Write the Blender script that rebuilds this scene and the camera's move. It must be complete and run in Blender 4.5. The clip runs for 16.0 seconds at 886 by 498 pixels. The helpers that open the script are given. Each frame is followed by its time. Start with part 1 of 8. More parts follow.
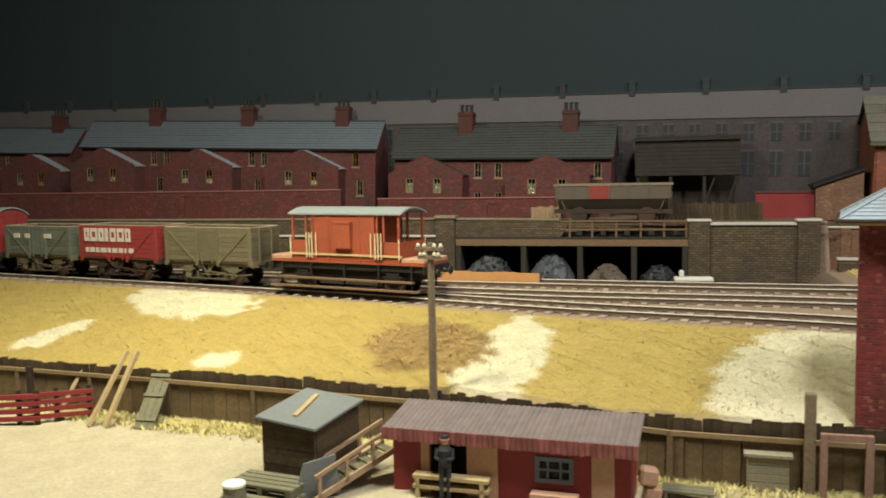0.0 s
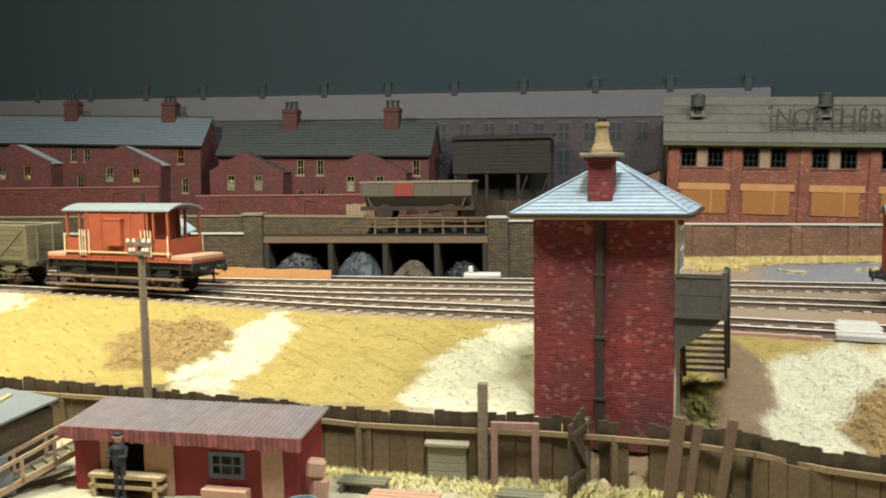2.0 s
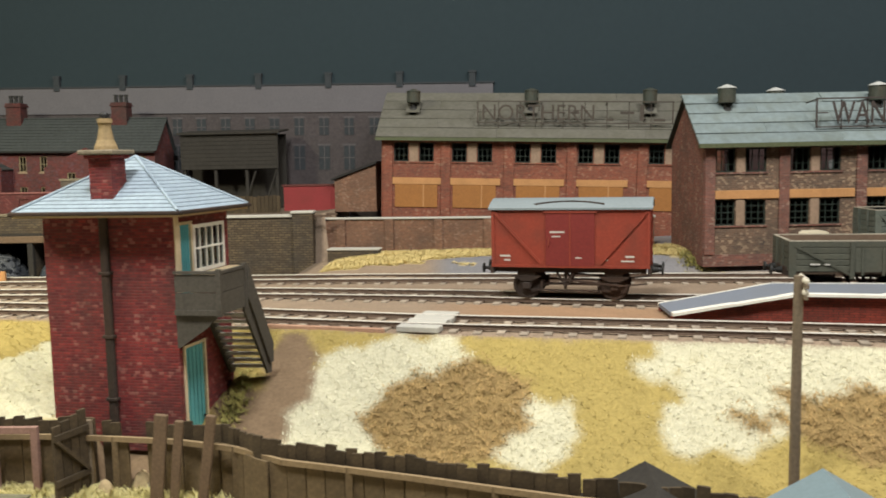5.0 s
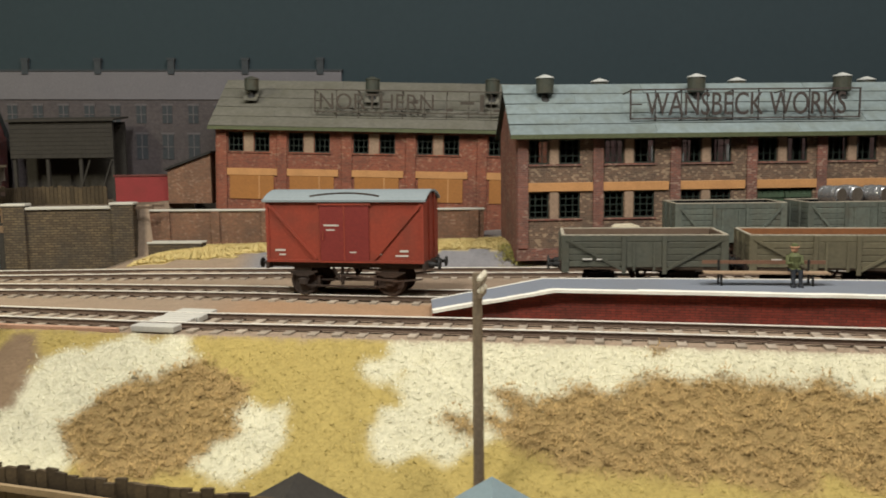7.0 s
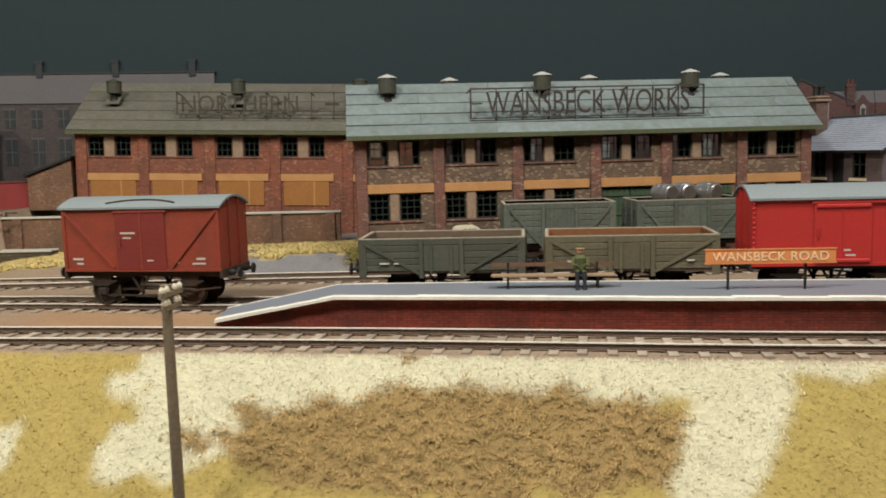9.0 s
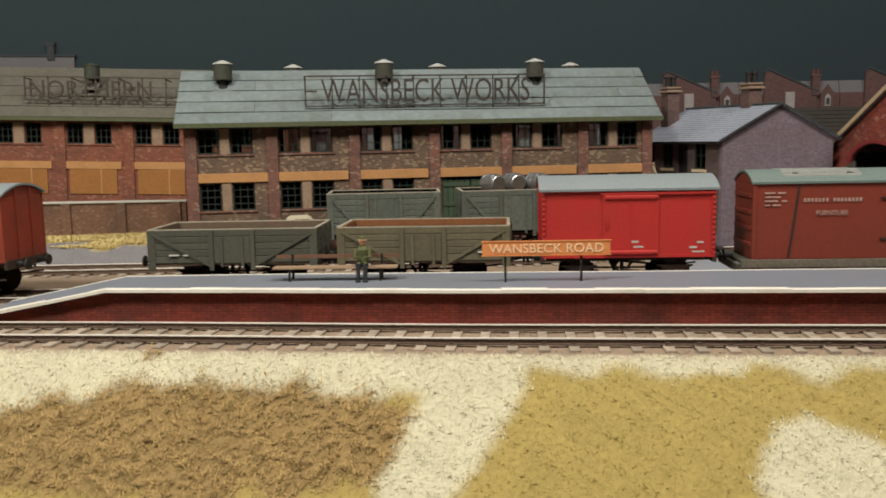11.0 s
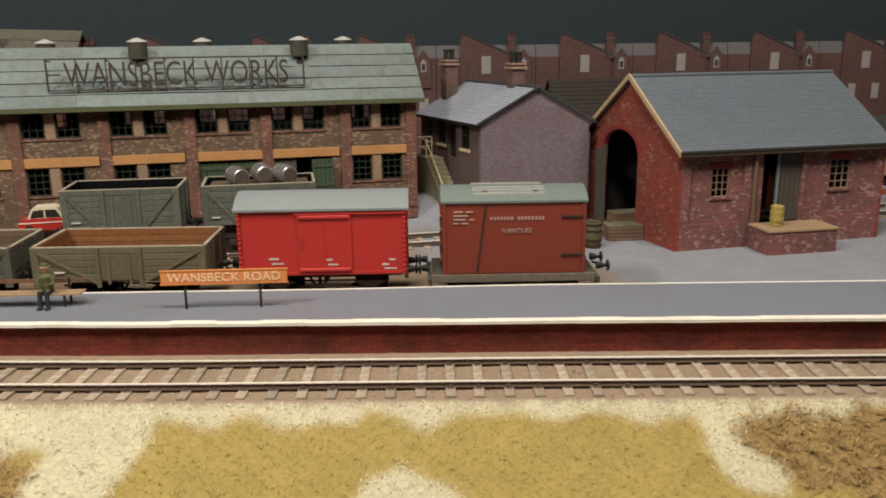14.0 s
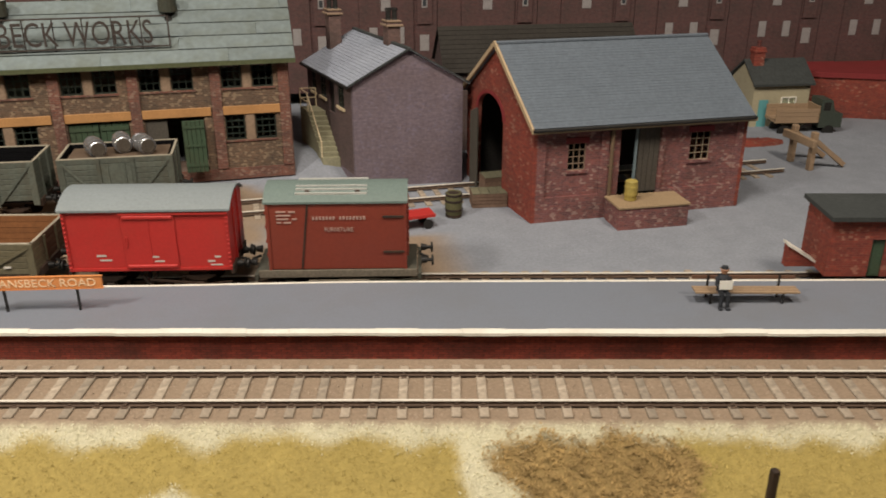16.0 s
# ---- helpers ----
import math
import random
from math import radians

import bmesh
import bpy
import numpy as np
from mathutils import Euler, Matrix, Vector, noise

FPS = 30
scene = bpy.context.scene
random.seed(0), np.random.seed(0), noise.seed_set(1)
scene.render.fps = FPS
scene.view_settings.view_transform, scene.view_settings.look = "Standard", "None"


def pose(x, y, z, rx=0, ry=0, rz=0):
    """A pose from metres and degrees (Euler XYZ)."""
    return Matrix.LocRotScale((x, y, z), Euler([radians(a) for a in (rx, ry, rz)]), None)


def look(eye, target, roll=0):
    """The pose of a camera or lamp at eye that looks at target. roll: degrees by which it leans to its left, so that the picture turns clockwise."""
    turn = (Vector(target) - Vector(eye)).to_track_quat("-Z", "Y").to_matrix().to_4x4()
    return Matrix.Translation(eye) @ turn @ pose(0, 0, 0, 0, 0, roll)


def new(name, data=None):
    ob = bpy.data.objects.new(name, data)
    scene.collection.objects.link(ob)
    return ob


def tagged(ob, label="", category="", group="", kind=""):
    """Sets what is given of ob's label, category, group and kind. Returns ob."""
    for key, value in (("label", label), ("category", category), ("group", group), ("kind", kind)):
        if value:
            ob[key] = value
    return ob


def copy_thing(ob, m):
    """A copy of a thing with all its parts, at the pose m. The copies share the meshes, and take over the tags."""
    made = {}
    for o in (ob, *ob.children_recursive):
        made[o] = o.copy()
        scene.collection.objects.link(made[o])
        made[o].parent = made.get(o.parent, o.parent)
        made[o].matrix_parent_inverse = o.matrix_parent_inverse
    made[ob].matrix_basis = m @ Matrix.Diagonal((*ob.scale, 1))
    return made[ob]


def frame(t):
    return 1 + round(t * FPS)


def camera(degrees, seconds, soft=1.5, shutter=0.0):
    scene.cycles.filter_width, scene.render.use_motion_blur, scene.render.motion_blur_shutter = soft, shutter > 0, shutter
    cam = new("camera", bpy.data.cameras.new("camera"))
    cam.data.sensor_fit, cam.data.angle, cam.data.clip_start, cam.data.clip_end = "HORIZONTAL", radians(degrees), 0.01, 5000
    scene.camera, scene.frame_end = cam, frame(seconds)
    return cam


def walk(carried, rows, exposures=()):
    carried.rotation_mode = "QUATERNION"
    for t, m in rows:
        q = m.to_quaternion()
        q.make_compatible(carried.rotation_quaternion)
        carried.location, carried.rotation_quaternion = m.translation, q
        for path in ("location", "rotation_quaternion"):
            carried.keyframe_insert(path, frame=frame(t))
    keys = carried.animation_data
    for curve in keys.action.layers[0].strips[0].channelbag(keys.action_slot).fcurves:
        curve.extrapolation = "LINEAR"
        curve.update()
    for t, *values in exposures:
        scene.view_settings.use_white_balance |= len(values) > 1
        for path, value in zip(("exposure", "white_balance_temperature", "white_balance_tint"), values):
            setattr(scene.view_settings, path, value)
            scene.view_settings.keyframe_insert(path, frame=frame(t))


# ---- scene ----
cam = camera(55.23, 16.0, soft=1.8, shutter=0.3)
EXPOSURES = [(0, -0.36, 6400, 9), (0.5, -0.17, 6300, 7), (1, -0.07, 6100, 7), (2.5, 0.19, 5980, 7), (3.5, 0.29, 6020, 8), (5, 0.02, 6150, 10), (7.5, -0.15, 6350, 10), (10.5, -0.25, 6500, 11), (13, -0.23, 6800, 14), (16, -0.26, 6900, 14)]
PATH = [
    (0, (0.26611, 0.34187, 0.07050), (-0.2278, 2.2714, -0.1112), -1.05),
    (0.5, (0.28653, 0.34361, 0.07147), (-0.1672, 2.2831, -0.1088), -0.72),
    (1, (0.31057, 0.34738, 0.07092), (-0.0859, 2.2995, -0.1085), -0.63),
    (1.5, (0.33099, 0.35491, 0.06948), (-0.0119, 2.3170, -0.1110), -0.72),
    (2, (0.34795, 0.35728, 0.06751), (0.0373, 2.3242, -0.1186), -0.81),
    (2.5, (0.37223, 0.36121, 0.06960), (0.1054, 2.3342, -0.1202), -0.95),
    (3, (0.39740, 0.36454, 0.06934), (0.1717, 2.3419, -0.1284), -0.83),
    (3.5, (0.42160, 0.36634, 0.06797), (0.2373, 2.3475, -0.1343), -0.97),
    (4, (0.43941, 0.36689, 0.06723), (0.2917, 2.3513, -0.1339), -1.17),
    (4.5, (0.46144, 0.36998, 0.06602), (0.3535, 2.3565, -0.1386), -1.16),
    (5, (0.48125, 0.36988, 0.06611), (0.4146, 2.3584, -0.1375), -1.14),
    (5.2, (0.48864, 0.37172, 0.06435), (0.4395, 2.3603, -0.1429), -1.11),
    (7.5, (0.58330, 0.38892, 0.06392), (0.6561, 2.3749, -0.1607), -0.92),
    (8.2, (0.61346, 0.39043, 0.06459), (0.7063, 2.3757, -0.1595), -1.42),
    (10.3, (0.68282, 0.39560, 0.06330), (0.8446, 2.3737, -0.1834), -1.22),
    (10.5, (0.69251, 0.39528, 0.06402), (0.8677, 2.3718, -0.1860), -1.21),
    (11, (0.70642, 0.39399, 0.06296), (0.9170, 2.3661, -0.1948), -1.14),
    (11.5, (0.71483, 0.38967, 0.06555), (0.9586, 2.3577, -0.1945), -1.23),
    (12, (0.73417, 0.39185, 0.06551), (1.0275, 2.3475, -0.2337), -0.93),
    (12.5, (0.74950, 0.39013, 0.07539), (1.0747, 2.3381, -0.2401), -1.30),
    (13, (0.76631, 0.38842, 0.08320), (1.1301, 2.3206, -0.2834), -1.04),
    (13.5, (0.77946, 0.38760, 0.09484), (1.1526, 2.3068, -0.3266), -0.76),
    (14, (0.79619, 0.38138, 0.11016), (1.1856, 2.2799, -0.3840), -0.58),
    (14.5, (0.81300, 0.37888, 0.12593), (1.2014, 2.2587, -0.4358), -0.62),
    (15, (0.82667, 0.38354, 0.14062), (1.2044, 2.2397, -0.5013), -0.27),
    (15.5, (0.84502, 0.38045, 0.15020), (1.2264, 2.2069, -0.5700), -0.25),
    (16, (0.86801, 0.37359, 0.16381), (1.2512, 2.1733, -0.6200), 0.09),
]
walk(cam, [(t, look(eye, target, roll)) for t, eye, target, roll in PATH], EXPOSURES)

# ---- world, lights ----
world = bpy.data.worlds.new("room_light")
scene.world = world
world.use_nodes = True
world.node_tree.nodes["Background"].inputs[0].default_value = (0.55, 0.62, 0.75, 1)
world.node_tree.nodes["Background"].inputs[1].default_value = 0.05


def lamp(x, y, z, target, watts, size, colour, beam_angle=180):
    d = bpy.data.lights.new("display_lamp", "AREA")
    d.energy, d.size, d.color, d.spread = watts, size, colour, radians(beam_angle)
    ob = new("display_lamp", d)
    ob.matrix_world = look((x, y, z), target)
    return ob


lamp(0.02, 0.58, 0.36, (0.03, 0.75, 0.0), 2.5, 0.06, (1.0, 0.93, 0.66))
lamp(0.05, 0.60, 0.37, (0.06, 0.76, 0.0), 0.55, 0.05, (1.0, 0.91, 0.58), 90)
lamp(0.385, 0.42, 0.57, (0.45, 0.70, 0.0), 4.8, 0.10, (1.0, 0.97, 0.88))
lamp(0.78, 0.49, 0.68, (0.78, 0.70, 0.0), 4.3, 0.12, (1.0, 0.955, 0.85))
lamp(1.17, 0.40, 0.62, (1.14, 0.70, 0.0), 3.3, 0.12, (1.0, 0.925, 0.79))

# ---- helpers of this scene ----
MM = 0.001
BASE, SHEAR = {}, {}


def thing(name, label, category, x, y, z=0.0, rz=0.0, ry=0.0, group="", kind=""):
    ob = new(name)
    ob.empty_display_size = 0.01
    ob.matrix_world = pose(x, y, z, 0, ry, rz)
    BASE[ob] = z / MM
    return tagged(ob, label, category, group, kind)


def root_of(ob):
    while ob.parent:
        ob = ob.parent
    return ob


def part(name, bm, material, parent, label="", smooth=False, lift=True):
    """One mesh under a thing or a part; bm is in millimetres, with heights above the rails."""
    root = root_of(parent) if parent else None
    zb, k = (BASE.get(root, 0.0), SHEAR.get(root, 0.0)) if lift else (0.0, 0.0)
    for v in bm.verts:
        v.co = ((v.co.x + k * v.co.y) * MM, v.co.y * MM, (v.co.z - zb) * MM)
    bmesh.ops.recalc_face_normals(bm, faces=bm.faces)
    me = bpy.data.meshes.new(name)
    bm.to_mesh(me)
    bm.free()
    if smooth:
        for p in me.polygons:
            p.use_smooth = True
    me.materials.append(material)
    ob = new(name, me)
    ob.parent = parent
    if label:
        ob["label"] = label
    return ob


def solo(name, bm, material, label, category, x, y, z=0.0, rz=0.0, ry=0.0, group="", kind="", smooth=False):
    """A thing that is one mesh."""
    ob = part(name, bm, material, None, smooth=smooth)
    ob.matrix_world = pose(x, y, z, 0, ry, rz)
    return tagged(ob, label, category, group, kind)


def box(bm, x0, x1, y0, y1, z0, z1, bevel=0.0):
    vs = [bm.verts.new((x, y, z)) for x in (x0, x1) for y in (y0, y1) for z in (z0, z1)]
    fs = [bm.faces.new([vs[i] for i in q]) for q in ((0, 1, 3, 2), (4, 6, 7, 5), (0, 4, 5, 1), (2, 3, 7, 6), (0, 2, 6, 4), (1, 5, 7, 3))]
    if bevel:
        es = list({e for f in fs for e in f.edges})
        bmesh.ops.bevel(bm, geom=es, offset=bevel, segments=1, affect="EDGES")
    return bm


def boxes(*rows, bevel=0.0):
    bm = bmesh.new()
    for r in rows:
        box(bm, *r, bevel=bevel)
    return bm


def prism(bm, pts, a, b, axis="y", skew=(0.0, 0.0)):
    """A polygon carried along an axis from a to b. axis y: pts are (x, z); x: (y, z); z: (x, y)."""
    def at(p, s, k):
        if axis == "y":
            return (p[0] + skew[0] * k, s, p[1])
        if axis == "x":
            return (s, p[0] + skew[0] * k, p[1])
        return (p[0] + skew[0] * k, p[1] + skew[1] * k, s)
    r0 = [bm.verts.new(at(p, a, 0)) for p in pts]
    r1 = [bm.verts.new(at(p, b, 1)) for p in pts]
    n = len(pts)
    bm.faces.new(r0)
    bm.faces.new(r1[::-1])
    for i in range(n):
        bm.faces.new((r0[i], r0[(i + 1) % n], r1[(i + 1) % n], r1[i]))
    return bm


def rod(bm, p0, p1, r0, r1=None, n=10):
    p0, p1 = Vector(p0), Vector(p1)
    r1 = r0 if r1 is None else r1
    q = (p1 - p0).to_track_quat("Z", "Y")
    rings = []
    for p, r in ((p0, r0), (p1, r1)):
        rings.append([bm.verts.new(p + q @ Vector((r * math.cos(2 * math.pi * i / n), r * math.sin(2 * math.pi * i / n), 0))) for i in range(n)])
    bm.faces.new(rings[0][::-1])
    bm.faces.new(rings[1])
    for i in range(n):
        bm.faces.new((rings[0][i], rings[0][(i + 1) % n], rings[1][(i + 1) % n], rings[1][i]))
    return bm


def beam(bm, p0, p1, w, h):
    """A square bar between two points: w across, h up."""
    p0, p1 = Vector(p0), Vector(p1)
    d = (p1 - p0).normalized()
    side = d.cross(Vector((0, 0, 1)))
    side = Vector((1, 0, 0)) if side.length < 1e-4 else side.normalized()
    up = side.cross(d)
    vs = [bm.verts.new(p + side * (w / 2 * a) + up * (h / 2 * b)) for p in (p0, p1) for a in (-1, 1) for b in (-1, 1)]
    for q in ((0, 1, 3, 2), (4, 6, 7, 5), (0, 4, 5, 1), (2, 3, 7, 6), (0, 2, 6, 4), (1, 5, 7, 3)):
        bm.faces.new([vs[i] for i in q])
    return bm


def lathe(bm, profile, n=16, at=(0, 0, 0)):
    rings = [[bm.verts.new((at[0] + r * math.cos(2 * math.pi * i / n), at[1] + r * math.sin(2 * math.pi * i / n), at[2] + z)) for i in range(n)] for r, z in profile]
    bm.faces.new(rings[0][::-1])
    bm.faces.new(rings[-1])
    for a, b in zip(rings, rings[1:]):
        for i in range(n):
            bm.faces.new((a[i], a[(i + 1) % n], b[(i + 1) % n], b[i]))
    return bm


def pierced(u0, u1, z0, z1, y0, y1, holes, bm=None):
    """A wall from u0 to u1 and z0 to z1, with rectangular openings (a, b, c, d) right through."""
    bm = bmesh.new() if bm is None else bm
    us = sorted({u0, u1, *[h[0] for h in holes], *[h[1] for h in holes]})
    zs = sorted({z0, z1, *[h[2] for h in holes], *[h[3] for h in holes]})
    us = [u for u in us if u0 <= u <= u1]
    zs = [z for z in zs if z0 <= z <= z1]
    for a, b in zip(us, us[1:]):
        for c, d in zip(zs, zs[1:]):
            um, zm = (a + b) / 2, (c + d) / 2
            if not any(h[0] < um < h[1] and h[2] < zm < h[3] for h in holes):
                box(bm, a, b, y0, y1, c, d)
    bmesh.ops.remove_doubles(bm, verts=bm.verts, dist=0.0001)
    return bm


def text_mesh(words, height, material, parent, m, name="lettering", depth=0.0003, spacing=1.0, bold=0.0):
    cu = bpy.data.curves.new("words", "FONT")
    cu.body, cu.size, cu.align_x, cu.align_y, cu.extrude, cu.space_character, cu.offset = words, height, "CENTER", "CENTER", depth, spacing, bold
    cu.resolution_u = 3
    tmp = bpy.data.objects.new("words", cu)
    scene.collection.objects.link(tmp)
    bpy.context.view_layer.update()
    me = bpy.data.meshes.new_from_object(tmp.evaluated_get(bpy.context.evaluated_depsgraph_get()))
    bpy.data.objects.remove(tmp)
    bpy.data.curves.remove(cu)
    me.materials.clear()
    me.materials.append(material)
    ob = new(name, me)
    ob.parent = parent
    ob.matrix_local = m
    return ob


# ---- materials ----
def nodes_of(name):
    m = bpy.data.materials.new(name)
    m.use_nodes = True
    t = m.node_tree
    return m, t, t.nodes["Principled BSDF"]


def link(t, a, b):
    t.links.new(a, b)


def noise_node(t, vec, scale, detail=4.0, rough=0.6):
    n = t.nodes.new("ShaderNodeTexNoise")
    n.inputs["Scale"].default_value, n.inputs["Detail"].default_value, n.inputs["Roughness"].default_value = scale, detail, rough
    link(t, vec, n.inputs["Vector"])
    return n.outputs["Fac"]


def ramp(t, fac, stops):
    r = t.nodes.new("ShaderNodeValToRGB")
    while len(r.color_ramp.elements) < len(stops):
        r.color_ramp.elements.new(0.5)
    for e, (p, c) in zip(r.color_ramp.elements, stops):
        e.position, e.color = p, (*c, 1)
    link(t, fac, r.inputs["Fac"])
    return r.outputs["Color"]


def mix(t, fac, a, b, mode="MIX"):
    n = t.nodes.new("ShaderNodeMix")
    n.data_type, n.blend_type = "RGBA", mode
    for sock, v in ((n.inputs[0], fac), (n.inputs[6], a), (n.inputs[7], b)):
        if isinstance(v, (int, float)):
            sock.default_value = v
        elif isinstance(v, tuple):
            sock.default_value = (*v, 1)
        else:
            link(t, v, sock)
    return n.outputs[2]


def shade(c, k):
    return tuple(min(1.0, v * k) for v in c)


def plain(name, col, rough=0.6, metal=0.0, vary=0.25, fine=900.0, coarse=60.0, bump=0.15, dirt=None, dirt_amount=0.35, piece=0.0, spec=0.3):
    """A painted, wooden, stone or metal surface: grain and stains at two scales, a fine relief."""
    m, t, p = nodes_of(name)
    vec = t.nodes.new("ShaderNodeTexCoord").outputs["Object"]
    a, b = noise_node(t, vec, fine), noise_node(t, vec, coarse, 5.0, 0.65)
    c = ramp(t, a, ((0.25, shade(col, 1 - vary)), (0.75, shade(col, 1 + vary))))
    if dirt is not None:
        c = mix(t, ramp(t, b, ((0.45, (0, 0, 0)), (0.7, (dirt_amount,) * 3))), c, dirt)
    else:
        c = mix(t, 1.0, c, ramp(t, b, ((0.3, (1 - vary * 0.7,) * 3), (0.7, (1.0,) * 3))), "MULTIPLY")
    if piece:
        r = t.nodes.new("ShaderNodeObjectInfo").outputs["Random"]
        c = mix(t, 1.0, c, ramp(t, r, ((0.0, (1 - piece,) * 3), (1.0, (1.0,) * 3))), "MULTIPLY")
    link(t, c, p.inputs["Base Color"])
    p.inputs["Roughness"].default_value, p.inputs["Metallic"].default_value = rough, metal
    p.inputs["Specular IOR Level"].default_value = spec
    bp = t.nodes.new("ShaderNodeBump")
    bp.inputs["Strength"].default_value, bp.inputs["Distance"].default_value = bump, 0.0004
    link(t, a, bp.inputs["Height"])
    link(t, bp.outputs["Normal"], p.inputs["Normal"])
    return m


def brickwork(name, c1, c2, mortar, width=3.0, height=1.05, joint=0.16, soot=(0.05, 0.045, 0.04), soot_amount=0.4, fleck=(0.5, 0.42, 0.36), fleck_amount=0.0, bump=0.35):
    """Courses of brick or stone in the wall's own plane, with stained patches and odd pale bricks."""
    m, t, p = nodes_of(name)
    vec = t.nodes.new("ShaderNodeTexCoord").outputs["Object"]
    s = t.nodes.new("ShaderNodeSeparateXYZ")
    link(t, vec, s.inputs[0])
    add = t.nodes.new("ShaderNodeMath")
    link(t, s.outputs[0], add.inputs[0])
    link(t, s.outputs[1], add.inputs[1])
    cb = t.nodes.new("ShaderNodeCombineXYZ")
    link(t, add.outputs[0], cb.inputs[0])
    link(t, s.outputs[2], cb.inputs[1])
    br = t.nodes.new("ShaderNodeTexBrick")
    link(t, cb.outputs[0], br.inputs["Vector"])
    br.inputs["Scale"].default_value = 1000.0
    br.inputs["Brick Width"].default_value, br.inputs["Row Height"].default_value = width, height
    br.inputs["Mortar Size"].default_value, br.inputs["Mortar Smooth"].default_value, br.inputs["Bias"].default_value = joint, 0.4, 0.0
    br.inputs["Color1"].default_value, br.inputs["Color2"].default_value, br.inputs["Mortar"].default_value = (*c1, 1), (*c2, 1), (*mortar, 1)
    c = br.outputs["Color"]
    if fleck_amount:
        b2 = t.nodes.new("ShaderNodeTexBrick")
        link(t, cb.outputs[0], b2.inputs["Vector"])
        b2.inputs["Scale"].default_value = 1000.0
        b2.inputs["Brick Width"].default_value, b2.inputs["Row Height"].default_value, b2.inputs["Mortar Size"].default_value = width * 0.6, height, 0.0
        b2.inputs["Color1"].default_value, b2.inputs["Color2"].default_value = (0, 0, 0, 1), (1, 1, 1, 1)
        add2 = t.nodes.new("ShaderNodeMath")
        link(t, b2.outputs["Color"], add2.inputs[0])
        link(t, noise_node(t, vec, 130.0, 2.0), add2.inputs[1])
        half = t.nodes.new("ShaderNodeMath")
        half.operation = "MULTIPLY"
        half.inputs[1].default_value = 0.5
        link(t, add2.outputs[0], half.inputs[0])
        c = mix(t, ramp(t, half.outputs[0], ((0.665 - fleck_amount, (0, 0, 0)), (0.70 - fleck_amount, (0.48,) * 3))), c, fleck)
    b = noise_node(t, vec, 45.0, 6.0, 0.65)
    c = mix(t, ramp(t, b, ((0.42, (0, 0, 0)), (0.72, (soot_amount,) * 3))), c, soot)
    c = mix(t, 1.0, c, ramp(t, noise_node(t, vec, 500.0), ((0.3, (0.72,) * 3), (0.7, (1.0,) * 3))), "MULTIPLY")
    link(t, c, p.inputs["Base Color"])
    p.inputs["Roughness"].default_value = 0.85
    p.inputs["Specular IOR Level"].default_value = 0.2
    bp = t.nodes.new("ShaderNodeBump")
    bp.inputs["Strength"].default_value, bp.inputs["Distance"].default_value = bump, 0.0003
    inv = t.nodes.new("ShaderNodeMath")
    inv.operation = "SUBTRACT"
    inv.inputs[0].default_value = 1.0
    link(t, br.outputs["Fac"], inv.inputs[1])
    link(t, inv.outputs[0], bp.inputs["Height"])
    link(t, bp.outputs["Normal"], p.inputs["Normal"])
    return m


def fibre(name, a, b, clumps=260.0):
    m, t, p = nodes_of(name)
    r = t.nodes.new("ShaderNodeNewGeometry").outputs["Random Per Island"]
    # half the tone goes blade by blade, half by the clump it stands in
    vec = t.nodes.new("ShaderNodeTexCoord").outputs["Object"]
    clump = ramp(t, noise_node(t, vec, clumps, 3.0, 0.6), ((0.3, (0.1,) * 3), (0.7, (0.95,) * 3)))
    c = mix(t, 0.7, ramp(t, r, ((0.0, a), (1.0, b))), mix(t, clump, a, b))
    c = mix(t, 1.0, c, ramp(t, noise_node(t, vec, 28.0, 3.0), ((0.3, (0.86,) * 3), (0.7, (1.0,) * 3))), "MULTIPLY")
    link(t, c, p.inputs["Base Color"])
    p.inputs["Roughness"].default_value = 0.9
    p.inputs["Specular IOR Level"].default_value = 0.05
    return m


def glass_pane(name, col=(0.45, 0.5, 0.5), rough=0.06):
    m, t, p = nodes_of(name)
    p.inputs["Transmission Weight"].default_value = 1.0
    p.inputs["IOR"].default_value = 1.2
    p.inputs["Base Color"].default_value = (*col, 1)
    p.inputs["Roughness"].default_value = rough
    return m


M = {}
M["brick_works"] = brickwork("works_brick", (0.235, 0.085, 0.06), (0.15, 0.06, 0.05), (0.20, 0.14, 0.11), fleck_amount=-0.02, fleck=(0.40, 0.29, 0.22), soot_amount=0.55)
M["stone_works"] = brickwork("works_infill_brick", (0.185, 0.108, 0.07), (0.105, 0.066, 0.048), (0.19, 0.145, 0.105), fleck_amount=0.02, fleck=(0.44, 0.32, 0.21), soot_amount=0.6)
M["brick_north"] = brickwork("north_works_brick", (0.29, 0.082, 0.048), (0.195, 0.058, 0.039), (0.23, 0.125, 0.082), fleck_amount=-0.03, fleck=(0.40, 0.24, 0.16), soot_amount=0.45)
M["brick_box"] = brickwork("signal_box_brick", (0.29, 0.047, 0.043), (0.14, 0.026, 0.031), (0.17, 0.05, 0.047), joint=0.2, fleck_amount=-0.022, fleck=(0.42, 0.19, 0.16), soot_amount=0.6, bump=0.7)
M["brick_terrace"] = brickwork("terrace_brick", (0.155, 0.038, 0.034), (0.095, 0.029, 0.031), (0.12, 0.055, 0.05), fleck_amount=0.02, fleck=(0.13, 0.08, 0.10), soot_amount=0.65)
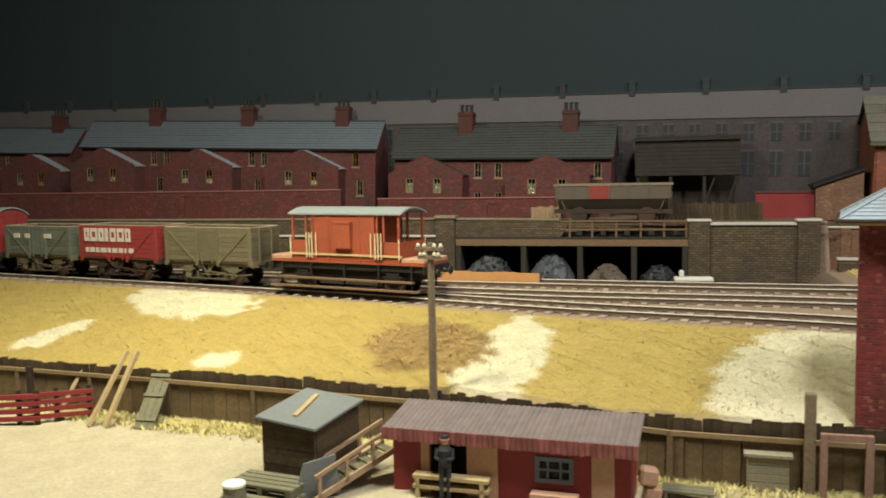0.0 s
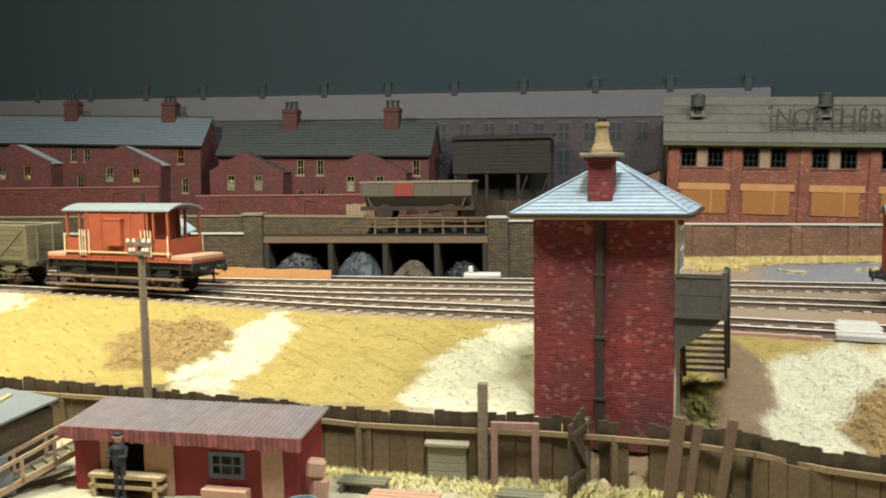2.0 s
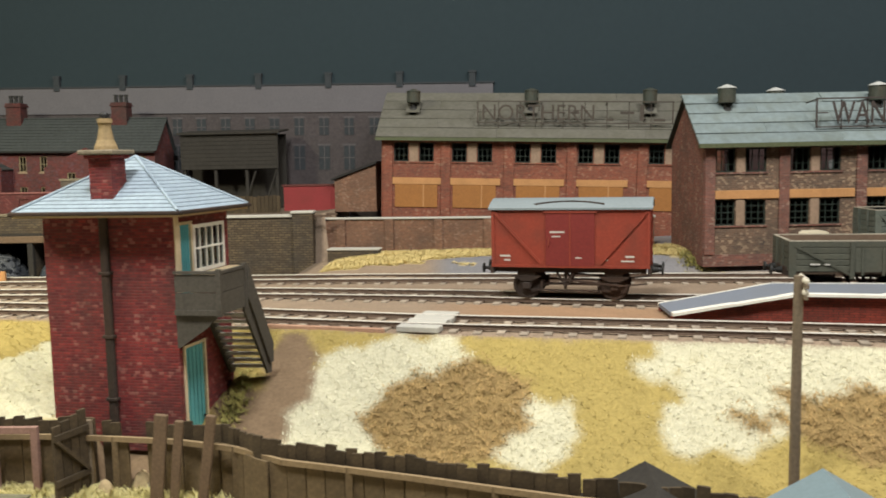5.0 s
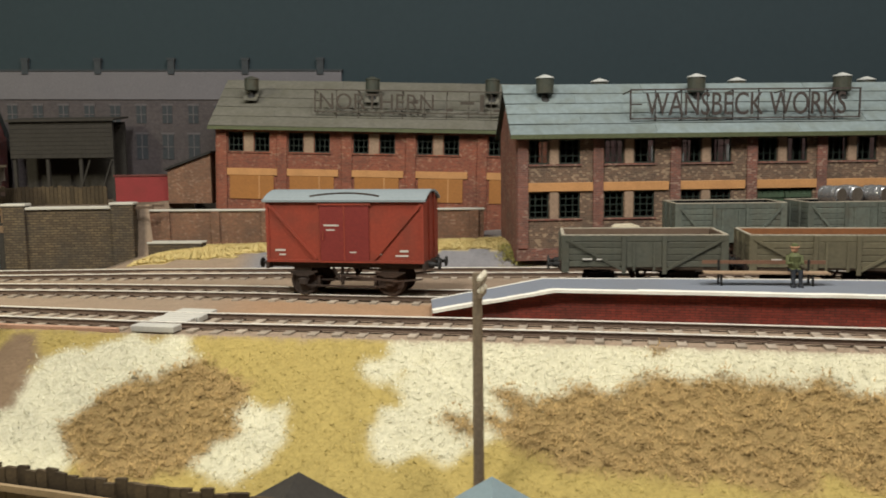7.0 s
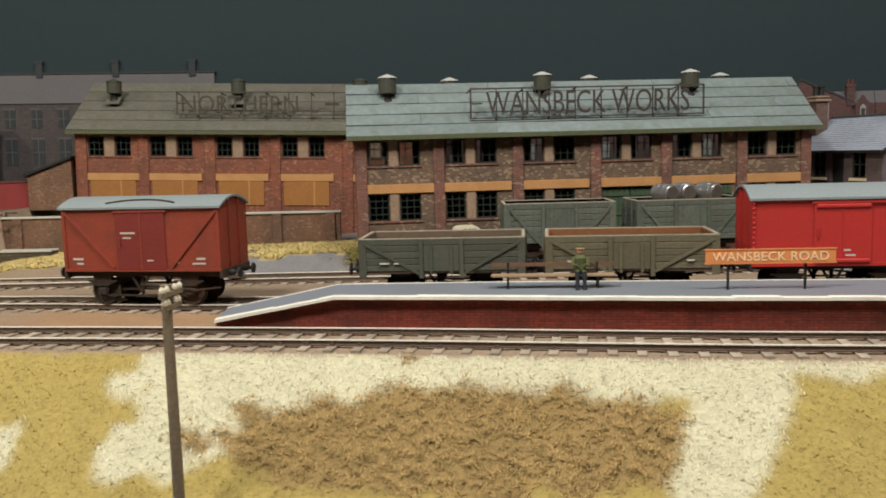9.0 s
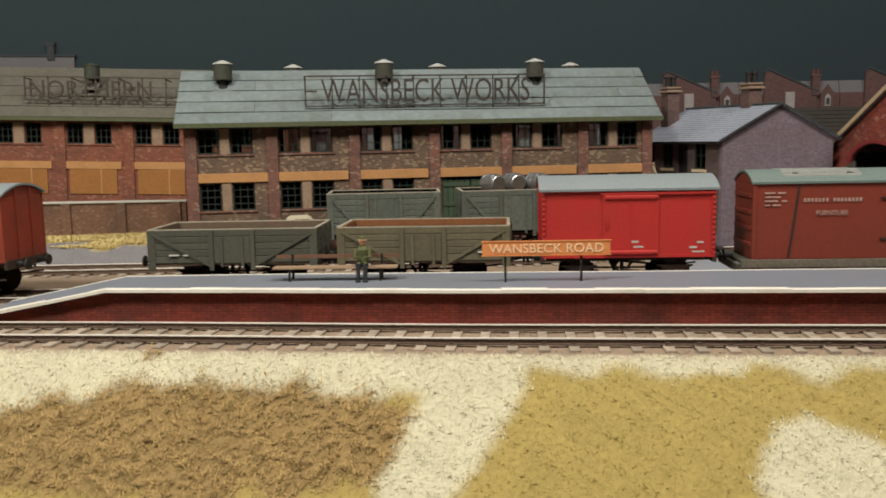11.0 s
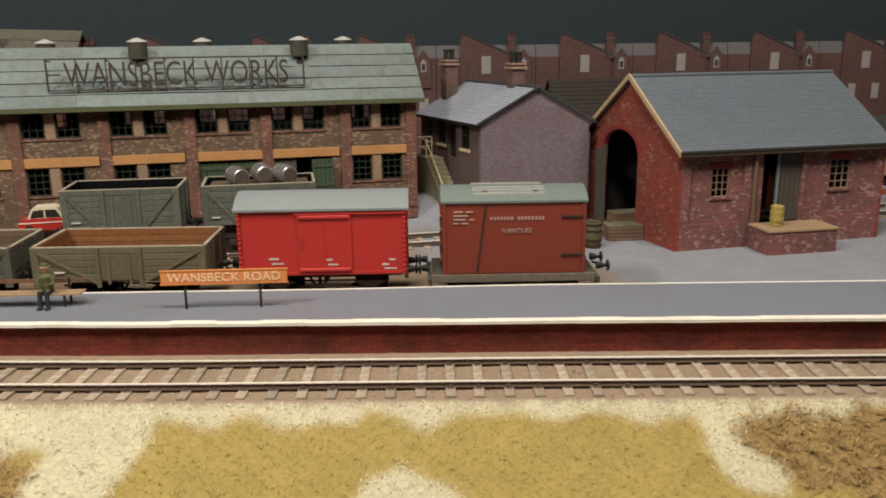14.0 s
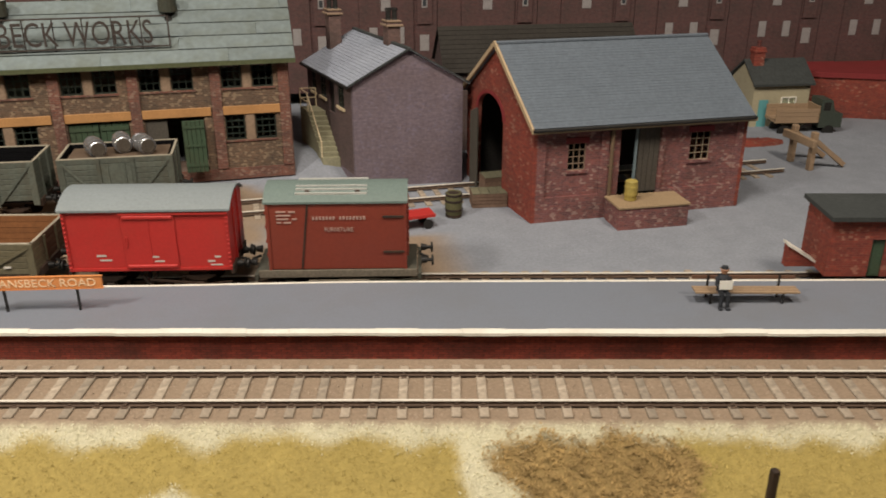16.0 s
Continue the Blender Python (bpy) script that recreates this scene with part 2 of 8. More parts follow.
M["brick_yardwall"] = brickwork("yard_wall_brick", (0.15, 0.035, 0.032), (0.10, 0.029, 0.03), (0.12, 0.05, 0.045), fleck_amount=-0.02, fleck=(0.24, 0.1, 0.09), soot_amount=0.5)
M["brick_shed"] = brickwork("goods_shed_brick", (0.29, 0.10, 0.09), (0.155, 0.066, 0.075), (0.25, 0.14, 0.125), fleck_amount=-0.015, fleck=(0.50, 0.36, 0.31), soot_amount=0.45)
M["brick_gable"] = brickwork("goods_shed_gable_brick", (0.32, 0.062, 0.042), (0.20, 0.045, 0.038), (0.24, 0.08, 0.056), fleck_amount=-0.035, fleck=(0.46, 0.24, 0.17), soot_amount=0.4)
M["brick_platform"] = brickwork("platform_brick", (0.33, 0.062, 0.040), (0.23, 0.046, 0.033), (0.13, 0.045, 0.035), soot_amount=0.7, soot=(0.05, 0.03, 0.025))
M["stone_wall"] = brickwork("retaining_wall_stone", (0.085, 0.062, 0.041), (0.145, 0.108, 0.066), (0.055, 0.042, 0.03), width=4.4, height=1.7, joint=0.3, fleck_amount=0.0, fleck=(0.26, 0.21, 0.12), soot_amount=0.75, bump=0.8)
M["brick_boundary"] = brickwork("boundary_wall_brick", (0.22, 0.108, 0.066), (0.17, 0.082, 0.053), (0.20, 0.135, 0.09), soot_amount=0.55, fleck_amount=-0.02, fleck=(0.33, 0.22, 0.16))
M["render_house"] = brickwork("lilac_rendered_brick", (0.205, 0.16, 0.19), (0.155, 0.125, 0.155), (0.18, 0.142, 0.16), fleck_amount=-0.02, fleck=(0.20, 0.17, 0.23), soot_amount=0.5, soot=(0.14, 0.10, 0.10), bump=0.2)
M["brick_house"] = brickwork("house_side_brick", (0.13, 0.085, 0.08), (0.10, 0.07, 0.07), (0.14, 0.10, 0.095), soot_amount=0.3)
M["print_brick"] = brickwork("backdrop_brick", (0.132, 0.060, 0.057), (0.096, 0.050, 0.050), (0.11, 0.073, 0.071), soot_amount=0.5, bump=0.0)
M["print_grey"] = brickwork("backdrop_grey_brick", (0.075, 0.062, 0.064), (0.062, 0.054, 0.058), (0.085, 0.072, 0.073), soot_amount=0.25, bump=0.0)
M["print_roof"] = plain("backdrop_roof", (0.115, 0.108, 0.118), 0.9, vary=0.12, bump=0.0)
M["print_trim"] = plain("backdrop_trim", (0.085, 0.076, 0.08), 0.9, vary=0.12, bump=0.0)
M["slate_house"] = plain("pale_house_slate", (0.30, 0.325, 0.39), 0.45, vary=0.2, fine=500, coarse=70)
M["sign_faded"] = plain("faded_rust_letters", (0.062, 0.05, 0.04), 0.75, vary=0.3)
M["print_dark"] = plain("backdrop_dark", (0.036, 0.041, 0.046), 0.9, vary=0.2, bump=0.0)
M["print_white"] = plain("backdrop_window_white", (0.27, 0.25, 0.25), 0.9, vary=0.15, bump=0.0)
M["sky_board"] = plain("painted_sky_board", (0.0285, 0.0405, 0.047), 0.95, vary=0.04, fine=200, coarse=3.0, bump=0.02, spec=0.1)
M["slate"] = plain("blue_grey_slate", (0.125, 0.150, 0.182), 0.5, vary=0.16, fine=500, coarse=70, piece=0.15)
M["slate_dark"] = plain("dark_slate", (0.045, 0.050, 0.050), 0.7, vary=0.25, fine=500)
M["slate_box"] = plain("pale_blue_slate", (0.30, 0.36, 0.42), 0.5, vary=0.15, fine=500, piece=0.12)
M["slate_ext"] = plain("outrigger_slate", (0.30, 0.335, 0.38), 0.6, vary=0.2)
M["slab_roof"] = plain("grey_green_roof_sheet", (0.172, 0.207, 0.212), 0.4, vary=0.18, fine=300, coarse=45, piece=0.12, dirt=(0.12, 0.13, 0.10), dirt_amount=0.5)
M["slab_roof_brown"] = plain("brown_grey_roof_sheet", (0.125, 0.118, 0.098), 0.6, vary=0.2, fine=300, coarse=45, piece=0.12, dirt=(0.09, 0.085, 0.06), dirt_amount=0.5)
M["gutter"] = plain("olive_gutter", (0.085, 0.095, 0.05), 0.5, vary=0.25)
M["ochre"] = plain("ochre_lintel", (0.42, 0.215, 0.085), 0.7, vary=0.15, dirt=(0.2, 0.1, 0.04))
M["ochre_board"] = plain("ochre_boarding", (0.29, 0.125, 0.035), 0.75, vary=0.15, dirt=(0.2, 0.09, 0.03))
M["mullion"] = plain("stone_mullion", (0.26, 0.18, 0.125), 0.8, vary=0.25)
M["frame_dark"] = plain("dark_green_window_frame", (0.022, 0.03, 0.024), 0.5, vary=0.2)
M["green_door"] = plain("green_works_door", (0.045, 0.075, 0.045), 0.6, vary=0.25, dirt=(0.06, 0.05, 0.03))
M["glass"] = glass_pane("dark_window_glass")
# near-black that paints in the shade inside buildings and behind windows
M["inside"] = plain("shade_dark_interior", (0.02, 0.018, 0.016), 0.95, vary=0.3)
M["white"] = plain("white_paint", (0.72, 0.69, 0.62), 0.6, vary=0.08, dirt=(0.4, 0.34, 0.25), dirt_amount=0.3)
M["cream"] = plain("cream_paint", (0.62, 0.50, 0.33), 0.6, vary=0.12, dirt=(0.3, 0.2, 0.1))
M["timber_cream"] = plain("bargeboard", (0.48, 0.36, 0.21), 0.65, vary=0.12)
M["teal"] = plain("teal_paint", (0.10, 0.31, 0.33), 0.6, vary=0.12, dirt=(0.08, 0.2, 0.2))
M["stair_grey"] = plain("grey_brown_boarding", (0.075, 0.066, 0.055), 0.75, vary=0.25)
M["tread"] = plain("pale_stair_tread", (0.5, 0.47, 0.42), 0.7, vary=0.12)
M["pot"] = plain("clay_chimney_pot", (0.28, 0.20, 0.10), 0.8, vary=0.2)
M["pot_red"] = plain("dark_red_pot", (0.11, 0.035, 0.03), 0.8, vary=0.25)
M["iron"] = plain("black_iron", (0.018, 0.017, 0.016), 0.55, vary=0.3)
M["iron_rust"] = plain("rusty_dark_iron", (0.030, 0.021, 0.017), 0.75, vary=0.35, dirt=(0.09, 0.045, 0.025), dirt_amount=0.45)
M["sign_iron"] = plain("rust_brown_letters", (0.052, 0.04, 0.036), 0.7, vary=0.3)
M["vent"] = plain("dark_green_grey_vent", (0.042, 0.048, 0.038), 0.55, vary=0.3, dirt=(0.1, 0.06, 0.03))
M["vent_cap"] = plain("pale_vent_cap", (0.42, 0.42, 0.40), 0.5, vary=0.15)
# pale, barely metallic colour stands in for lamp reflections on the steel
M["rail_top"] = plain("glint_pale_rail_head", (0.82, 0.77, 0.69), 0.3, metal=0.2, vary=0.1)
M["rail_side"] = plain("rusty_rail_web", (0.095, 0.062, 0.044), 0.8, vary=0.3)
M["sleeper"] = plain("weathered_sleeper", (0.40, 0.33, 0.258), 0.85, vary=0.3, fine=500, coarse=150, piece=0.35)
M["van_red"] = plain("bauxite_paint", (0.225, 0.040, 0.023), 0.55, vary=0.15, dirt=(0.10, 0.035, 0.025), dirt_amount=0.55)
M["brake_red"] = plain("faded_bauxite_paint", (0.275, 0.066, 0.033), 0.6, vary=0.15, dirt=(0.14, 0.05, 0.035), dirt_amount=0.45)
M["step_brown"] = plain("dusty_footboard", (0.16, 0.10, 0.06), 0.8, vary=0.25)
M["van_red_patch"] = plain("fresh_bauxite_door", (0.17, 0.026, 0.022), 0.55, vary=0.15)
M["bright_red"] = plain("bright_red_paint", (0.42, 0.028, 0.024), 0.5, vary=0.10, dirt=(0.3, 0.04, 0.03), dirt_amount=0.35)
M["crimson"] = plain("maroon_container_paint", (0.19, 0.036, 0.022), 0.5, vary=0.1, dirt=(0.16, 0.04, 0.03))
M["roof_powder"] = plain("powder_blue_felt", (0.30, 0.37, 0.42), 0.7, vary=0.12, coarse=60)
M["brick_hut"] = brickwork("pink_hut_brick", (0.27, 0.115, 0.095), (0.36, 0.165, 0.13), (0.30, 0.20, 0.165), soot_amount=0.25)
M["van_roof"] = plain("pale_grey_roof", (0.20, 0.228, 0.24), 0.6, vary=0.1, coarse=40)
M["van_roof_green"] = plain("grey_green_roof", (0.135, 0.178, 0.165), 0.55, vary=0.12, coarse=40)
M["wagon_grey"] = plain("weathered_grey_plank", (0.075, 0.076, 0.058), 0.75, vary=0.18, fine=600, piece=0.22, dirt=(0.09, 0.075, 0.045))
M["wagon_green"] = plain("grey_green_plank", (0.102, 0.116, 0.098), 0.75, vary=0.25, fine=600, piece=0.25, dirt=(0.09, 0.075, 0.05), dirt_amount=0.55)
M["wagon_olive"] = plain("brown_grey_plank", (0.125, 0.108, 0.066), 0.75, vary=0.18, fine=600, piece=0.22, dirt=(0.1, 0.08, 0.05))
# near-black for floor and lining boards of the rear siding wagons
M["wagon_black"] = plain("black_wagon_inside", (0.006, 0.006, 0.007), 0.95, vary=0.3, spec=0.05)
M["wagon_inside"] = plain("bare_orange_timber", (0.235, 0.095, 0.036), 0.8, vary=0.2, fine=600, piece=0.2)
M["wagon_inside_grey"] = plain("bare_brown_timber", (0.14, 0.095, 0.065), 0.8, vary=0.2, fine=600, piece=0.2)
M["underframe_grey"] = plain("dusty_grey_underframe", (0.16, 0.135, 0.105), 0.8, vary=0.3)
M["chest_grey"] = plain("pale_grey_boards", (0.27, 0.245, 0.175), 0.8, vary=0.2, piece=0.15)
M["barge_tan"] = plain("tan_bargeboard", (0.42, 0.31, 0.195), 0.7, vary=0.2)
M["coping_stone"] = plain("brown_stone_coping", (0.20, 0.165, 0.115), 0.85, vary=0.3)
M["beam_brown"] = plain("weathered_brown_beam", (0.145, 0.095, 0.058), 0.8, vary=0.25)
M["pink_dull"] = plain("dull_pink_timber", (0.26, 0.155, 0.125), 0.8, vary=0.2)
M["terrace_frame"] = plain("grubby_stone_window_frame", (0.22, 0.175, 0.105), 0.7, vary=0.25)
M["terrace_brown"] = plain("brown_window_frame", (0.20, 0.10, 0.035), 0.7, vary=0.25)
M["coal_fine"] = plain("grey_small_coal", (0.05, 0.06, 0.075), 0.4, vary=0.5, fine=1200, bump=0.9)
M["coal_brown"] = plain("brown_coal_slack", (0.095, 0.075, 0.06), 0.6, vary=0.4, fine=1200, bump=0.9)
M["coal"] = plain("coal", (0.030, 0.033, 0.042), 0.42, vary=0.5, fine=1200, bump=0.9)
M["letter_pink"] = plain("worn_pinkish_lettering", (0.42, 0.27, 0.23), 0.7, vary=0.2)
M["letter_white"] = plain("faded_white_lettering", (0.47, 0.44, 0.40), 0.7, vary=0.12)
M["sign_orange"] = plain("tangerine_enamel", (0.64, 0.245, 0.085), 0.4, vary=0.06)
M["asphalt_platform"] = plain("blue_grey_platform_surface", (0.165, 0.182, 0.218), 0.5, vary=0.1, fine=1500, coarse=18, dirt=(0.15, 0.152, 0.165), dirt_amount=0.5)
M["bench_back"] = plain("red_brown_slat", (0.16, 0.085, 0.055), 0.6, vary=0.2)
M["bench_wood"] = plain("bench_timber", (0.32, 0.22, 0.14), 0.6, vary=0.2)
M["cloth_green"] = plain("olive_figure_paint", (0.10, 0.11, 0.045), 0.7, vary=0.35)
M["cloth_dark"] = plain("dark_figure_paint", (0.03, 0.033, 0.04), 0.7, vary=0.4)
M["barrel_head"] = plain("dark_barrel_head", (0.085, 0.07, 0.055), 0.7, vary=0.3)
M["galvanised"] = plain("galvanised_barrel", (0.40, 0.40, 0.41), 0.27, metal=0.75, vary=0.08, bump=0.04)
M["car_cream"] = plain("cream_car_roof", (0.62, 0.56, 0.42), 0.3, vary=0.06)
M["car_red"] = plain("red_car_body", (0.38, 0.03, 0.025), 0.3, vary=0.08)
M["wood_fence"] = plain("dark_creosoted_board", (0.085, 0.060, 0.034), 0.85, vary=0.35, fine=700, coarse=120, piece=0.45)
M["wood_rail"] = plain("pale_fence_rail", (0.24, 0.17, 0.095), 0.8, vary=0.2)
M["wood_pale"] = plain("pale_plank", (0.46, 0.35, 0.19), 0.8, vary=0.2, piece=0.2)
M["wood_grey"] = plain("grey_green_board", (0.17, 0.16, 0.105), 0.8, vary=0.25, piece=0.2)
M["felt"] = plain("grey_roofing_felt", (0.15, 0.165, 0.17), 0.8, vary=0.12)
M["tar"] = plain("tarred_weatherboard", (0.03, 0.026, 0.022), 0.8, vary=0.3, fine=500)
M["hut_red"] = plain("red_hut_paint", (0.20, 0.026, 0.028), 0.65, vary=0.15, dirt=(0.12, 0.025, 0.02))
M["pink_board"] = plain("faded_pink_board", (0.42, 0.25, 0.17), 0.75, vary=0.15)
M["pole"] = plain("grey_timber_pole", (0.19, 0.145, 0.10), 0.8, vary=0.25)
M["porcelain"] = plain("white_insulator", (0.55, 0.50, 0.40), 0.35, vary=0.05)
M["tarpaulin"] = plain("pale_sheet", (0.55, 0.54, 0.52), 0.7, vary=0.1)
M["drum_yellow"] = plain("yellow_drum", (0.36, 0.28, 0.08), 0.45, vary=0.15, dirt=(0.2, 0.14, 0.03))
M["crate"] = plain("brown_crate", (0.19, 0.12, 0.085), 0.8, vary=0.25, piece=0.2)
M["dock_top"] = plain("dusty_dock_top", (0.30, 0.21, 0.125), 0.85, vary=0.15)
M["khaki"] = plain("sacking_green_barrel", (0.10, 0.095, 0.045), 0.8, vary=0.25)
M["slate_blue"] = plain("blue_painted_roof", (0.16, 0.21, 0.23), 0.6, vary=0.1)
M["room_wall"] = plain("hall_wall", (0.52, 0.51, 0.49), 0.9, vary=0.05, fine=20, coarse=1.0, bump=0.0)
M["concrete"] = plain("pale_concrete", (0.42, 0.40, 0.36), 0.8, vary=0.12)
M["coping_red"] = plain("worn_red_coping", (0.25, 0.10, 0.09), 0.85, vary=0.25)
M["deck_dark"] = plain("dark_wagon_deck", (0.06, 0.06, 0.048), 0.75, vary=0.3, dirt=(0.12, 0.1, 0.07))
M["brick_stack"] = brickwork("sooty_red_stack", (0.115, 0.032, 0.028), (0.07, 0.024, 0.025), (0.09, 0.045, 0.04), soot_amount=0.8)
M["brick_chimney"] = brickwork("sooty_chimney_brick", (0.17, 0.10, 0.085), (0.11, 0.07, 0.065), (0.15, 0.10, 0.09), soot_amount=0.6)
M["step_stone"] = plain("mossy_step_stone", (0.31, 0.29, 0.19), 0.85, vary=0.25)
M["flesh"] = plain("figure_face_paint", (0.45, 0.24, 0.15), 0.6, vary=0.1)
M["paper"] = plain("white_paper", (0.75, 0.73, 0.68), 0.7, vary=0.05)
M["sign_text"] = plain("faded_sign_letters", (0.78, 0.56, 0.36), 0.5, vary=0.06)
M["worn_edge"] = plain("worn_plank_edge", (0.36, 0.32, 0.25), 0.8, vary=0.3)
M["hopper_grey"] = plain("dusty_brown_grey_steel", (0.088, 0.072, 0.058), 0.75, vary=0.2, dirt=(0.09, 0.06, 0.04))
M["patch_red"] = plain("faded_red_panel", (0.20, 0.035, 0.028), 0.7, vary=0.15)
M["tin_lilac"] = plain("weathered_lilac_tin", (0.17, 0.142, 0.145), 0.55, vary=0.2, fine=250, coarse=35, piece=0.12, dirt=(0.22, 0.17, 0.16), dirt_amount=0.5)
M["office_wall"] = plain("grimy_cream_wall", (0.36, 0.32, 0.22), 0.8, vary=0.2, dirt=(0.2, 0.17, 0.12))
M["frame_blue"] = plain("blue_grey_frame_paint", (0.115, 0.135, 0.19), 0.6, vary=0.15)
M["tin_pink"] = plain("faded_pink_corrugated_tin", (0.30, 0.105, 0.10), 0.6, vary=0.25, fine=250, piece=0.4)
M["wood_fence_low"] = plain("lighter_brown_board", (0.165, 0.115, 0.062), 0.85, vary=0.3, fine=700, coarse=120, piece=0.3)
M["lorry_green"] = plain("dull_green_lorry_paint", (0.05, 0.062, 0.05), 0.5, vary=0.2)
M["blind"] = plain("cream_window_blind", (0.42, 0.36, 0.24), 0.8, vary=0.15)

# ---- lines of the plan ----
def line(*pts):
    xs, ys = [p[0] for p in pts], [p[1] for p in pts]
    gx = np.arange(xs[0] - 0.06, xs[-1] + 0.06, 0.004)
    gy = np.interp(gx, xs, ys)
    lo, hi = gx < xs[0], gx > xs[-1]
    gy[lo] = ys[0] + (gx[lo] - xs[0]) * (ys[1] - ys[0]) / (xs[1] - xs[0])
    gy[hi] = ys[-1] + (gx[hi] - xs[-1]) * (ys[-1] - ys[-2]) / (xs[-1] - xs[-2])
    k = 11
    sm = np.convolve(np.pad(gy, k // 2, "edge"), np.ones(k) / k, "valid")
    sm[:k], sm[-k:] = gy[:k], gy[-k:]
    return lambda x: np.interp(x, gx, sm)


T1C = line((-0.9, 1.035), (-0.4, 0.925), (-0.1, 0.862), (0, 0.841), (0.1, 0.817), (0.2, 0.787), (0.25, 0.776), (0.327, 0.763), (0.4, 0.743), (0.47, 0.724), (0.515, 0.716), (0.63, 0.692), (0.745, 0.665), (0.867, 0.640), (1.0, 0.612), (1.3, 0.548), (1.8, 0.44))
T2C = line((-0.1, 0.872), (0, 0.852), (0.13, 0.833), (0.22, 0.823), (0.33, 0.819), (0.382, 0.813), (0.485, 0.794), (0.53, 0.781), (0.57, 0.773), (0.66, 0.762), (0.74, 0.748), (0.815, 0.7335), (0.895, 0.721), (1.0, 0.700), (1.1, 0.68), (1.5, 0.60))
T3C = line((-0.3, 0.93), (0, 0.895), (0.1, 0.883), (0.2, 0.876), (0.3, 0.87), (0.4, 0.867), (0.487, 0.860), (0.6, 0.8485), (0.72, 0.835), (0.8, 0.832), (0.9, 0.8345), (1.0, 0.838), (1.1, 0.841), (1.22, 0.845))
FX = (-0.9, -0.058, 0.0755, 0.184, 0.2731, 0.3442, 0.40, 0.4135, 0.458, 0.505, 0.60, 0.75, 0.9, 1.3, 1.8)
FY = (0.815, 0.697, 0.684, 0.672, 0.6503, 0.648, 0.639, 0.625, 0.610, 0.592, 0.565, 0.53, 0.51, 0.44, 0.34)


def fence_y(x):
    return np.interp(x, FX, FY)


def wob(x, y, f, seed=0.0):
    """A cheap smooth wobble, about -1 to 1."""
    x, y = np.asarray(x) * f, np.asarray(y) * f
    return (np.sin(x * 1.7 + seed + 1.3 * np.sin(y * 1.1 + seed)) + np.sin(y * 2.3 - seed + 1.7 * np.sin(x * 0.9 - 2 * seed)) + np.sin((x + y) * 3.1 + 3 * seed)) / 3


def step(a, b, v):
    k = np.clip((v - a) / (b - a), 0, 1)
    return k * k * (3 - 2 * k)


def bank_z(x, y):
    s = np.interp(x, (0.3, 0.47), (0.15, 0.60))
    d = np.maximum(0, T1C(x) - 0.0222 - y)
    return -0.003 - s * d


def ground_z(x, y):
    x, y = np.broadcast_arrays(np.asarray(x, float), np.asarray(y, float))
    z = bank_z(x, y)
    bank = step(0.0, 0.01, T1C(x) - 0.022 - y)
    z = z + bank * (wob(x, y, 60) * 0.0010 + wob(x, y, 170, 2.0) * 0.0009 + wob(x, y, 430, 3.0) * 0.0005)
    # the mound of bare earth by the signal box stairs
    z = z + 0.004 * np.exp(-(((x - 0.412) / 0.020) ** 2 + ((y - 0.685) / 0.022) ** 2))
    # the earth ramp where fence boards are missing
    gap = step(0.346, 0.353, x) * (1 - step(0.371, 0.377, x)) * (1 - step(0.003, 0.016, y - fence_y(x))) * (y > fence_y(x) - 0.0002)
    z = z + gap * (-0.040 - z)
    back = step(0.862, 0.905, y)
    z = z + back * np.interp(x, (0.38, 0.42, 0.5, 0.6, 0.64, 0.90, 0.94), (0.003, 0.007, 0.009, 0.011, 0.013, 0.013, 0.003)) * step(0.36, 0.40, x)
    edge = np.where((x > 0.113) & (x < 0.292), 1.012, 0.961)
    z = z + np.where(x < 0.379, step(0.0, 0.004, y - edge), 0) * 0.034
    # the sunken yard before the coal drops
    z = z - 0.009 * step(0.894, 0.91, y) * (y < edge) * (1 - step(0.36, 0.372, x))
    return z + (1 - bank) * wob(x, y, 300, 1.0) * 0.00015


# ---- hall and backdrop ----
def shell(name, bm, material, label):
    return solo(name, bm, material, label, name.split("_")[0], 0, 0, 0, kind="structure")


shell("hall_floor", boxes((-4000, 5000, -3500, 3500, -1150, -1100)), M["room_wall"], "plain grey hall floor under the layout")
shell("hall_ceiling", boxes((-4000, 5000, -3500, 3500, 1900, 1950)), M["room_wall"], "plain hall ceiling above the layout")
shell("wall_north", boxes((-4000, 5000, 3500, 3550, -1100, 1900)), M["room_wall"], "plain hall wall behind the layout")
shell("wall_south", boxes((-4000, 5000, -3550, -3500, -1100, 1900)), M["room_wall"], "plain hall wall behind the viewer")
shell("wall_west", boxes((-4050, -4000, -3500, 3500, -1100, 1900)), M["room_wall"], "plain hall wall at one end")
shell("wall_east", boxes((5000, 5050, -3500, 3500, -1100, 1900)), M["room_wall"], "plain hall wall at other end")
solo("backdrop", boxes((-1500, 1800, 4, 12, -80, 620)), M["sky_board"], "grey-teal painted sky board behind the railway", "backdrop", 0.303, 1.090, 0, -5, kind="structure")
solo("baseboard", boxes((-1000, 1750, 300, 1240, -140, -90)), M["tar"], "dark baseboard carrying the model railway", "baseboard", 0, 0, 0, kind="structure")

# ---- ground ----
CREAM = ((-.014, .806, .054, .029, -28), (-.064, .743, .025, .012, 80), (.059, .705, .014, .01, -33), (.199, .704, .055, .019, -92), (.319, .693, .062, .027, -111), (.441, .675, .041, .026, 32), (.501, .656, .016, .014, 0),
         (.587, .658, .044, .016, 14), (.65, .657, .112, .014, -9), (.737, .628, .042, .0125, 52), (.826, .585, .019, .021, 9), (.722, .645, .018, .010, 20), (.933, .592, .015, .013, -78))
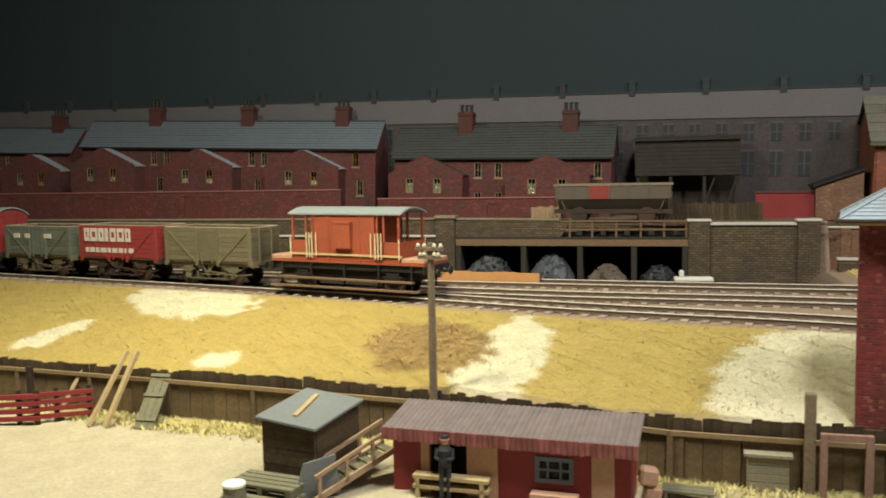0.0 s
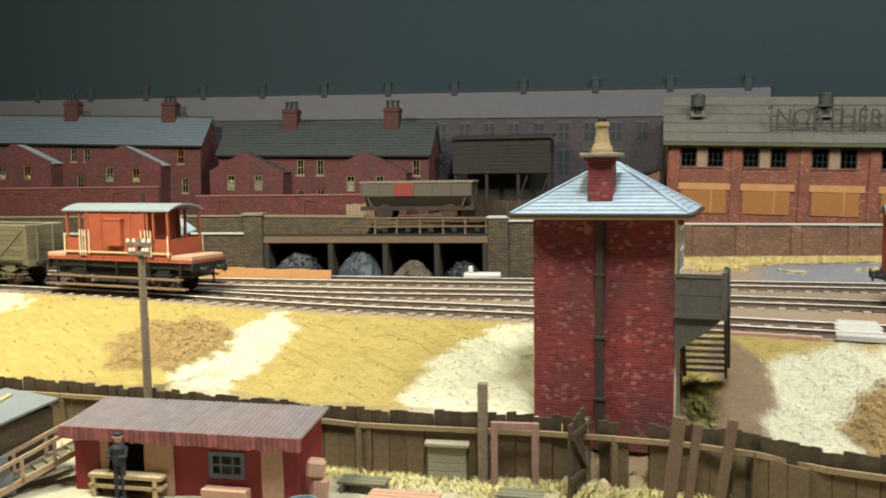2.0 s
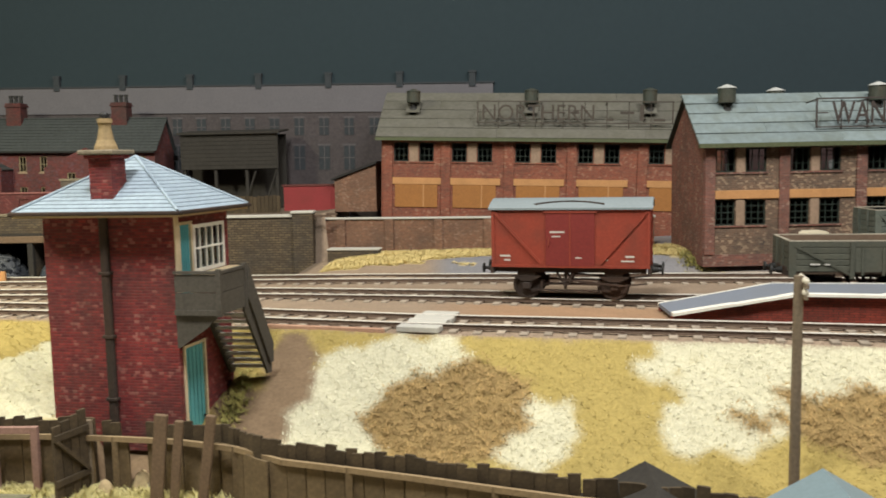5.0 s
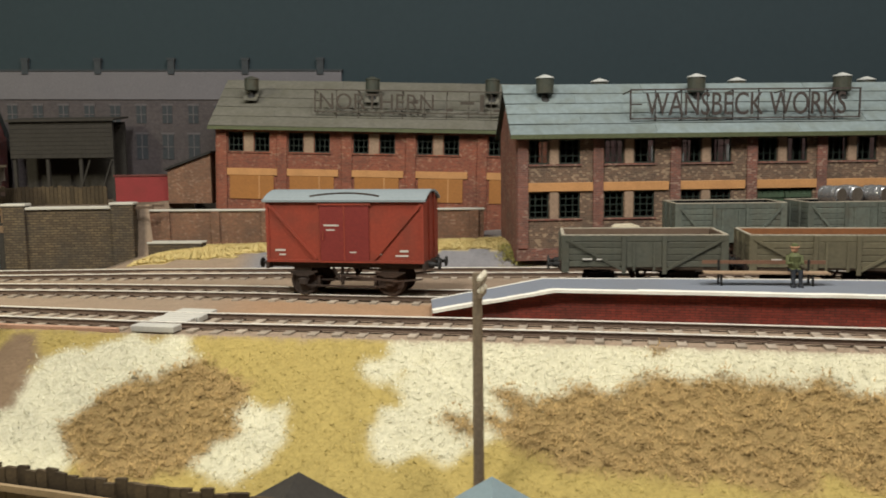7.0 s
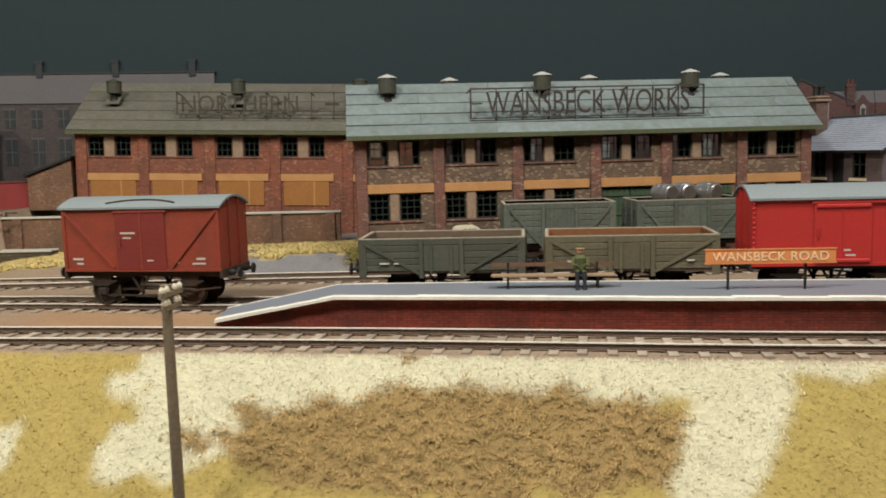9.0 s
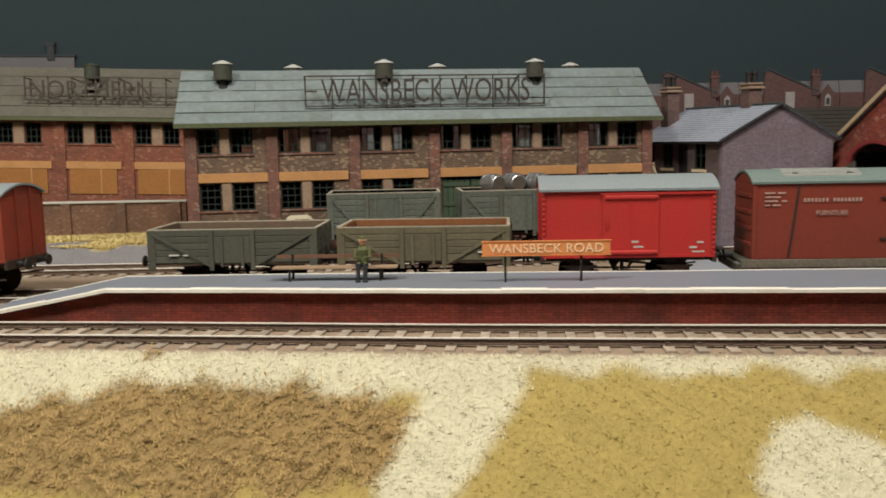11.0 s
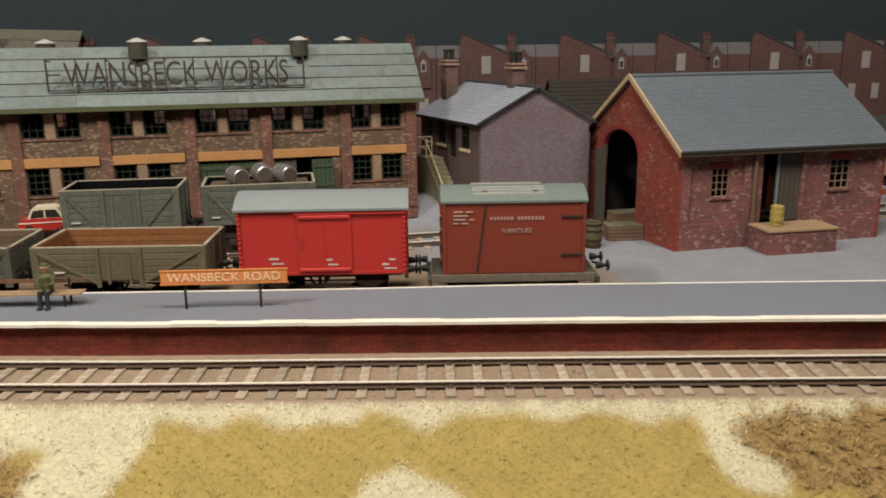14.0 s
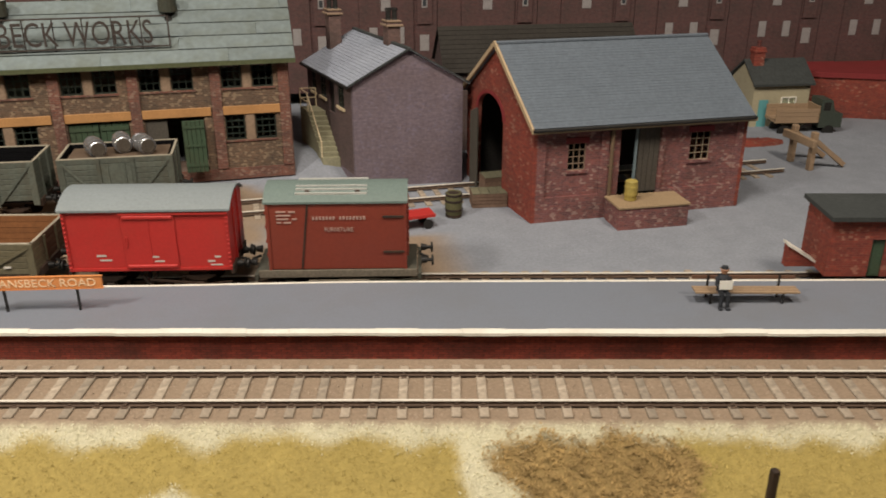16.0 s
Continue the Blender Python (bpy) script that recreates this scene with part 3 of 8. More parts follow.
BROWN = ((.161, .722, .037, .028, -54), (.471, .666, .03, .021, 7), (.655, .634, .078, .0175, -12), (.967, .585, .034, .018, -18), (.669, .668, .006, .0055, 0), (.643, .668, .005, .003, 20))
EARTH = ((.410, .692, .026, .011, -78), (.400, .668, .020, .010, -40), (.361, .652, .015, .010, 0))


def inside(x, y, rows, rough=0.16):
    """How far inside the nearest ellipse: above 0 is in."""
    best = np.full(np.shape(x), -9.0)
    for cx, cy, rx, ry, a in rows:
        c, s = math.cos(radians(a)), math.sin(radians(a))
        u, v = ((x - cx) * c + (y - cy) * s) / rx, (-(x - cx) * s + (y - cy) * c) / ry
        best = np.maximum(best, 1 - np.sqrt(u * u + v * v))
    return best + rough * wob(x, y, 160, 4.0)


def zone(x, y):
    """0 bare, 1 olive, 2 cream, 3 brown, 4 earth, 5 meadow."""
    d = T1C(x) - y
    on_bank = (d > 0.0215 + 0.0015 * wob(x, y, 300)) & (y > fence_y(x) - 0.0002)
    k = np.where(on_bank, 1, 0)
    strip = (d < np.interp(x, (0.7, 0.85), (0.0285, 0.0262)) + 0.003 * wob(x, y, 120)) & (x > 0.55)
    k = np.where(on_bank & (inside(x, y, CREAM) > 0), 2, k)
    k = np.where(on_bank & (inside(x, y, BROWN, 0.2) > 0), 3, k)
    k = np.where(on_bank & (strip | (inside(x, y, CREAM[9:10], 0.1) > 0)), 2, k)
    k = np.where(on_bank & (inside(x, y, BROWN[4:], 0.2) > 0), 3, k)
    k = np.where(on_bank & (inside(x, y, EARTH) > 0), 4, k)
    lawn = (y > 0.893 + 0.006 * wob(x, y, 90)) & (x > 0.387) & (x < 0.628) & (y < 0.968 - (x - 0.387) * 0.14) & (inside(x, y, ((.505, .902, .055, .010, 4),)) < 0)
    return np.where(lawn, 5, k)


SOIL = np.array(((0.31, 0.23, 0.165), (0.38, 0.29, 0.095), (0.60, 0.56, 0.40), (0.30, 0.205, 0.085), (0.205, 0.14, 0.085), (0.60, 0.47, 0.21)))


def ground_colour(x, y):
    """Ballast, olive, cream, brown scrub and earth, blended over a few millimetres."""
    k = zone(x, y)
    c = np.zeros((*np.shape(x), 3))
    for i in range(12):
        c += SOIL[zone(x + 0.0022 * math.cos(2.4 * i) * math.sqrt(i / 12), y + 0.0022 * math.sin(2.4 * i) * math.sqrt(i / 12))] / 12
    c[y > T1C(x) - 0.0215] = SOIL[k[y > T1C(x) - 0.0215]]
    c[(y < fence_y(x) - 0.0002)] = (0.45, 0.40, 0.285)                        # trodden yard
    w = step(0.45, 0.5, x) * step(0.012, 0.018, T2C(x) - y) * step(0.018, 0.022, y - T1C(x)) * (1 - step(0.56, 0.60, x))
    c += w[..., None] * (np.array((0.34, 0.21, 0.125)) - c)          # brown cess
    w = step(0.862, 0.872, y) * step(0.45, 0.47, x) * (1 - step(0.60, 0.63, x)) * (k == 0)
    c += w[..., None] * (np.array((0.23, 0.22, 0.23)) - c)           # grey path
    w = step(0.60, 0.64, x) * step(0.868, 0.876, y) + step(0.85, 0.89, x + 0.02 * wob(x, y, 60)) * step(0.0, 0.006, y - T2C(x) - 0.019) * (1 - step(0.66, 0.665, -y + 2 * 0.72))
    w = np.clip(w + step(0.94, 0.965, x) * step(0.004, 0.010, y - T2C(x)), 0, 1)
    c += w[..., None] * (np.array((0.285, 0.305, 0.35)) - c)         # goods yard
    w = step(0.895, 0.905, y) * (x < 0.377)
    c += w[..., None] * (np.array((0.16, 0.12, 0.09)) - c)           # upper level
    w = step(0.915, 0.945, y) * ((x > 0.117) & (x < 0.29)) * (y < 1.012)
    c += w[..., None] * (np.array((0.05, 0.045, 0.04)) - c)          # coal dust
    return c


def ground_material():
    m, t, p = nodes_of("ground_cover")
    at = t.nodes.new("ShaderNodeAttribute")
    at.attribute_name = "soil"
    vec = t.nodes.new("ShaderNodeTexCoord").outputs["Object"]
    a, b = noise_node(t, vec, 700.0, 3.0, 0.7), noise_node(t, vec, 90.0, 5.0)
    c = mix(t, 1.0, at.outputs["Color"], ramp(t, a, ((0.28, (0.72,) * 3), (0.72, (1.0,) * 3))), "MULTIPLY")
    c = mix(t, 1.0, c, ramp(t, b, ((0.3, (0.86,) * 3), (0.7, (1.0,) * 3))), "MULTIPLY")
    link(t, c, p.inputs["Base Color"])
    p.inputs["Roughness"].default_value = 0.92
    p.inputs["Specular IOR Level"].default_value = 0.15
    bp = t.nodes.new("ShaderNodeBump")
    bp.inputs["Strength"].default_value, bp.inputs["Distance"].default_value = 0.5, 0.0008
    link(t, a, bp.inputs["Height"])
    link(t, bp.outputs["Normal"], p.inputs["Normal"])
    return m


def build_ground():
    xs = np.concatenate([np.arange(-0.95, -0.5, 0.02), np.arange(-0.5, 1.36, 0.0025), np.arange(1.36, 1.72, 0.02)])
    yf, yt = fence_y(xs), T1C(xs) - 0.022
    back = np.maximum(1.13 - 0.0875 * (xs - 0.0), yt + 0.3)
    rows = [yf - 0.0004 + (0.30 - yf) * (1 - k) for k in np.linspace(0, 1, 26)]
    rows += [yf + (yt - yf) * k for k in np.linspace(0, 1, 60)]
    rows += [yt + (back - yt) * k for k in np.linspace(0.01, 1, 96)]
    Y = np.array(rows)
    X = np.broadcast_to(xs, Y.shape)
    Z = ground_z(X, Y)
    Z[:26] = -0.042 + 0.0006 * wob(X[:26], Y[:26], 90) + 0.0003 * wob(X[:26], Y[:26], 400, 3)
    n, w = Y.shape
    idx = np.arange(n * w).reshape(n, w)
    faces = np.stack([idx[:-1, :-1], idx[:-1, 1:], idx[1:, 1:], idx[1:, :-1]], -1).reshape(-1, 4)
    me = bpy.data.meshes.new("ground")
    me.from_pydata(np.stack([X, Y, Z], -1).reshape(-1, 3), [], faces)
    col = np.ones((n * w, 4), "f")
    col[:, :3] = ground_colour(X, Y).reshape(-1, 3)
    me.color_attributes.new("soil", "FLOAT_COLOR", "POINT").data.foreach_set("color", col.ravel())
    me.polygons.foreach_set("use_smooth", np.ones(len(me.polygons), bool))
    me.materials.append(ground_material())
    tagged(new("ground", me), "sandy railway ground with grassy embankment and yard", "ground", kind="structure")


build_ground()


def fibres(name, label, xs, ys, zs, length, width, lean, material, seed, level=False):
    """Loose grass: one thin blade at each place, in one mesh."""
    g = np.random.default_rng(seed)
    n = len(xs)
    a, le = g.uniform(0, 2 * math.pi, n), length * g.uniform(0.5, 1.25, n)
    b = g.uniform(0, 2 * math.pi, n)
    ln = lean * g.uniform(0.62, 1.06, n)
    foot = np.stack([xs, ys, zs - 0.0003], -1)
    a = b + math.pi / 2 + 0.35 * (a - math.pi) / math.pi
    side = np.stack([np.cos(a), np.sin(a), np.zeros(n)], -1) * (width * g.uniform(0.6, 1.3, n))[:, None]
    top = foot + np.stack([np.cos(b) * np.sin(ln), np.sin(b) * np.sin(ln), np.cos(ln)], -1) * le[:, None]
    if not level:
        # blades lie along the slope that they grow on
        top[:, 2] += ground_z(top[:, 0], top[:, 1]) - ground_z(xs, ys)
    co = np.stack([foot - side, foot + side, top], 1).reshape(-1, 3)
    me = bpy.data.meshes.new(name)
    me.from_pydata(co, [], np.arange(3 * n).reshape(n, 3))
    me.materials.append(material)
    return tagged(new(name, me), label, "grass", kind="stuff")


def sow():
    g = np.random.default_rng(5)
    n = 620000
    x = g.uniform(-0.52, 1.12, n)
    y = fence_y(x) + (T1C(x) - 0.0205 - fence_y(x)) * g.uniform(0, 1, n) ** 0.85
    keep = (x > 0.28) | (g.uniform(0, 1, n) < 0.8)
    x, y = x[keep], y[keep]
    # blades of neighbouring kinds mingle along the edges
    k, z = zone(x + g.normal(0, 0.0015, len(x)), y + g.normal(0, 0.0015, len(x))), ground_z(x, y)
    pick = (k == 1) & (g.uniform(0, 1, len(x)) < 0.75)
    fibres("olive_grass", "short olive-yellow static grass on the embankment", x[pick], y[pick], z[pick], 0.0012, 0.00026, 1.2, M["grass_olive"], 1)
    pick = k == 2
    fibres("straw_grass", "bleached cream straw grass in drifts on the embankment", x[pick], y[pick], z[pick], 0.0017, 0.00024, 1.35, M["grass_cream"], 2)
    pick = k == 3
    lump = 0.0046 * np.maximum(0, wob(x, y, 420, 1.0)) ** 1.5 + 0.0016 * np.maximum(0, wob(x, y, 800, 5.0))
    fibres("brown_scrub", "coarse brown scrub growing in clumps", x[pick], y[pick], z[pick] + lump[pick], 0.0016, 0.00022, 1.4, M["grass_brown"], 3)
    x, y = g.uniform(0.385, 0.632, 110000), g.uniform(0.885, 0.972, 110000)
    pick = zone(x, y) == 5
    x, y = x[pick], y[pick]
    fibres("meadow_grass", "pale yellow grass before the boundary wall", x, y, ground_z(x, y), 0.0026, 0.00035, 1.15, M["grass_meadow"], 4)
    c = g.integers(0, 76, 22000)
    cx, cy = np.concatenate([g.uniform(-0.1, 0.47, 66), g.uniform(0.318, 0.40, 10)]), np.concatenate([0.69 - 0.012 * g.random(66) ** 1.5, g.uniform(0.634, 0.645, 10)])
    cy[:66] += fence_y(cx[:66]) - 0.693
    x, y = cx[c] + g.normal(0, 0.009, 22000), cy[c] + g.normal(0, 0.0045, 22000)
    pick = (y < fence_y(x) - 0.001) & (y > fence_y(x) - 0.022)
    fibres("yard_grass", "tufts of yellow-green grass along the yard fence", x[pick], y[pick], np.full(pick.sum(), -0.042), 0.0035, 0.0004, 0.9, M["grass_yard"], 6, True)
    # scrub by the stairs, weeds by the boundary and the works
    x, y = np.concatenate([g.normal(0.3935, 0.0022, 600), g.normal(0.619, 0.005, 1500)]), np.concatenate([g.normal(0.674, 0.008, 600), g.normal(0.885, 0.006, 1500)])
    fibres("green_scrub", "dull green weeds by wall foot and stairs", x, y, ground_z(x, y) + g.uniform(0, 0.002, 2100), 0.0025, 0.0004, 1.2, M["grass_green"], 7)
    n = 60000
    x = g.uniform(-0.4, 1.05, n)
    y = T1C(x) + g.uniform(-0.021, 0.021, n)
    fibres("ballast", "loose tan ballast chippings between the sleepers", x, y, ground_z(x, y) + 0.0002, 0.0007, 0.0005, 1.5, M["chips"], 8)


M["grass_olive"] = fibre("olive_static_grass", (0.31, 0.235, 0.068), (0.50, 0.385, 0.14))
M["grass_cream"] = fibre("cream_static_grass", (0.53, 0.495, 0.335), (0.72, 0.685, 0.52))
M["grass_brown"] = fibre("brown_static_grass", (0.22, 0.15, 0.072), (0.50, 0.34, 0.14), 170.0)
M["grass_meadow"] = fibre("golden_meadow_grass", (0.54, 0.42, 0.17), (0.72, 0.59, 0.29))
M["grass_yard"] = fibre("yellow_green_grass", (0.42, 0.36, 0.13), (0.72, 0.65, 0.34))
M["grass_green"] = fibre("dull_green_grass", (0.16, 0.16, 0.05), (0.42, 0.35, 0.12))
M["chips"] = fibre("ballast_chips", (0.21, 0.155, 0.11), (0.42, 0.33, 0.25))
sow()


# ---- tracks ----
def sweep(bm, pts, profile):
    """A profile of (across, up) carried along points (x, y) in metres."""
    rings = []
    for i, p in enumerate(pts):
        q0, q1 = Vector(pts[max(0, i - 1)]), Vector(pts[min(len(pts) - 1, i + 1)])
        d = (q1 - q0).normalized()
        rings.append([bm.verts.new((p[0] * 1000 - d.y * a, p[1] * 1000 + d.x * a, h)) for a, h in profile])
    m = len(profile)
    for a, b in zip(rings, rings[1:]):
        for i in range(m):
            bm.faces.new((a[i], a[(i + 1) % m], b[(i + 1) % m], b[i]))
    bm.faces.new(rings[0][::-1])
    bm.faces.new(rings[-1])
    return bm


def sleeper_mesh():
    bm = boxes((-1.65, 1.65, -17, 17, -4.0, -2.0), bevel=0.2)
    for s in (-9.9, 9.9):
        box(bm, -1.1, 1.1, s - 1.9, s + 1.9, -2.0, -1.7)
        box(bm, -0.7, 0.7, s - 1.0, s + 1.0, -1.7, -1.1)
    for v in bm.verts:
        v.co *= MM
    me = bpy.data.meshes.new("sleeper")
    bm.to_mesh(me)
    bm.free()
    me.materials.append(M["sleeper"])
    me.materials.append(M["rail_side"])
    for p in me.polygons:
        p.material_index = 1 if p.center.z > -0.00199 else 0
    return me


SLEEPER = sleeper_mesh()


def heading(curve, x):
    return math.degrees(math.atan2(float(curve(x + 0.02) - curve(x - 0.02)), 0.04))


def track(curve, x0, x1, s_min, s0, s1, label, gap=0.0096):
    root = thing("track", label, "track", x0, float(curve(x0)), 0, group="railway tracks", kind="structure")
    ob_x, ob_y = root.location.x, root.location.y
    xs = np.arange(x0, x1, 0.008)
    pts = [(float(x) - ob_x, float(curve(x)) - ob_y) for x in xs]
    for off in (-9.9, 9.9):
        pro = [(off - 0.9, -2.2), (off + 0.9, -2.2), (off + 0.9, -1.8), (off + 0.25, -1.6), (off + 0.25, -0.75), (off + 0.5, -0.6), (off + 0.5, -0.12), (off - 0.5, -0.12), (off - 0.5, -0.6), (off - 0.25, -0.75), (off - 0.25, -1.6), (off - 0.9, -1.8)]
        rail = part("rail", sweep(bmesh.new(), pts, pro), M["rail_side"], root)
        part("rail_head", sweep(bmesh.new(), pts, [(off - 0.53, -0.3), (off + 0.53, -0.3), (off + 0.47, 0.02), (off - 0.47, 0.02)]), M["rail_top"], rail, "polished steel running surface with lamp glint in its colour")
    x = s0
    while True:
        nx = x - gap * math.cos(radians(heading(curve, x)))
        if nx < s_min:
            break
        x = nx
    while x < s1:
        d = Vector((0.01, float(curve(x + 0.005) - curve(x - 0.005)))).normalized()
        s = new("sleeper", SLEEPER)
        s.parent = root
        s.matrix_local = pose(x - ob_x + random.uniform(-.0003, .0003), float(curve(x)) - ob_y + random.uniform(-.0006, .0006), random.uniform(-.0003, 0.0001), 0, 0, math.degrees(math.atan2(d.y, d.x)) + random.uniform(-0.8, 0.8))
        x += gap * d.x
    return root


track(T1C, -0.75, 1.5, -0.62, 0.7954, 1.22, "main line track with bright rails on weathered sleepers")
track(T2C, 0.02, 1.45, 0.16, 0.6, 1.20, "siding track behind the platform with rusty rails")
track(T3C, -0.3, 1.19, -0.28, 0.6, 1.18, "rear siding track leading into the goods shed")


def barrow_crossing():
    root = thing("barrow_crossing", "pale boarded foot crossing laid between the rails", "crossing", 0.457, float(T1C(0.457)), 0, -14.5)
    for i, y in enumerate((-16.2, -6.5, -2.2, 2.1, 6.4, 14.5)):
        w = 4.0 if abs(y) < 10 else 6.5
        part("board", boxes((-2.2 + (i % 2), 16 - (i % 3) * .6, y - w / 2, y + w / 2, -2.4, 0.1), bevel=0.3), M["concrete"], root)
    return root


barrow_crossing()
solo("timber_baulk", boxes((-30, 28, -0.9, 0.9, -3.0, -1.0), bevel=0.3), M["pink_board"], "pale pinkish timber lying beside the track", "timber", 0.418, float(T1C(0.418)) - 0.0205, 0, -14.6)


# ---- pieces of buildings ----
def window(parent, u0, u1, z0, z1, y, material, nx=2, nz=2, m=None, bar=0.45, edge=0.8, name="window", label="", pane=True):
    """A framed window with glazing bars and a pane; m turns it from the front wall to another."""
    xs = [u0 + edge] + [v for i in range(1, nx) for v in (u0 + (u1 - u0) * i / nx - bar / 2, u0 + (u1 - u0) * i / nx + bar / 2)] + [u1 - edge]
    zs = [z0 + edge] + [v for i in range(1, nz) for v in (z0 + (z1 - z0) * i / nz - bar / 2, z0 + (z1 - z0) * i / nz + bar / 2)] + [z1 - edge]
    bm = pierced(u0, u1, z0, z1, y, y + 0.9, [(a, b, c, d) for a, b in zip(xs[::2], xs[1::2]) for c, d in zip(zs[::2], zs[1::2])])
    gl = boxes((u0 + edge * 0.5, u1 - edge * 0.5, y + 0.35, y + 0.5, z0 + edge * 0.5, z1 - edge * 0.5))
    if m is not None:
        bm.transform(m)
        gl.transform(m)
    w = part(name, bm, material, parent, label)
    if pane:
        g = part("pane", gl, M["glass"], w)
        g.visible_shadow = False
    else:
        gl.free()
    return w


def courses(bm, u0, u1, y0, z0, y1, z1, n, t=0.5, wavy=0.0):
    """Overlapping rows of slate from the eave (y0, z0) up to the ridge (y1, z1)."""
    L = math.hypot(y1 - y0, z1 - z0)
    dy, dz = (y1 - y0) / L, (z1 - z0) / L
    ny, nz = (-dz, dy) if dy * 1 >= 0 else (dz, -dy)
    pts = []
    for i in range(n):
        a, b = L * i / n, L * (i + 1) / n
        j = random.uniform(-wavy, wavy)
        pts += [(y0 + dy * a + ny * t, z0 + dz * a + nz * t + j), (y0 + dy * b + ny * 0.06, z0 + dz * b + nz * 0.06)]
    pts += [(y1 - ny * 0.3, z1 - nz * 0.3), (y0 - ny * 0.3, z0 - nz * 0.3)]
    prism(bm, pts, u0, u1, "x")
    return bm


def chimney(parent, u0, u1, y0, y1, z0, z1, brick, pots=2, pot_h=7.0, name="chimney", pot="pot_red"):
    bm = boxes((u0, u1, y0, y1, z0, z1 - 3.2), (u0 - 0.8, u1 + 0.8, y0 - 0.8, y1 + 0.8, z1 - 3.2, z1 - 1.8), (u0 - 0.2, u1 + 0.2, y0 - 0.2, y1 + 0.2, z1 - 1.8, z1))
    c = part(name, bm, brick, parent)
    for i in range(pots):
        x = u0 + (u1 - u0) * (i + 0.5) / pots
        part("chimney_pot", lathe(bmesh.new(), [(1.9, 0), (1.5, 1.0), (1.4, pot_h - 1.4), (1.9, pot_h - 1.2), (1.8, pot_h), (1.1, pot_h), (1.1, pot_h - 1)], 10, (x, (y0 + y1) / 2, z1)), M[pot], c)
    return c


def roof_vent(parent, u, y, z, top, cap="vent_cap", slope=0.7, plate_mat="slab_roof"):
    """A drum ventilator with a conical cap on a black neck; a square plate lies on the roof below it."""
    v = part("roof_vent", lathe(bmesh.new(), [(4.7, 0), (5.2, 0.4), (5.2, top - z - 6.4), (4.8, top - z - 5.9)], 16, (u, y, z + 4.6)), M["vent"], parent, "sooty grey-green roof ventilator", smooth=False)
    part("neck", lathe(bmesh.new(), [(4.4, -2.5), (3.6, 0.5), (2.0, 2.2), (1.9, 4.8)], 12, (u, y, z)), M["iron"], v)
    plate = prism(bmesh.new(), [(y - 5.5, z - 5.5 * slope + 1.0), (y - 5.5, z - 5.5 * slope + 1.7), (y + 4.5, z + 4.5 * slope + 1.7), (y + 4.5, z + 4.5 * slope + 1.0)], u - 5.2, u + 5.2, "x")
    part("base_plate", plate, M[plate_mat], v)
    part("cap", lathe(bmesh.new(), [(5.7, 0), (5.5, 0.5), (1.6, 2.0), (0.6, 2.3)], 16, (u, y, top - 1.6)), M[cap], v)
    return v


def sign_words(parent, words, width, height, material, u, y, z, name="lettering", depth=0.35, bold=0.0):
    """Upright letters facing the front, fitted to a width and height in mm."""
    root = root_of(parent)
    ob = text_mesh(words, 10.0, material, parent, Matrix.Identity(4), name, depth, 1.0, bold)
    co = [v.co for v in ob.data.vertices]
    x0, x1, y0, y1 = min(c.x for c in co), max(c.x for c in co), min(c.y for c in co), max(c.y for c in co)
    for v in ob.data.vertices:
        c = v.co
        v.co = ((u + (c.x - (x0 + x1) / 2) * width / (x1 - x0)) * MM, (y - c.z) * MM, (z + (c.y - (y0 + y1) / 2) * height / (y1 - y0) - BASE.get(root, 0)) * MM)
    return ob


# ---- the two works ----
def slab_mesh(w, d, material):
    bm = boxes((-w / 2, w / 2, -d / 2, d / 2, -0.7, 0.7), bevel=0.15)
    for v in bm.verts:
        v.co *= MM
    me = bpy.data.meshes.new("roof_slab")
    bm.to_mesh(me)
    bm.free()
    me.materials.append(material)
    return me


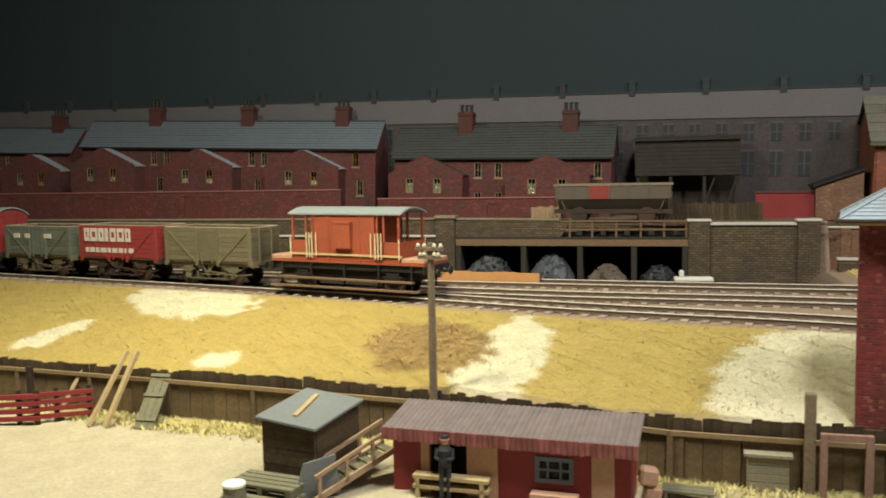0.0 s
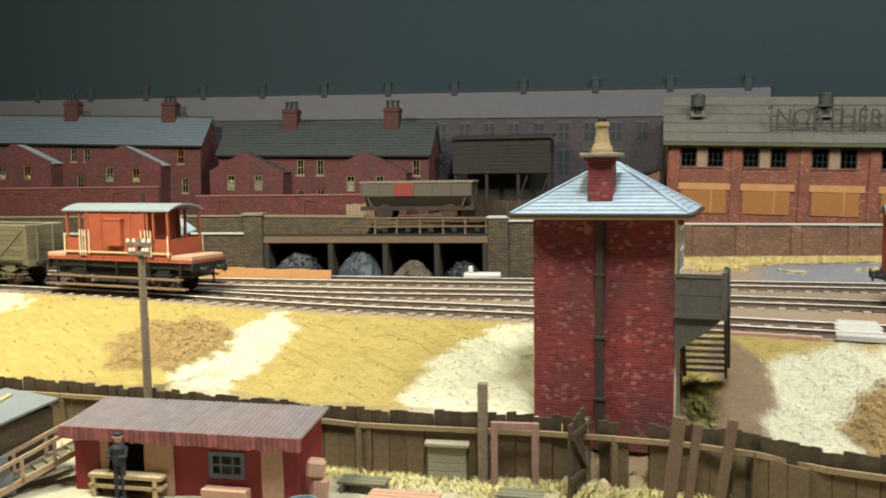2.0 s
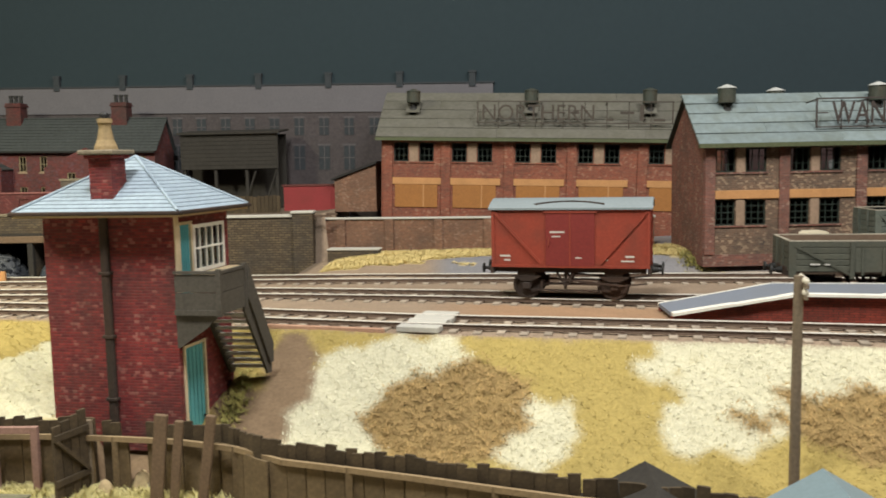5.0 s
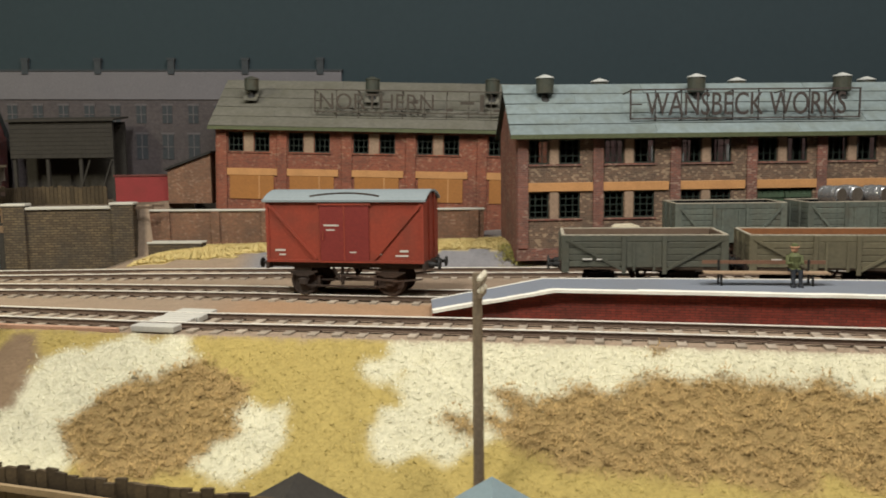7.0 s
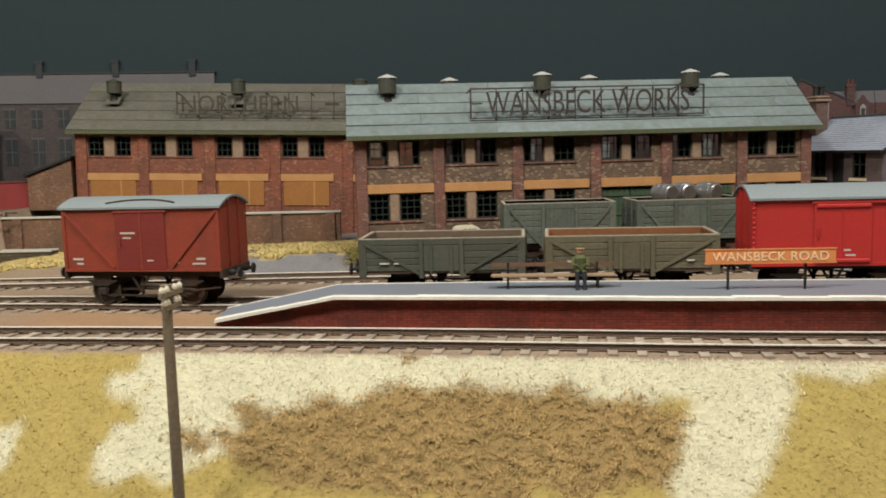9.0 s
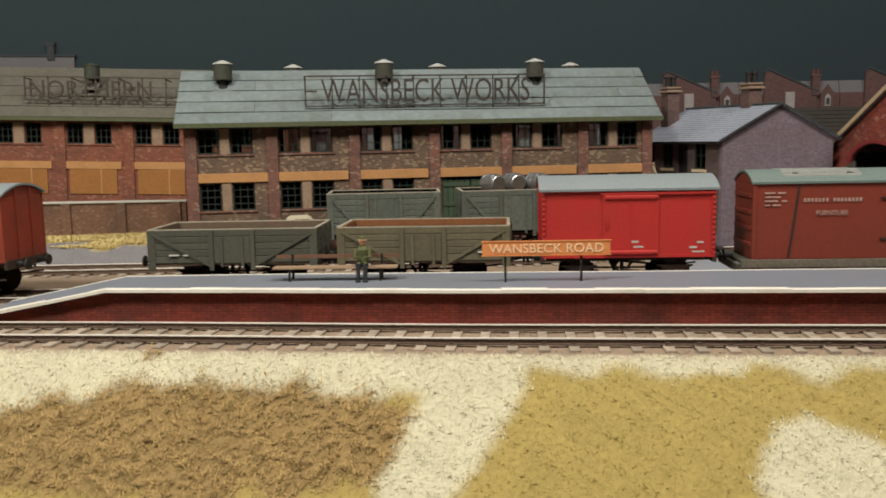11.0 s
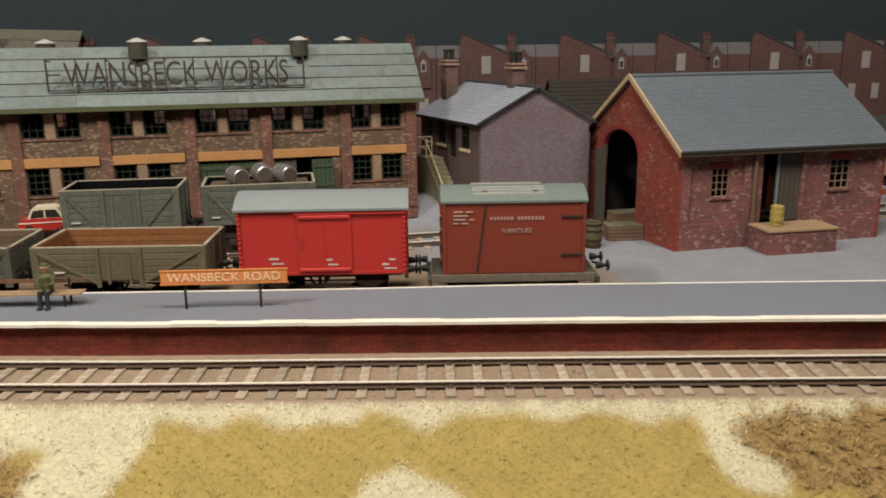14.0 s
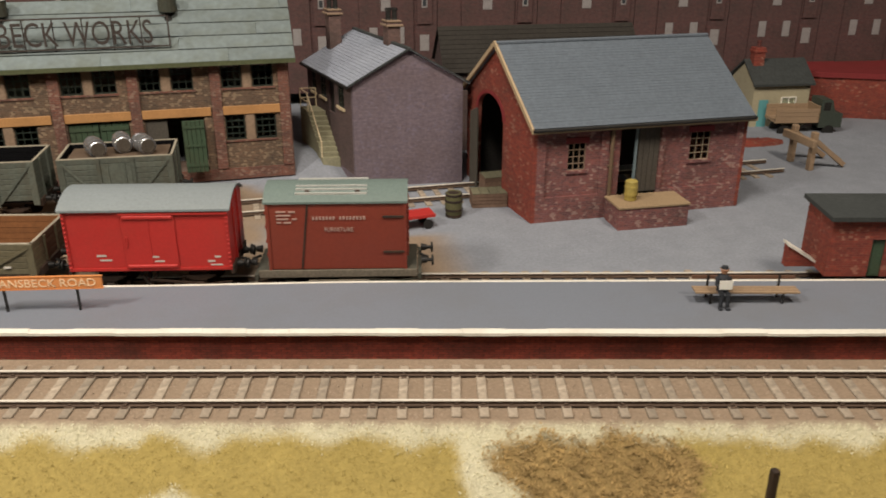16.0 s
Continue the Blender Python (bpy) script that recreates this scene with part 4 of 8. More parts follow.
def works(root, L, z0, eave, ridge_z, ridge_y, bays, pil, up, low, lint, brick, infill, roofing, ground_floor, up_off, rows=5, wide=84.0):
    """A long two-storey works: pilasters, paired windows, lintels, sheeted roof. bays: where each bay's pilaster begins."""
    D = ridge_y * 2
    holes = []
    for b, kind in zip(bays, ground_floor):
        for a, c in up_off:
            holes.append((b + a, b + c, *up))
            if kind == "windows":
                holes.append((b + a, b + c, *low))
        if kind in ("doors", "doorway"):
            holes.append((b + 7, b + 40, z0, low[1]))
    part("front_wall", pierced(2.5, L - 2.5, z0, eave, 0, 2.2, holes), M[infill], root)
    part("back_wall", pierced(2.5, L - 2.5, z0, eave, D - 2.2, D, [h for h in holes if h[2] == up[0]]), M[brick], root)
    # added floor in the shade colour, so the upper windows look into dark
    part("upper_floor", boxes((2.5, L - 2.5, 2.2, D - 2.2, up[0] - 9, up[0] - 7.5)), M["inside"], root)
    for a, b in ((0, 2.5), (L - 2.5, L)):
        part("gable_wall", prism(bmesh.new(), [(0, z0), (0, eave), (ridge_y, ridge_z - 0.8), (D, eave), (D, z0)], a, b, "x"), M[brick], root)
    for b in (*bays, L - pil - 0.5):
        part("pilaster", boxes((b, b + pil, -1.3, 0.02, z0, eave - 1), bevel=0.15), M[brick], root)
    for b, kind in zip(bays, ground_floor):
        (a0, a1), (c0, c1) = up_off
        for a, c in up_off:
            window(root, b + a, b + c, *up, 0.9, M["frame_dark"], 3, 3)
        part("mullion", boxes((b + a1 + 0.6, b + c0 - 0.6, -0.5, 0.02, up[0], up[1])), M["mullion"], root)
        part("sill", boxes((b + a0 - 1, b + c1 + 1, -0.7, 0.02, up[0] - 1.0, up[0])), M[brick], root)
        part("lintel", boxes((b + pil, b + 44.2, -1.0, 0.02, *lint), bevel=0.15), M["ochre"], root)
        if kind == "windows":
            for a, c in up_off:
                window(root, b + a, b + c, *low, 0.9, M["frame_dark"], 3, 4)
            part("mullion", boxes((b + a1 + 0.6, b + c0 - 0.6, -0.5, 0.02, low[0], low[1])), M["mullion"], root)
            part("sill", boxes((b + a0 - 1, b + c1 + 1, -0.7, 0.02, low[0] - 1.0, low[0])), M[brick], root)
        elif kind == "boards":
            pn = part("boarding", boxes((b + pil + 2, b + 41, -0.7, 0.02, z0 + 29, lint[0])), M["ochre_board"], root)
            part("batten", boxes((b + pil + 23, b + pil + 24, -1.0, -0.68, z0 + 29, lint[0])), M["ochre"], pn)
        elif kind == "doors":
            for k in (0, 1):
                d = part("door", boxes(*[(b + 7.3 + k * 16.5 + i * 3.2, b + 10.3 + k * 16.5 + i * 3.2, 0.8, 1.8, z0 + 0.5, low[1] - 0.5) for i in range(5)], bevel=0.12), M["green_door"], root)
                part("brace", boxes(*[(b + 7.5 + k * 16.5, b + 23 + k * 16.5, 0.3, 0.82, z, z + 2) for z in (z0 + 4, z0 + 16, low[1] - 5)]), M["green_door"], d)
        elif kind == "doorway":
            part("fixed_panel", boxes((b + 7, b + 19, 0.9, 1.9, z0, low[1])), M["stair_grey"], root, "grey boarded panel beside the doorway")
            d = part("door", boxes(*[(b + 27.5 + i * 2.5, b + 29.8 + i * 2.5, -6, -5, z0 + 0.5, low[1] - 0.5) for i in range(5)], bevel=0.12), M["green_door"], root, "green boarded leaf of the open doorway")
            part("brace", boxes(*[(b + 27.6, b + 39.8, -6.5, -5.98, z, z + 1.6) for z in (z0 + 4, z0 + 16, low[1] - 5)]), M["green_door"], d)
    part("plinth", boxes((0.1, L - 0.1, -0.6, D + 0.6, z0 - 7, z0 - 0.02)), M[brick], root)
    sl = math.atan2(ridge_z - eave, ridge_y)
    n = Vector((0, -math.sin(sl), math.cos(sl)))
    # deck is coloured dark to draw shadow lines in the gaps between sheets
    part("roof_deck", prism(bmesh.new(), [(-3.5, eave - 3.5 * math.tan(sl)), (ridge_y, ridge_z - 0.6), (D + 3.5, eave - 3.5 * math.tan(sl)), (D + 3.5, eave - 3.5 * math.tan(sl) + 0.9), (ridge_y, ridge_z + 0.3), (-3.5, eave - 3.5 * math.tan(sl) + 0.9)], -3, L + 3, "x"), M["frame_dark"], root)
    slope = math.hypot(ridge_y + 4, ridge_z - eave + 4 * math.tan(sl))
    me = {}
    for r in range(rows):
        u = -4.0
        first = True
        while u < L + 3.5:
            w = random.choice((wide, wide * 0.82, wide * 1.2))
            if first:
                w = wide * (0.5 if r % 2 else 1.0)
            first = False
            w = min(w, L + 4 - u)
            key = round(w, 1)
            if key not in me:
                me[key] = slab_mesh(w - 0.06, slope / rows - 0.42, M[roofing])
            s = new("roof_slab", me[key])
            s.parent = root
            at = slope * (r + 0.5) / rows
            zc = eave - 4 * math.tan(sl) + at * math.sin(sl) + n.z * 1.75 - BASE.get(root, 0)
            s.matrix_local = pose((u + w / 2) * MM, (-4 + at * math.cos(sl) + n.y * 1.75) * MM, zc * MM, math.degrees(sl) - 1.5 + random.uniform(-0.7, 0.5), random.uniform(-0.25, 0.25), random.uniform(-0.15, 0.15))
            u += w
    part("ridge_cap", boxes((-4, L + 4, ridge_y - 1.6, ridge_y + 1.6, ridge_z + 0.4, ridge_z + 1.7), bevel=0.3), M[roofing], root)
    g = prism(bmesh.new(), [(-6.2, eave - 3.6), (-3.2, eave - 3.6), (-3.2, eave - 1.2), (-3.7, eave - 1.2), (-3.7, eave - 3.0), (-5.7, eave - 3.0), (-5.7, eave - 1.2), (-6.2, eave - 1.2)], -4, L + 4, "x")
    part("gutter", g, M["gutter"], root)
    part("fascia", boxes((-2, L + 2, -3.1, -0.05, eave - 3.0, eave - 1.0)), M["frame_dark"], root)


def lettering_frame(root, u0, u1, y, z0, z1, words, tw, th, foot, mat="sign_iron"):
    bm = boxes((u0, u1, y, y + 0.8, z0, z0 + 0.8), (u0, u1, y, y + 0.8, z1 - 0.8, z1), (u0, u0 + 0.9, y, y + 0.8, z0, z1), (u1 - 0.9, u1, y, y + 0.8, z0, z1))
    n = 9
    for i in range(1, n):
        c = u0 + (u1 - u0) * i / n
        box(bm, c - 0.3, c + 0.3, y + 0.9, y + 1.5, z0 - foot, z1)
    rod(bm, (u0 + 1, y + 0.4, (z0 + z1) / 2), (u0 + 7, y + 0.4, (z0 + z1) / 2), 0.45)
    for i in range(0, n + 1, 2):
        c = u0 + (u1 - u0) * i / n
        beam(bm, (c, y + 1, z1 - 1), (c, y + 14, z1 - 2), 0.6, 0.6)
    f = part("sign_frame", bm, M[mat], root, "rust-brown frame of the roof sign")
    if words:
        sign_words(f, words, tw, th, M["sign_iron"], (u0 + u1) / 2, y - 0.2, (z0 + z1) / 2, "sign_letters", bold=-0.012)
    return f


wf = thing("works_building", "two-storey brick works with grey-green sheet roof and roof sign", "factory", 0.617, 0.869, 0.009, 2)
works(wf, 266, 9, 74.9, 102.6, 34, (0.6, 44, 89, 134, 175.6, 220.7), 6, (57, 70.8), (26, 41), (41.5, 46.5), "brick_works", "stone_works", "slab_roof",
      ("windows", "windows", "windows", "doors", "doorway", "windows"), ((6.6, 18), (24, 36)))
lettering_frame(wf, 65.7, 202, 2.0, 81.8, 99.0, "WANSBECK WORKS", 118, 13.0, 4)
for u in (20.3, 111.4, 201.2):
    roof_vent(wf, u, 22, 93.5, 108.6)
for u in (59, 146, 230):
    roof_vent(wf, u, 46, 94.5, 108.2)

nf = thing("works_building", "brick works with brown-grey roof and boarded ground floor", "factory", 0.413, 1.008, 0.003, -4, 1.8)
works(nf, 250, 5, 87, 120.5, 47, (1.4, 45, 92, 138, 189), 7, (68, 82), (26, 41), (51, 56), "brick_north", "brick_north", "slab_roof_brown",
      ("boards",) * 5, ((8, 19), (27, 38)), rows=5, wide=90)
lettering_frame(nf, 71, 214, 4.0, 97, 113.5, "", 1, 1, 4, "sign_faded")
for a, b, c, d in ((142, 146, 104, 107), (166, 171, 99, 101), (176, 186, 104, 106), (190, 193, 99, 111), (200, 208, 99, 101)):
    part("letter_fragment", boxes((a, b, 4.1, 4.5, c, d)), M["sign_faded"], nf)
sign_words(nf, "NORTHERN", 82, 11.5, M["sign_faded"], 116, 3.7, 105, "sign_letters", bold=-0.016)
roof_vent(nf, 21, 21, 108, 122.5, "vent", plate_mat="slab_roof_brown")
roof_vent(nf, 111, 21, 108, 123.5, "vent", plate_mat="slab_roof_brown")
roof_vent(nf, 199, 21, 108, 124, "vent", plate_mat="slab_roof_brown")


def lean_to():
    r = thing("brick_lean_to", "brown brick lean-to with sloping black-edged roof", "building", 0.300, 1.02, 0.03, -4)
    part("wall", prism(bmesh.new(), [(78, 30), (78, 54), (110, 66), (110, 30)], 0, 40, "y"), M["brick_boundary"], r)
    part("roof", prism(bmesh.new(), [(76, 54), (76, 55.6), (111, 68), (111, 66.4)], -2, 42, "y"), M["iron"], r)


def yard_screen():
    r = thing("garden_wall", "dark red painted wall with capping", "wall", 0.300, 1.025, 0.03, -4)
    part("wall", boxes((37, 78, 0, 3, 30, 50)), M["hut_red"], r)
    part("coping", boxes((36, 79, -0.7, 3.7, 50, 51.3)), M["pot_red"], r)


lean_to()
yard_screen()


def boundary_wall():
    r = thing("boundary_wall", "brown brick boundary wall with piers and pale coping", "wall", 0.3765, 0.9685, 0.0, -8)
    part("wall", boxes((0, 229, 0, 3, -2, 27)), M["brick_boundary"], r)
    part("coping", boxes((-1, 230, -1.2, 4.2, 27, 28.5), bevel=0.4), M["concrete"], r)
    for u in (10, 45, 80, 115, 150, 185, 220):
        part("pier", boxes((u, u + 6, -1.6, 0, -2, 27), bevel=0.2), M["brick_boundary"], r)
    return r


boundary_wall()


def trough():
    r = thing("stone_trough", "low stone trough with pale rim before the wall", "trough", 0.382, 0.949, 0.001, -6)
    part("basin", boxes((0, 36, 0, 1.2, -1, 7), (0, 36, 8, 9.2, -1, 7), (0, 1.2, 1.2, 8, -1, 7), (34.8, 36, 1.2, 8, -1, 7), (1.2, 34.8, 1.2, 8, -1, 3)), M["stone_wall"], r)
    part("rim", boxes((-0.6, 36.6, -0.6, 1.8, 7, 8.2), (-0.6, 36.6, 7.4, 9.8, 7, 8.2), bevel=0.2), M["concrete"], r)


trough()


# ---- signal box ----
def signal_box():
    r = thing("signal_box", "tall dark red brick signal box with pale slate hipped roof", "signal box", 0.333, 0.6581, -0.032, -8)
    W, D, z0 = 48.5, 38.0, -32
    SHEAR[r] = 0.06
    side = Matrix(((0, -1, 0, W), (1, 0, 0, 0), (0, 0, 1, 0), (0, 0, 0, 1)))
    part("front_wall", boxes((0, W, 0, 2, z0, 50.5)), M["brick_box"], r)
    part("back_wall", pierced(0, W, z0, 50.5, D - 2, D, ((5, 43, 28, 46),)), M["brick_box"], r)
    part("west_wall", boxes((0, 2, 2, D - 2, z0, 50.5)), M["brick_box"], r)
    bm = pierced(2, D - 2, z0, 50.5, 0, 2, ((3, 10.5, 20, 46.5), (12.5, 35, 29, 46), (3, 16, z0, 4)))
    bm.transform(side)
    part("east_wall", bm, M["brick_box"], r)
    part("floor", boxes((2, W - 2, 2, D - 2, 18, 20)), M["stair_grey"], r)
    part("corner_post", boxes((W - 0.4, W + 0.5, 0.2, 2.6, 20, 50.5)), M["cream"], r)
    window(r, 12.5, 35, 29, 46, -0.2, M["white"], 5, 2, side, 0.7, 1.3)
    window(r, 5, 43, 28, 46, D - 1.6, M["white"], 6, 2)
    part("window_sill", boxes((W, W + 4.5, 11.5, 38, 26.4, 28.8), bevel=0.3), M["cream"], r, "cream painted sill")
    for name, a, b, c, d in (("door", 3.2, 10.3, 20.5, 46.5), ("store_door", 3.2, 15.8, z0, 3.8)):
        bm = boxes((a, b, 0.2, 1.2, c, d), bevel=0.1)
        for i in range(1, 5):
            x = a + (b - a) * i / 5
            box(bm, x - 0.12, x + 0.12, -0.1, 0.22, c + 0.6, d - 0.6)
        bm.transform(side)
        dr = part(name, bm, M["teal"], r, "teal boarded door")
        bm = boxes((a - 1.1, a - 0.1, -0.6, 0.5, c, d + 1.0), (b + 0.1, b + 1.1, -0.6, 0.5, c, d + 1.0), (a - 0.1, b + 0.1, -0.6, 0.5, d + 0.05, d + 1.0))
        bm.transform(side)
        part("door_frame", bm, M["cream"], dr)
        knob = lathe(bmesh.new(), [(0.5, 0), (0.6, 0.3), (0.2, 0.5)], 8)
        knob.transform(Matrix(((0, 0, 1, W + 0.1), (0, 1, 0, b - 1.4), (1, 0, 0, c + 9), (0, 0, 0, 1))))
        part("door_knob", knob, M["iron"], dr)
    # pyramid roof in rows of slate
    bm = bmesh.new()
    x0, x1, y0, y1, ax, ay, ze, za, n = -6.5, W + 5.5, -6.2, D + 6, 24.0, 19.6, 51.7, 70.2, 15
    corners = ((x0, y0), (x1, y0), (x1, y1), (x0, y1))
    def square(f, lift):
        return [bm.verts.new((px + (ax - px) * f, py + (ay - py) * f, ze + (za - ze) * f + lift)) for px, py in corners]
    prev = square(0, -0.8)
    bm.faces.new(prev[::-1])
    for i in range(n):
        for nxt in (square(i / n, 0.36), square((i + 1) / n * 0.996, 0.0)):
            for k in range(4):
                bm.faces.new((prev[k], prev[(k + 1) % 4], nxt[(k + 1) % 4], nxt[k]))
            prev = nxt
    bm.faces.new(prev)
    rf = part("roof", bm, M["slate_box"], r)
    for px, py in corners:
        part("hip_tile", rod(bmesh.new(), (px, py, ze + 0.4), (ax, ay, za + 0.3), 0.55, n=8), M["slate_box"], rf)
    for a in ((x0 - 1, x1 + 1, y0 - 1.4, y0 + 0.2), (x1 - 0.2, x1 + 1.4, y0 + 0.2, y1 + 1), (x0 - 1.4, x0 + 0.2, y0 + 0.2, y1 + 1)):
        part("gutter", boxes((*a, 50.7, 52.0), bevel=0.3), M["iron_rust"], r)
    part("soffit", boxes((x0, x1, y0, y1, 49.9, 50.7)), M["timber_cream"], r)
    part("downpipe", boxes((22.0, 25.0, -2.0, 0.0, z0, 50), bevel=0.5), M["iron_rust"], r)
    for z in (-14, 8, 30):
        part("pipe_bracket", boxes((21.4, 25.6, -2.3, 0.0, z, z + 1.1), bevel=0.1), M["iron_rust"], r)
    c = part("chimney", boxes((19.2, 27.6, -0.8, 7.6, 54, 69.6), (18.2, 28.6, -1.8, 8.6, 69.6, 71), bevel=0.2), M["brick_box"], r)
    part("chimney_cap", boxes((16.8, 30.0, -3.2, 10.0, 71, 72.6), bevel=0.4), M["coping_stone"], c, "weathered stone chimney cap")
    part("chimney_pot", lathe(bmesh.new(), [(3.9, 0), (3.7, 1.2), (2.7, 3.4), (2.0, 7.2), (2.0, 8.6), (2.5, 9.2), (2.4, 10.6), (1.5, 10.6), (1.4, 8)], 16, (23.4, 3.4, 72.6)), M["pot"], c)
    part("pot_cowl", lathe(bmesh.new(), [(1.3, 0), (1.5, 0.4), (1.5, 1.6), (1.0, 2.2)], 10, (23.4, 3.4, 83.0)), M["iron"], c)
    # landing with boarded front, steep stairs to the track
    E = W + 16.5
    land = part("landing", boxes((W, E, -1, 18, 16.6, 18.0)), M["stair_grey"], r)
    for i in range(2):
        part("landing_board", boxes((W + 0.3, E - 0.2, -1.6, -0.9, 18.0 + 6.2 * i, 24.0 + 6.2 * i)), M["stair_grey"], land)
        part("side_board", boxes((E - 0.8, E, -0.9, 18, 18.0 + 6.2 * i, 24.0 + 6.2 * i)), M["stair_grey"], land)
    part("landing_rail", boxes((W, E + 0.3, -1.9, -0.8, 30.4, 31.4)), M["stair_grey"], land)
    part("side_rail", boxes((E - 0.9, E + 0.3, -0.8, 18.2, 30.4, 31.4)), M["stair_grey"], land)
    part("floor_edge", boxes((W, E + 0.3, -2.0, -1.0, 16.4, 18.2)), M["stair_grey"], land)
    part("under_panel", prism(bmesh.new(), [(W, 16.6), (E - 0.5, 16.6), (W + 11, 12), (W + 1, 5), (W, 5)], -0.9, -0.2, "y"), M["stair_grey"], land)
    for y in (-1.4, 17):
        part("landing_post", boxes((E - 1.2, E + 0.4, y - 0.6, y + 0.9, 16, 32)), M["stair_grey"], land)
    n = 10
    for i in range(n):
        f = (i + 0.5) / n
        y, z = 17.5 + 17 * f, 17 - 27.5 * f
        part("tread", boxes((W + 1.8, E - 1.0, y - 1.6, y + 0.9, z - 0.5, z + 0.4), bevel=0.1), M["tread"], land)
    for x in (W + 0.6, E - 1.0):
        part("stringer", prism(bmesh.new(), [(16, 18), (19.5, 18), (36, -9), (36, -12), (33, -12), (16, 15)], x, x + 1.0, "x"), M["stair_grey"], land)
    part("stair_panel", prism(bmesh.new(), [(18, 31.4), (18, 19), (33.5, -8), (36, -8), (36.5, -1)], E + 0.05, E + 0.9, "x"), M["stair_grey"], land, "boarded balustrade of the outside stairs")
    return r


signal_box()


# ---- house with lilac gable ----
def house():
    r = thing("house", "rendered lilac gable-end house with blue-grey slate roof", "house", 0.918, 0.861, 0.004, -3)
    SHEAR[r] = -0.325
    D = 78.0
    side = Matrix(((0, 1, 0, 0), (1, 0, 0, 0), (0, 0, 1, 0), (0, 0, 0, 1)))
    part("gable_wall", prism(bmesh.new(), [(0, 4), (0, 60), (32.6, 78.3), (65, 60), (65, 4)], 0, 2.5, "y"), M["render_house"], r)
    part("plinth", boxes((0, 65, 0.05, D - 0.05, -4, 3.98)), M["render_house"], r)
    part("back_wall", prism(bmesh.new(), [(0, 4), (0, 60), (32.6, 78.3), (65, 60), (65, 4)], D - 2.5, D, "y"), M["render_house"], r)
    part("east_wall", boxes((62.5, 65, 2.5, D - 2.5, 4, 60)), M["brick_house"], r)
    holes = ((14, 24, 42, 58), (44, 54, 42, 58), (62, 70, 42, 58), (30, 40, 35, 58))
    bm = pierced(2.5, D - 2.5, 4, 60, 0, 2.5, holes)
    bm.transform(side)
    part("west_wall", bm, M["brick_house"], r)
    for a, b, c, d in holes[:3]:
        window(r, a, b, c, d, 0.5, M["frame_dark"], 2, 2, side, 0.6, 0.8)
        bm = boxes((a - 1, b + 1, -0.9, 0, c - 1.6, c))
        bm.transform(side)
        part("sill", bm, M["cream"], r)
        bm = boxes((a - 1, b + 1, -0.5, 0, d, d + 1.4))
        bm.transform(side)
        part("lintel", bm, M["cream"], r)
    bm = boxes((30.4, 39.6, 1.2, 2.0, 35, 58))
    bm.transform(side)
    part("door", bm, M["iron"], r)
    for i in range(10):
        y = 24 + i * 2.5
        bm = boxes((y, y + 2.6 if i < 9 else 62, -11, -0.1, -3, 9 + 2.7 * i), bevel=0.15)
        bm.transform(side)
        part("step", bm, M["step_stone"], r, "worn mossy stone step")
    def stair_rail(name, p, q):
        part(name, rod(bmesh.new(), p, q, 0.4, n=6), M["cream"], r, "cream painted stair rail")
    for x, y, z in ((-11, 47, 33), (-11, 61, 33), (-1, 61, 33)):
        stair_rail("rail_post", (x, y, z), (x, y, z + 12))
    for z in (39, 45):
        stair_rail("handrail", (-11, 46, z), (-11, 61, z))
        stair_rail("handrail", (-11, 61, z), (-1, 61, z))
    stair_rail("handrail", (-11, 25, 19), (-11, 47, 44))
    stair_rail("rail_post", (-11, 25, 9), (-11, 25, 19))
    for s in (0, 1):
        t = courses(bmesh.new(), -2.0, D + 2, -3, 58.3, 32.6, 79, 17, 0.3, 0.05)
        if s:
            t.transform(Matrix(((1, 0, 0, 0), (0, -1, 0, 65.2), (0, 0, 1, 0), (0, 0, 0, 1))))
        t.transform(side)
        part("roof_slope", t, M["slate_house"], r)
    part("ridge_tiles", boxes((31.4, 33.8, -2.2, D + 2.2, 78.6, 80.2), bevel=0.4), M["slate_dark"], r)
    part("verge", prism(bmesh.new(), [(-3.2, 58.2), (-3.2, 59.2), (32.6, 79.9), (68.4, 59.2), (68.4, 58.2), (32.6, 78.9)], -2.4, -1.6, "y"), M["slate_dark"], r)
    bm = boxes((-4.4, -3.0, -1, D + 1, 57, 58.4))
    part("gutter", bm, M["iron"], r)
    for u, v, z0, z1 in ((29.8, 20, 70, 92), (12.8, 69, 62, 93)):
        c = chimney(r, u, u + 7.4, v, v + 7, z0, z1, M["brick_chimney"], 2, 7, pot="iron")
        part("chimney_ledge", boxes((u - 1.3, u + 8.7, v - 1.3, v + 8.3, z1 - 3.4, z1 - 2.0), (u - 0.7, u + 8.1, v - 0.7, v + 7.7, z1 - 0.9, z1 + 0.2), bevel=0.3), M["mullion"], c, "pale weathered ledges of the stack")
    return r


house()


def dark_shed():
    r = thing("store_shed", "low store shed with black slate roof behind the yard", "shed", 0.985, 0.915, -0.003, -3)
    part("shell", prism(bmesh.new(), [(0, -3), (0, 55), (24, 78), (48, 55), (48, -3)], 0, 132, "x"), M["brick_house"], r)
    for e in (1, -1):
        t = courses(bmesh.new(), -2, 134, -3, 53, 24, 79, 10, 0.4)
        if e < 0:
            t.transform(Matrix(((1, 0, 0, 0), (0, -1, 0, 48), (0, 0, 1, 0), (0, 0, 0, 1))))
        part("roof_slope", t, M["tar"], r)


dark_shed()


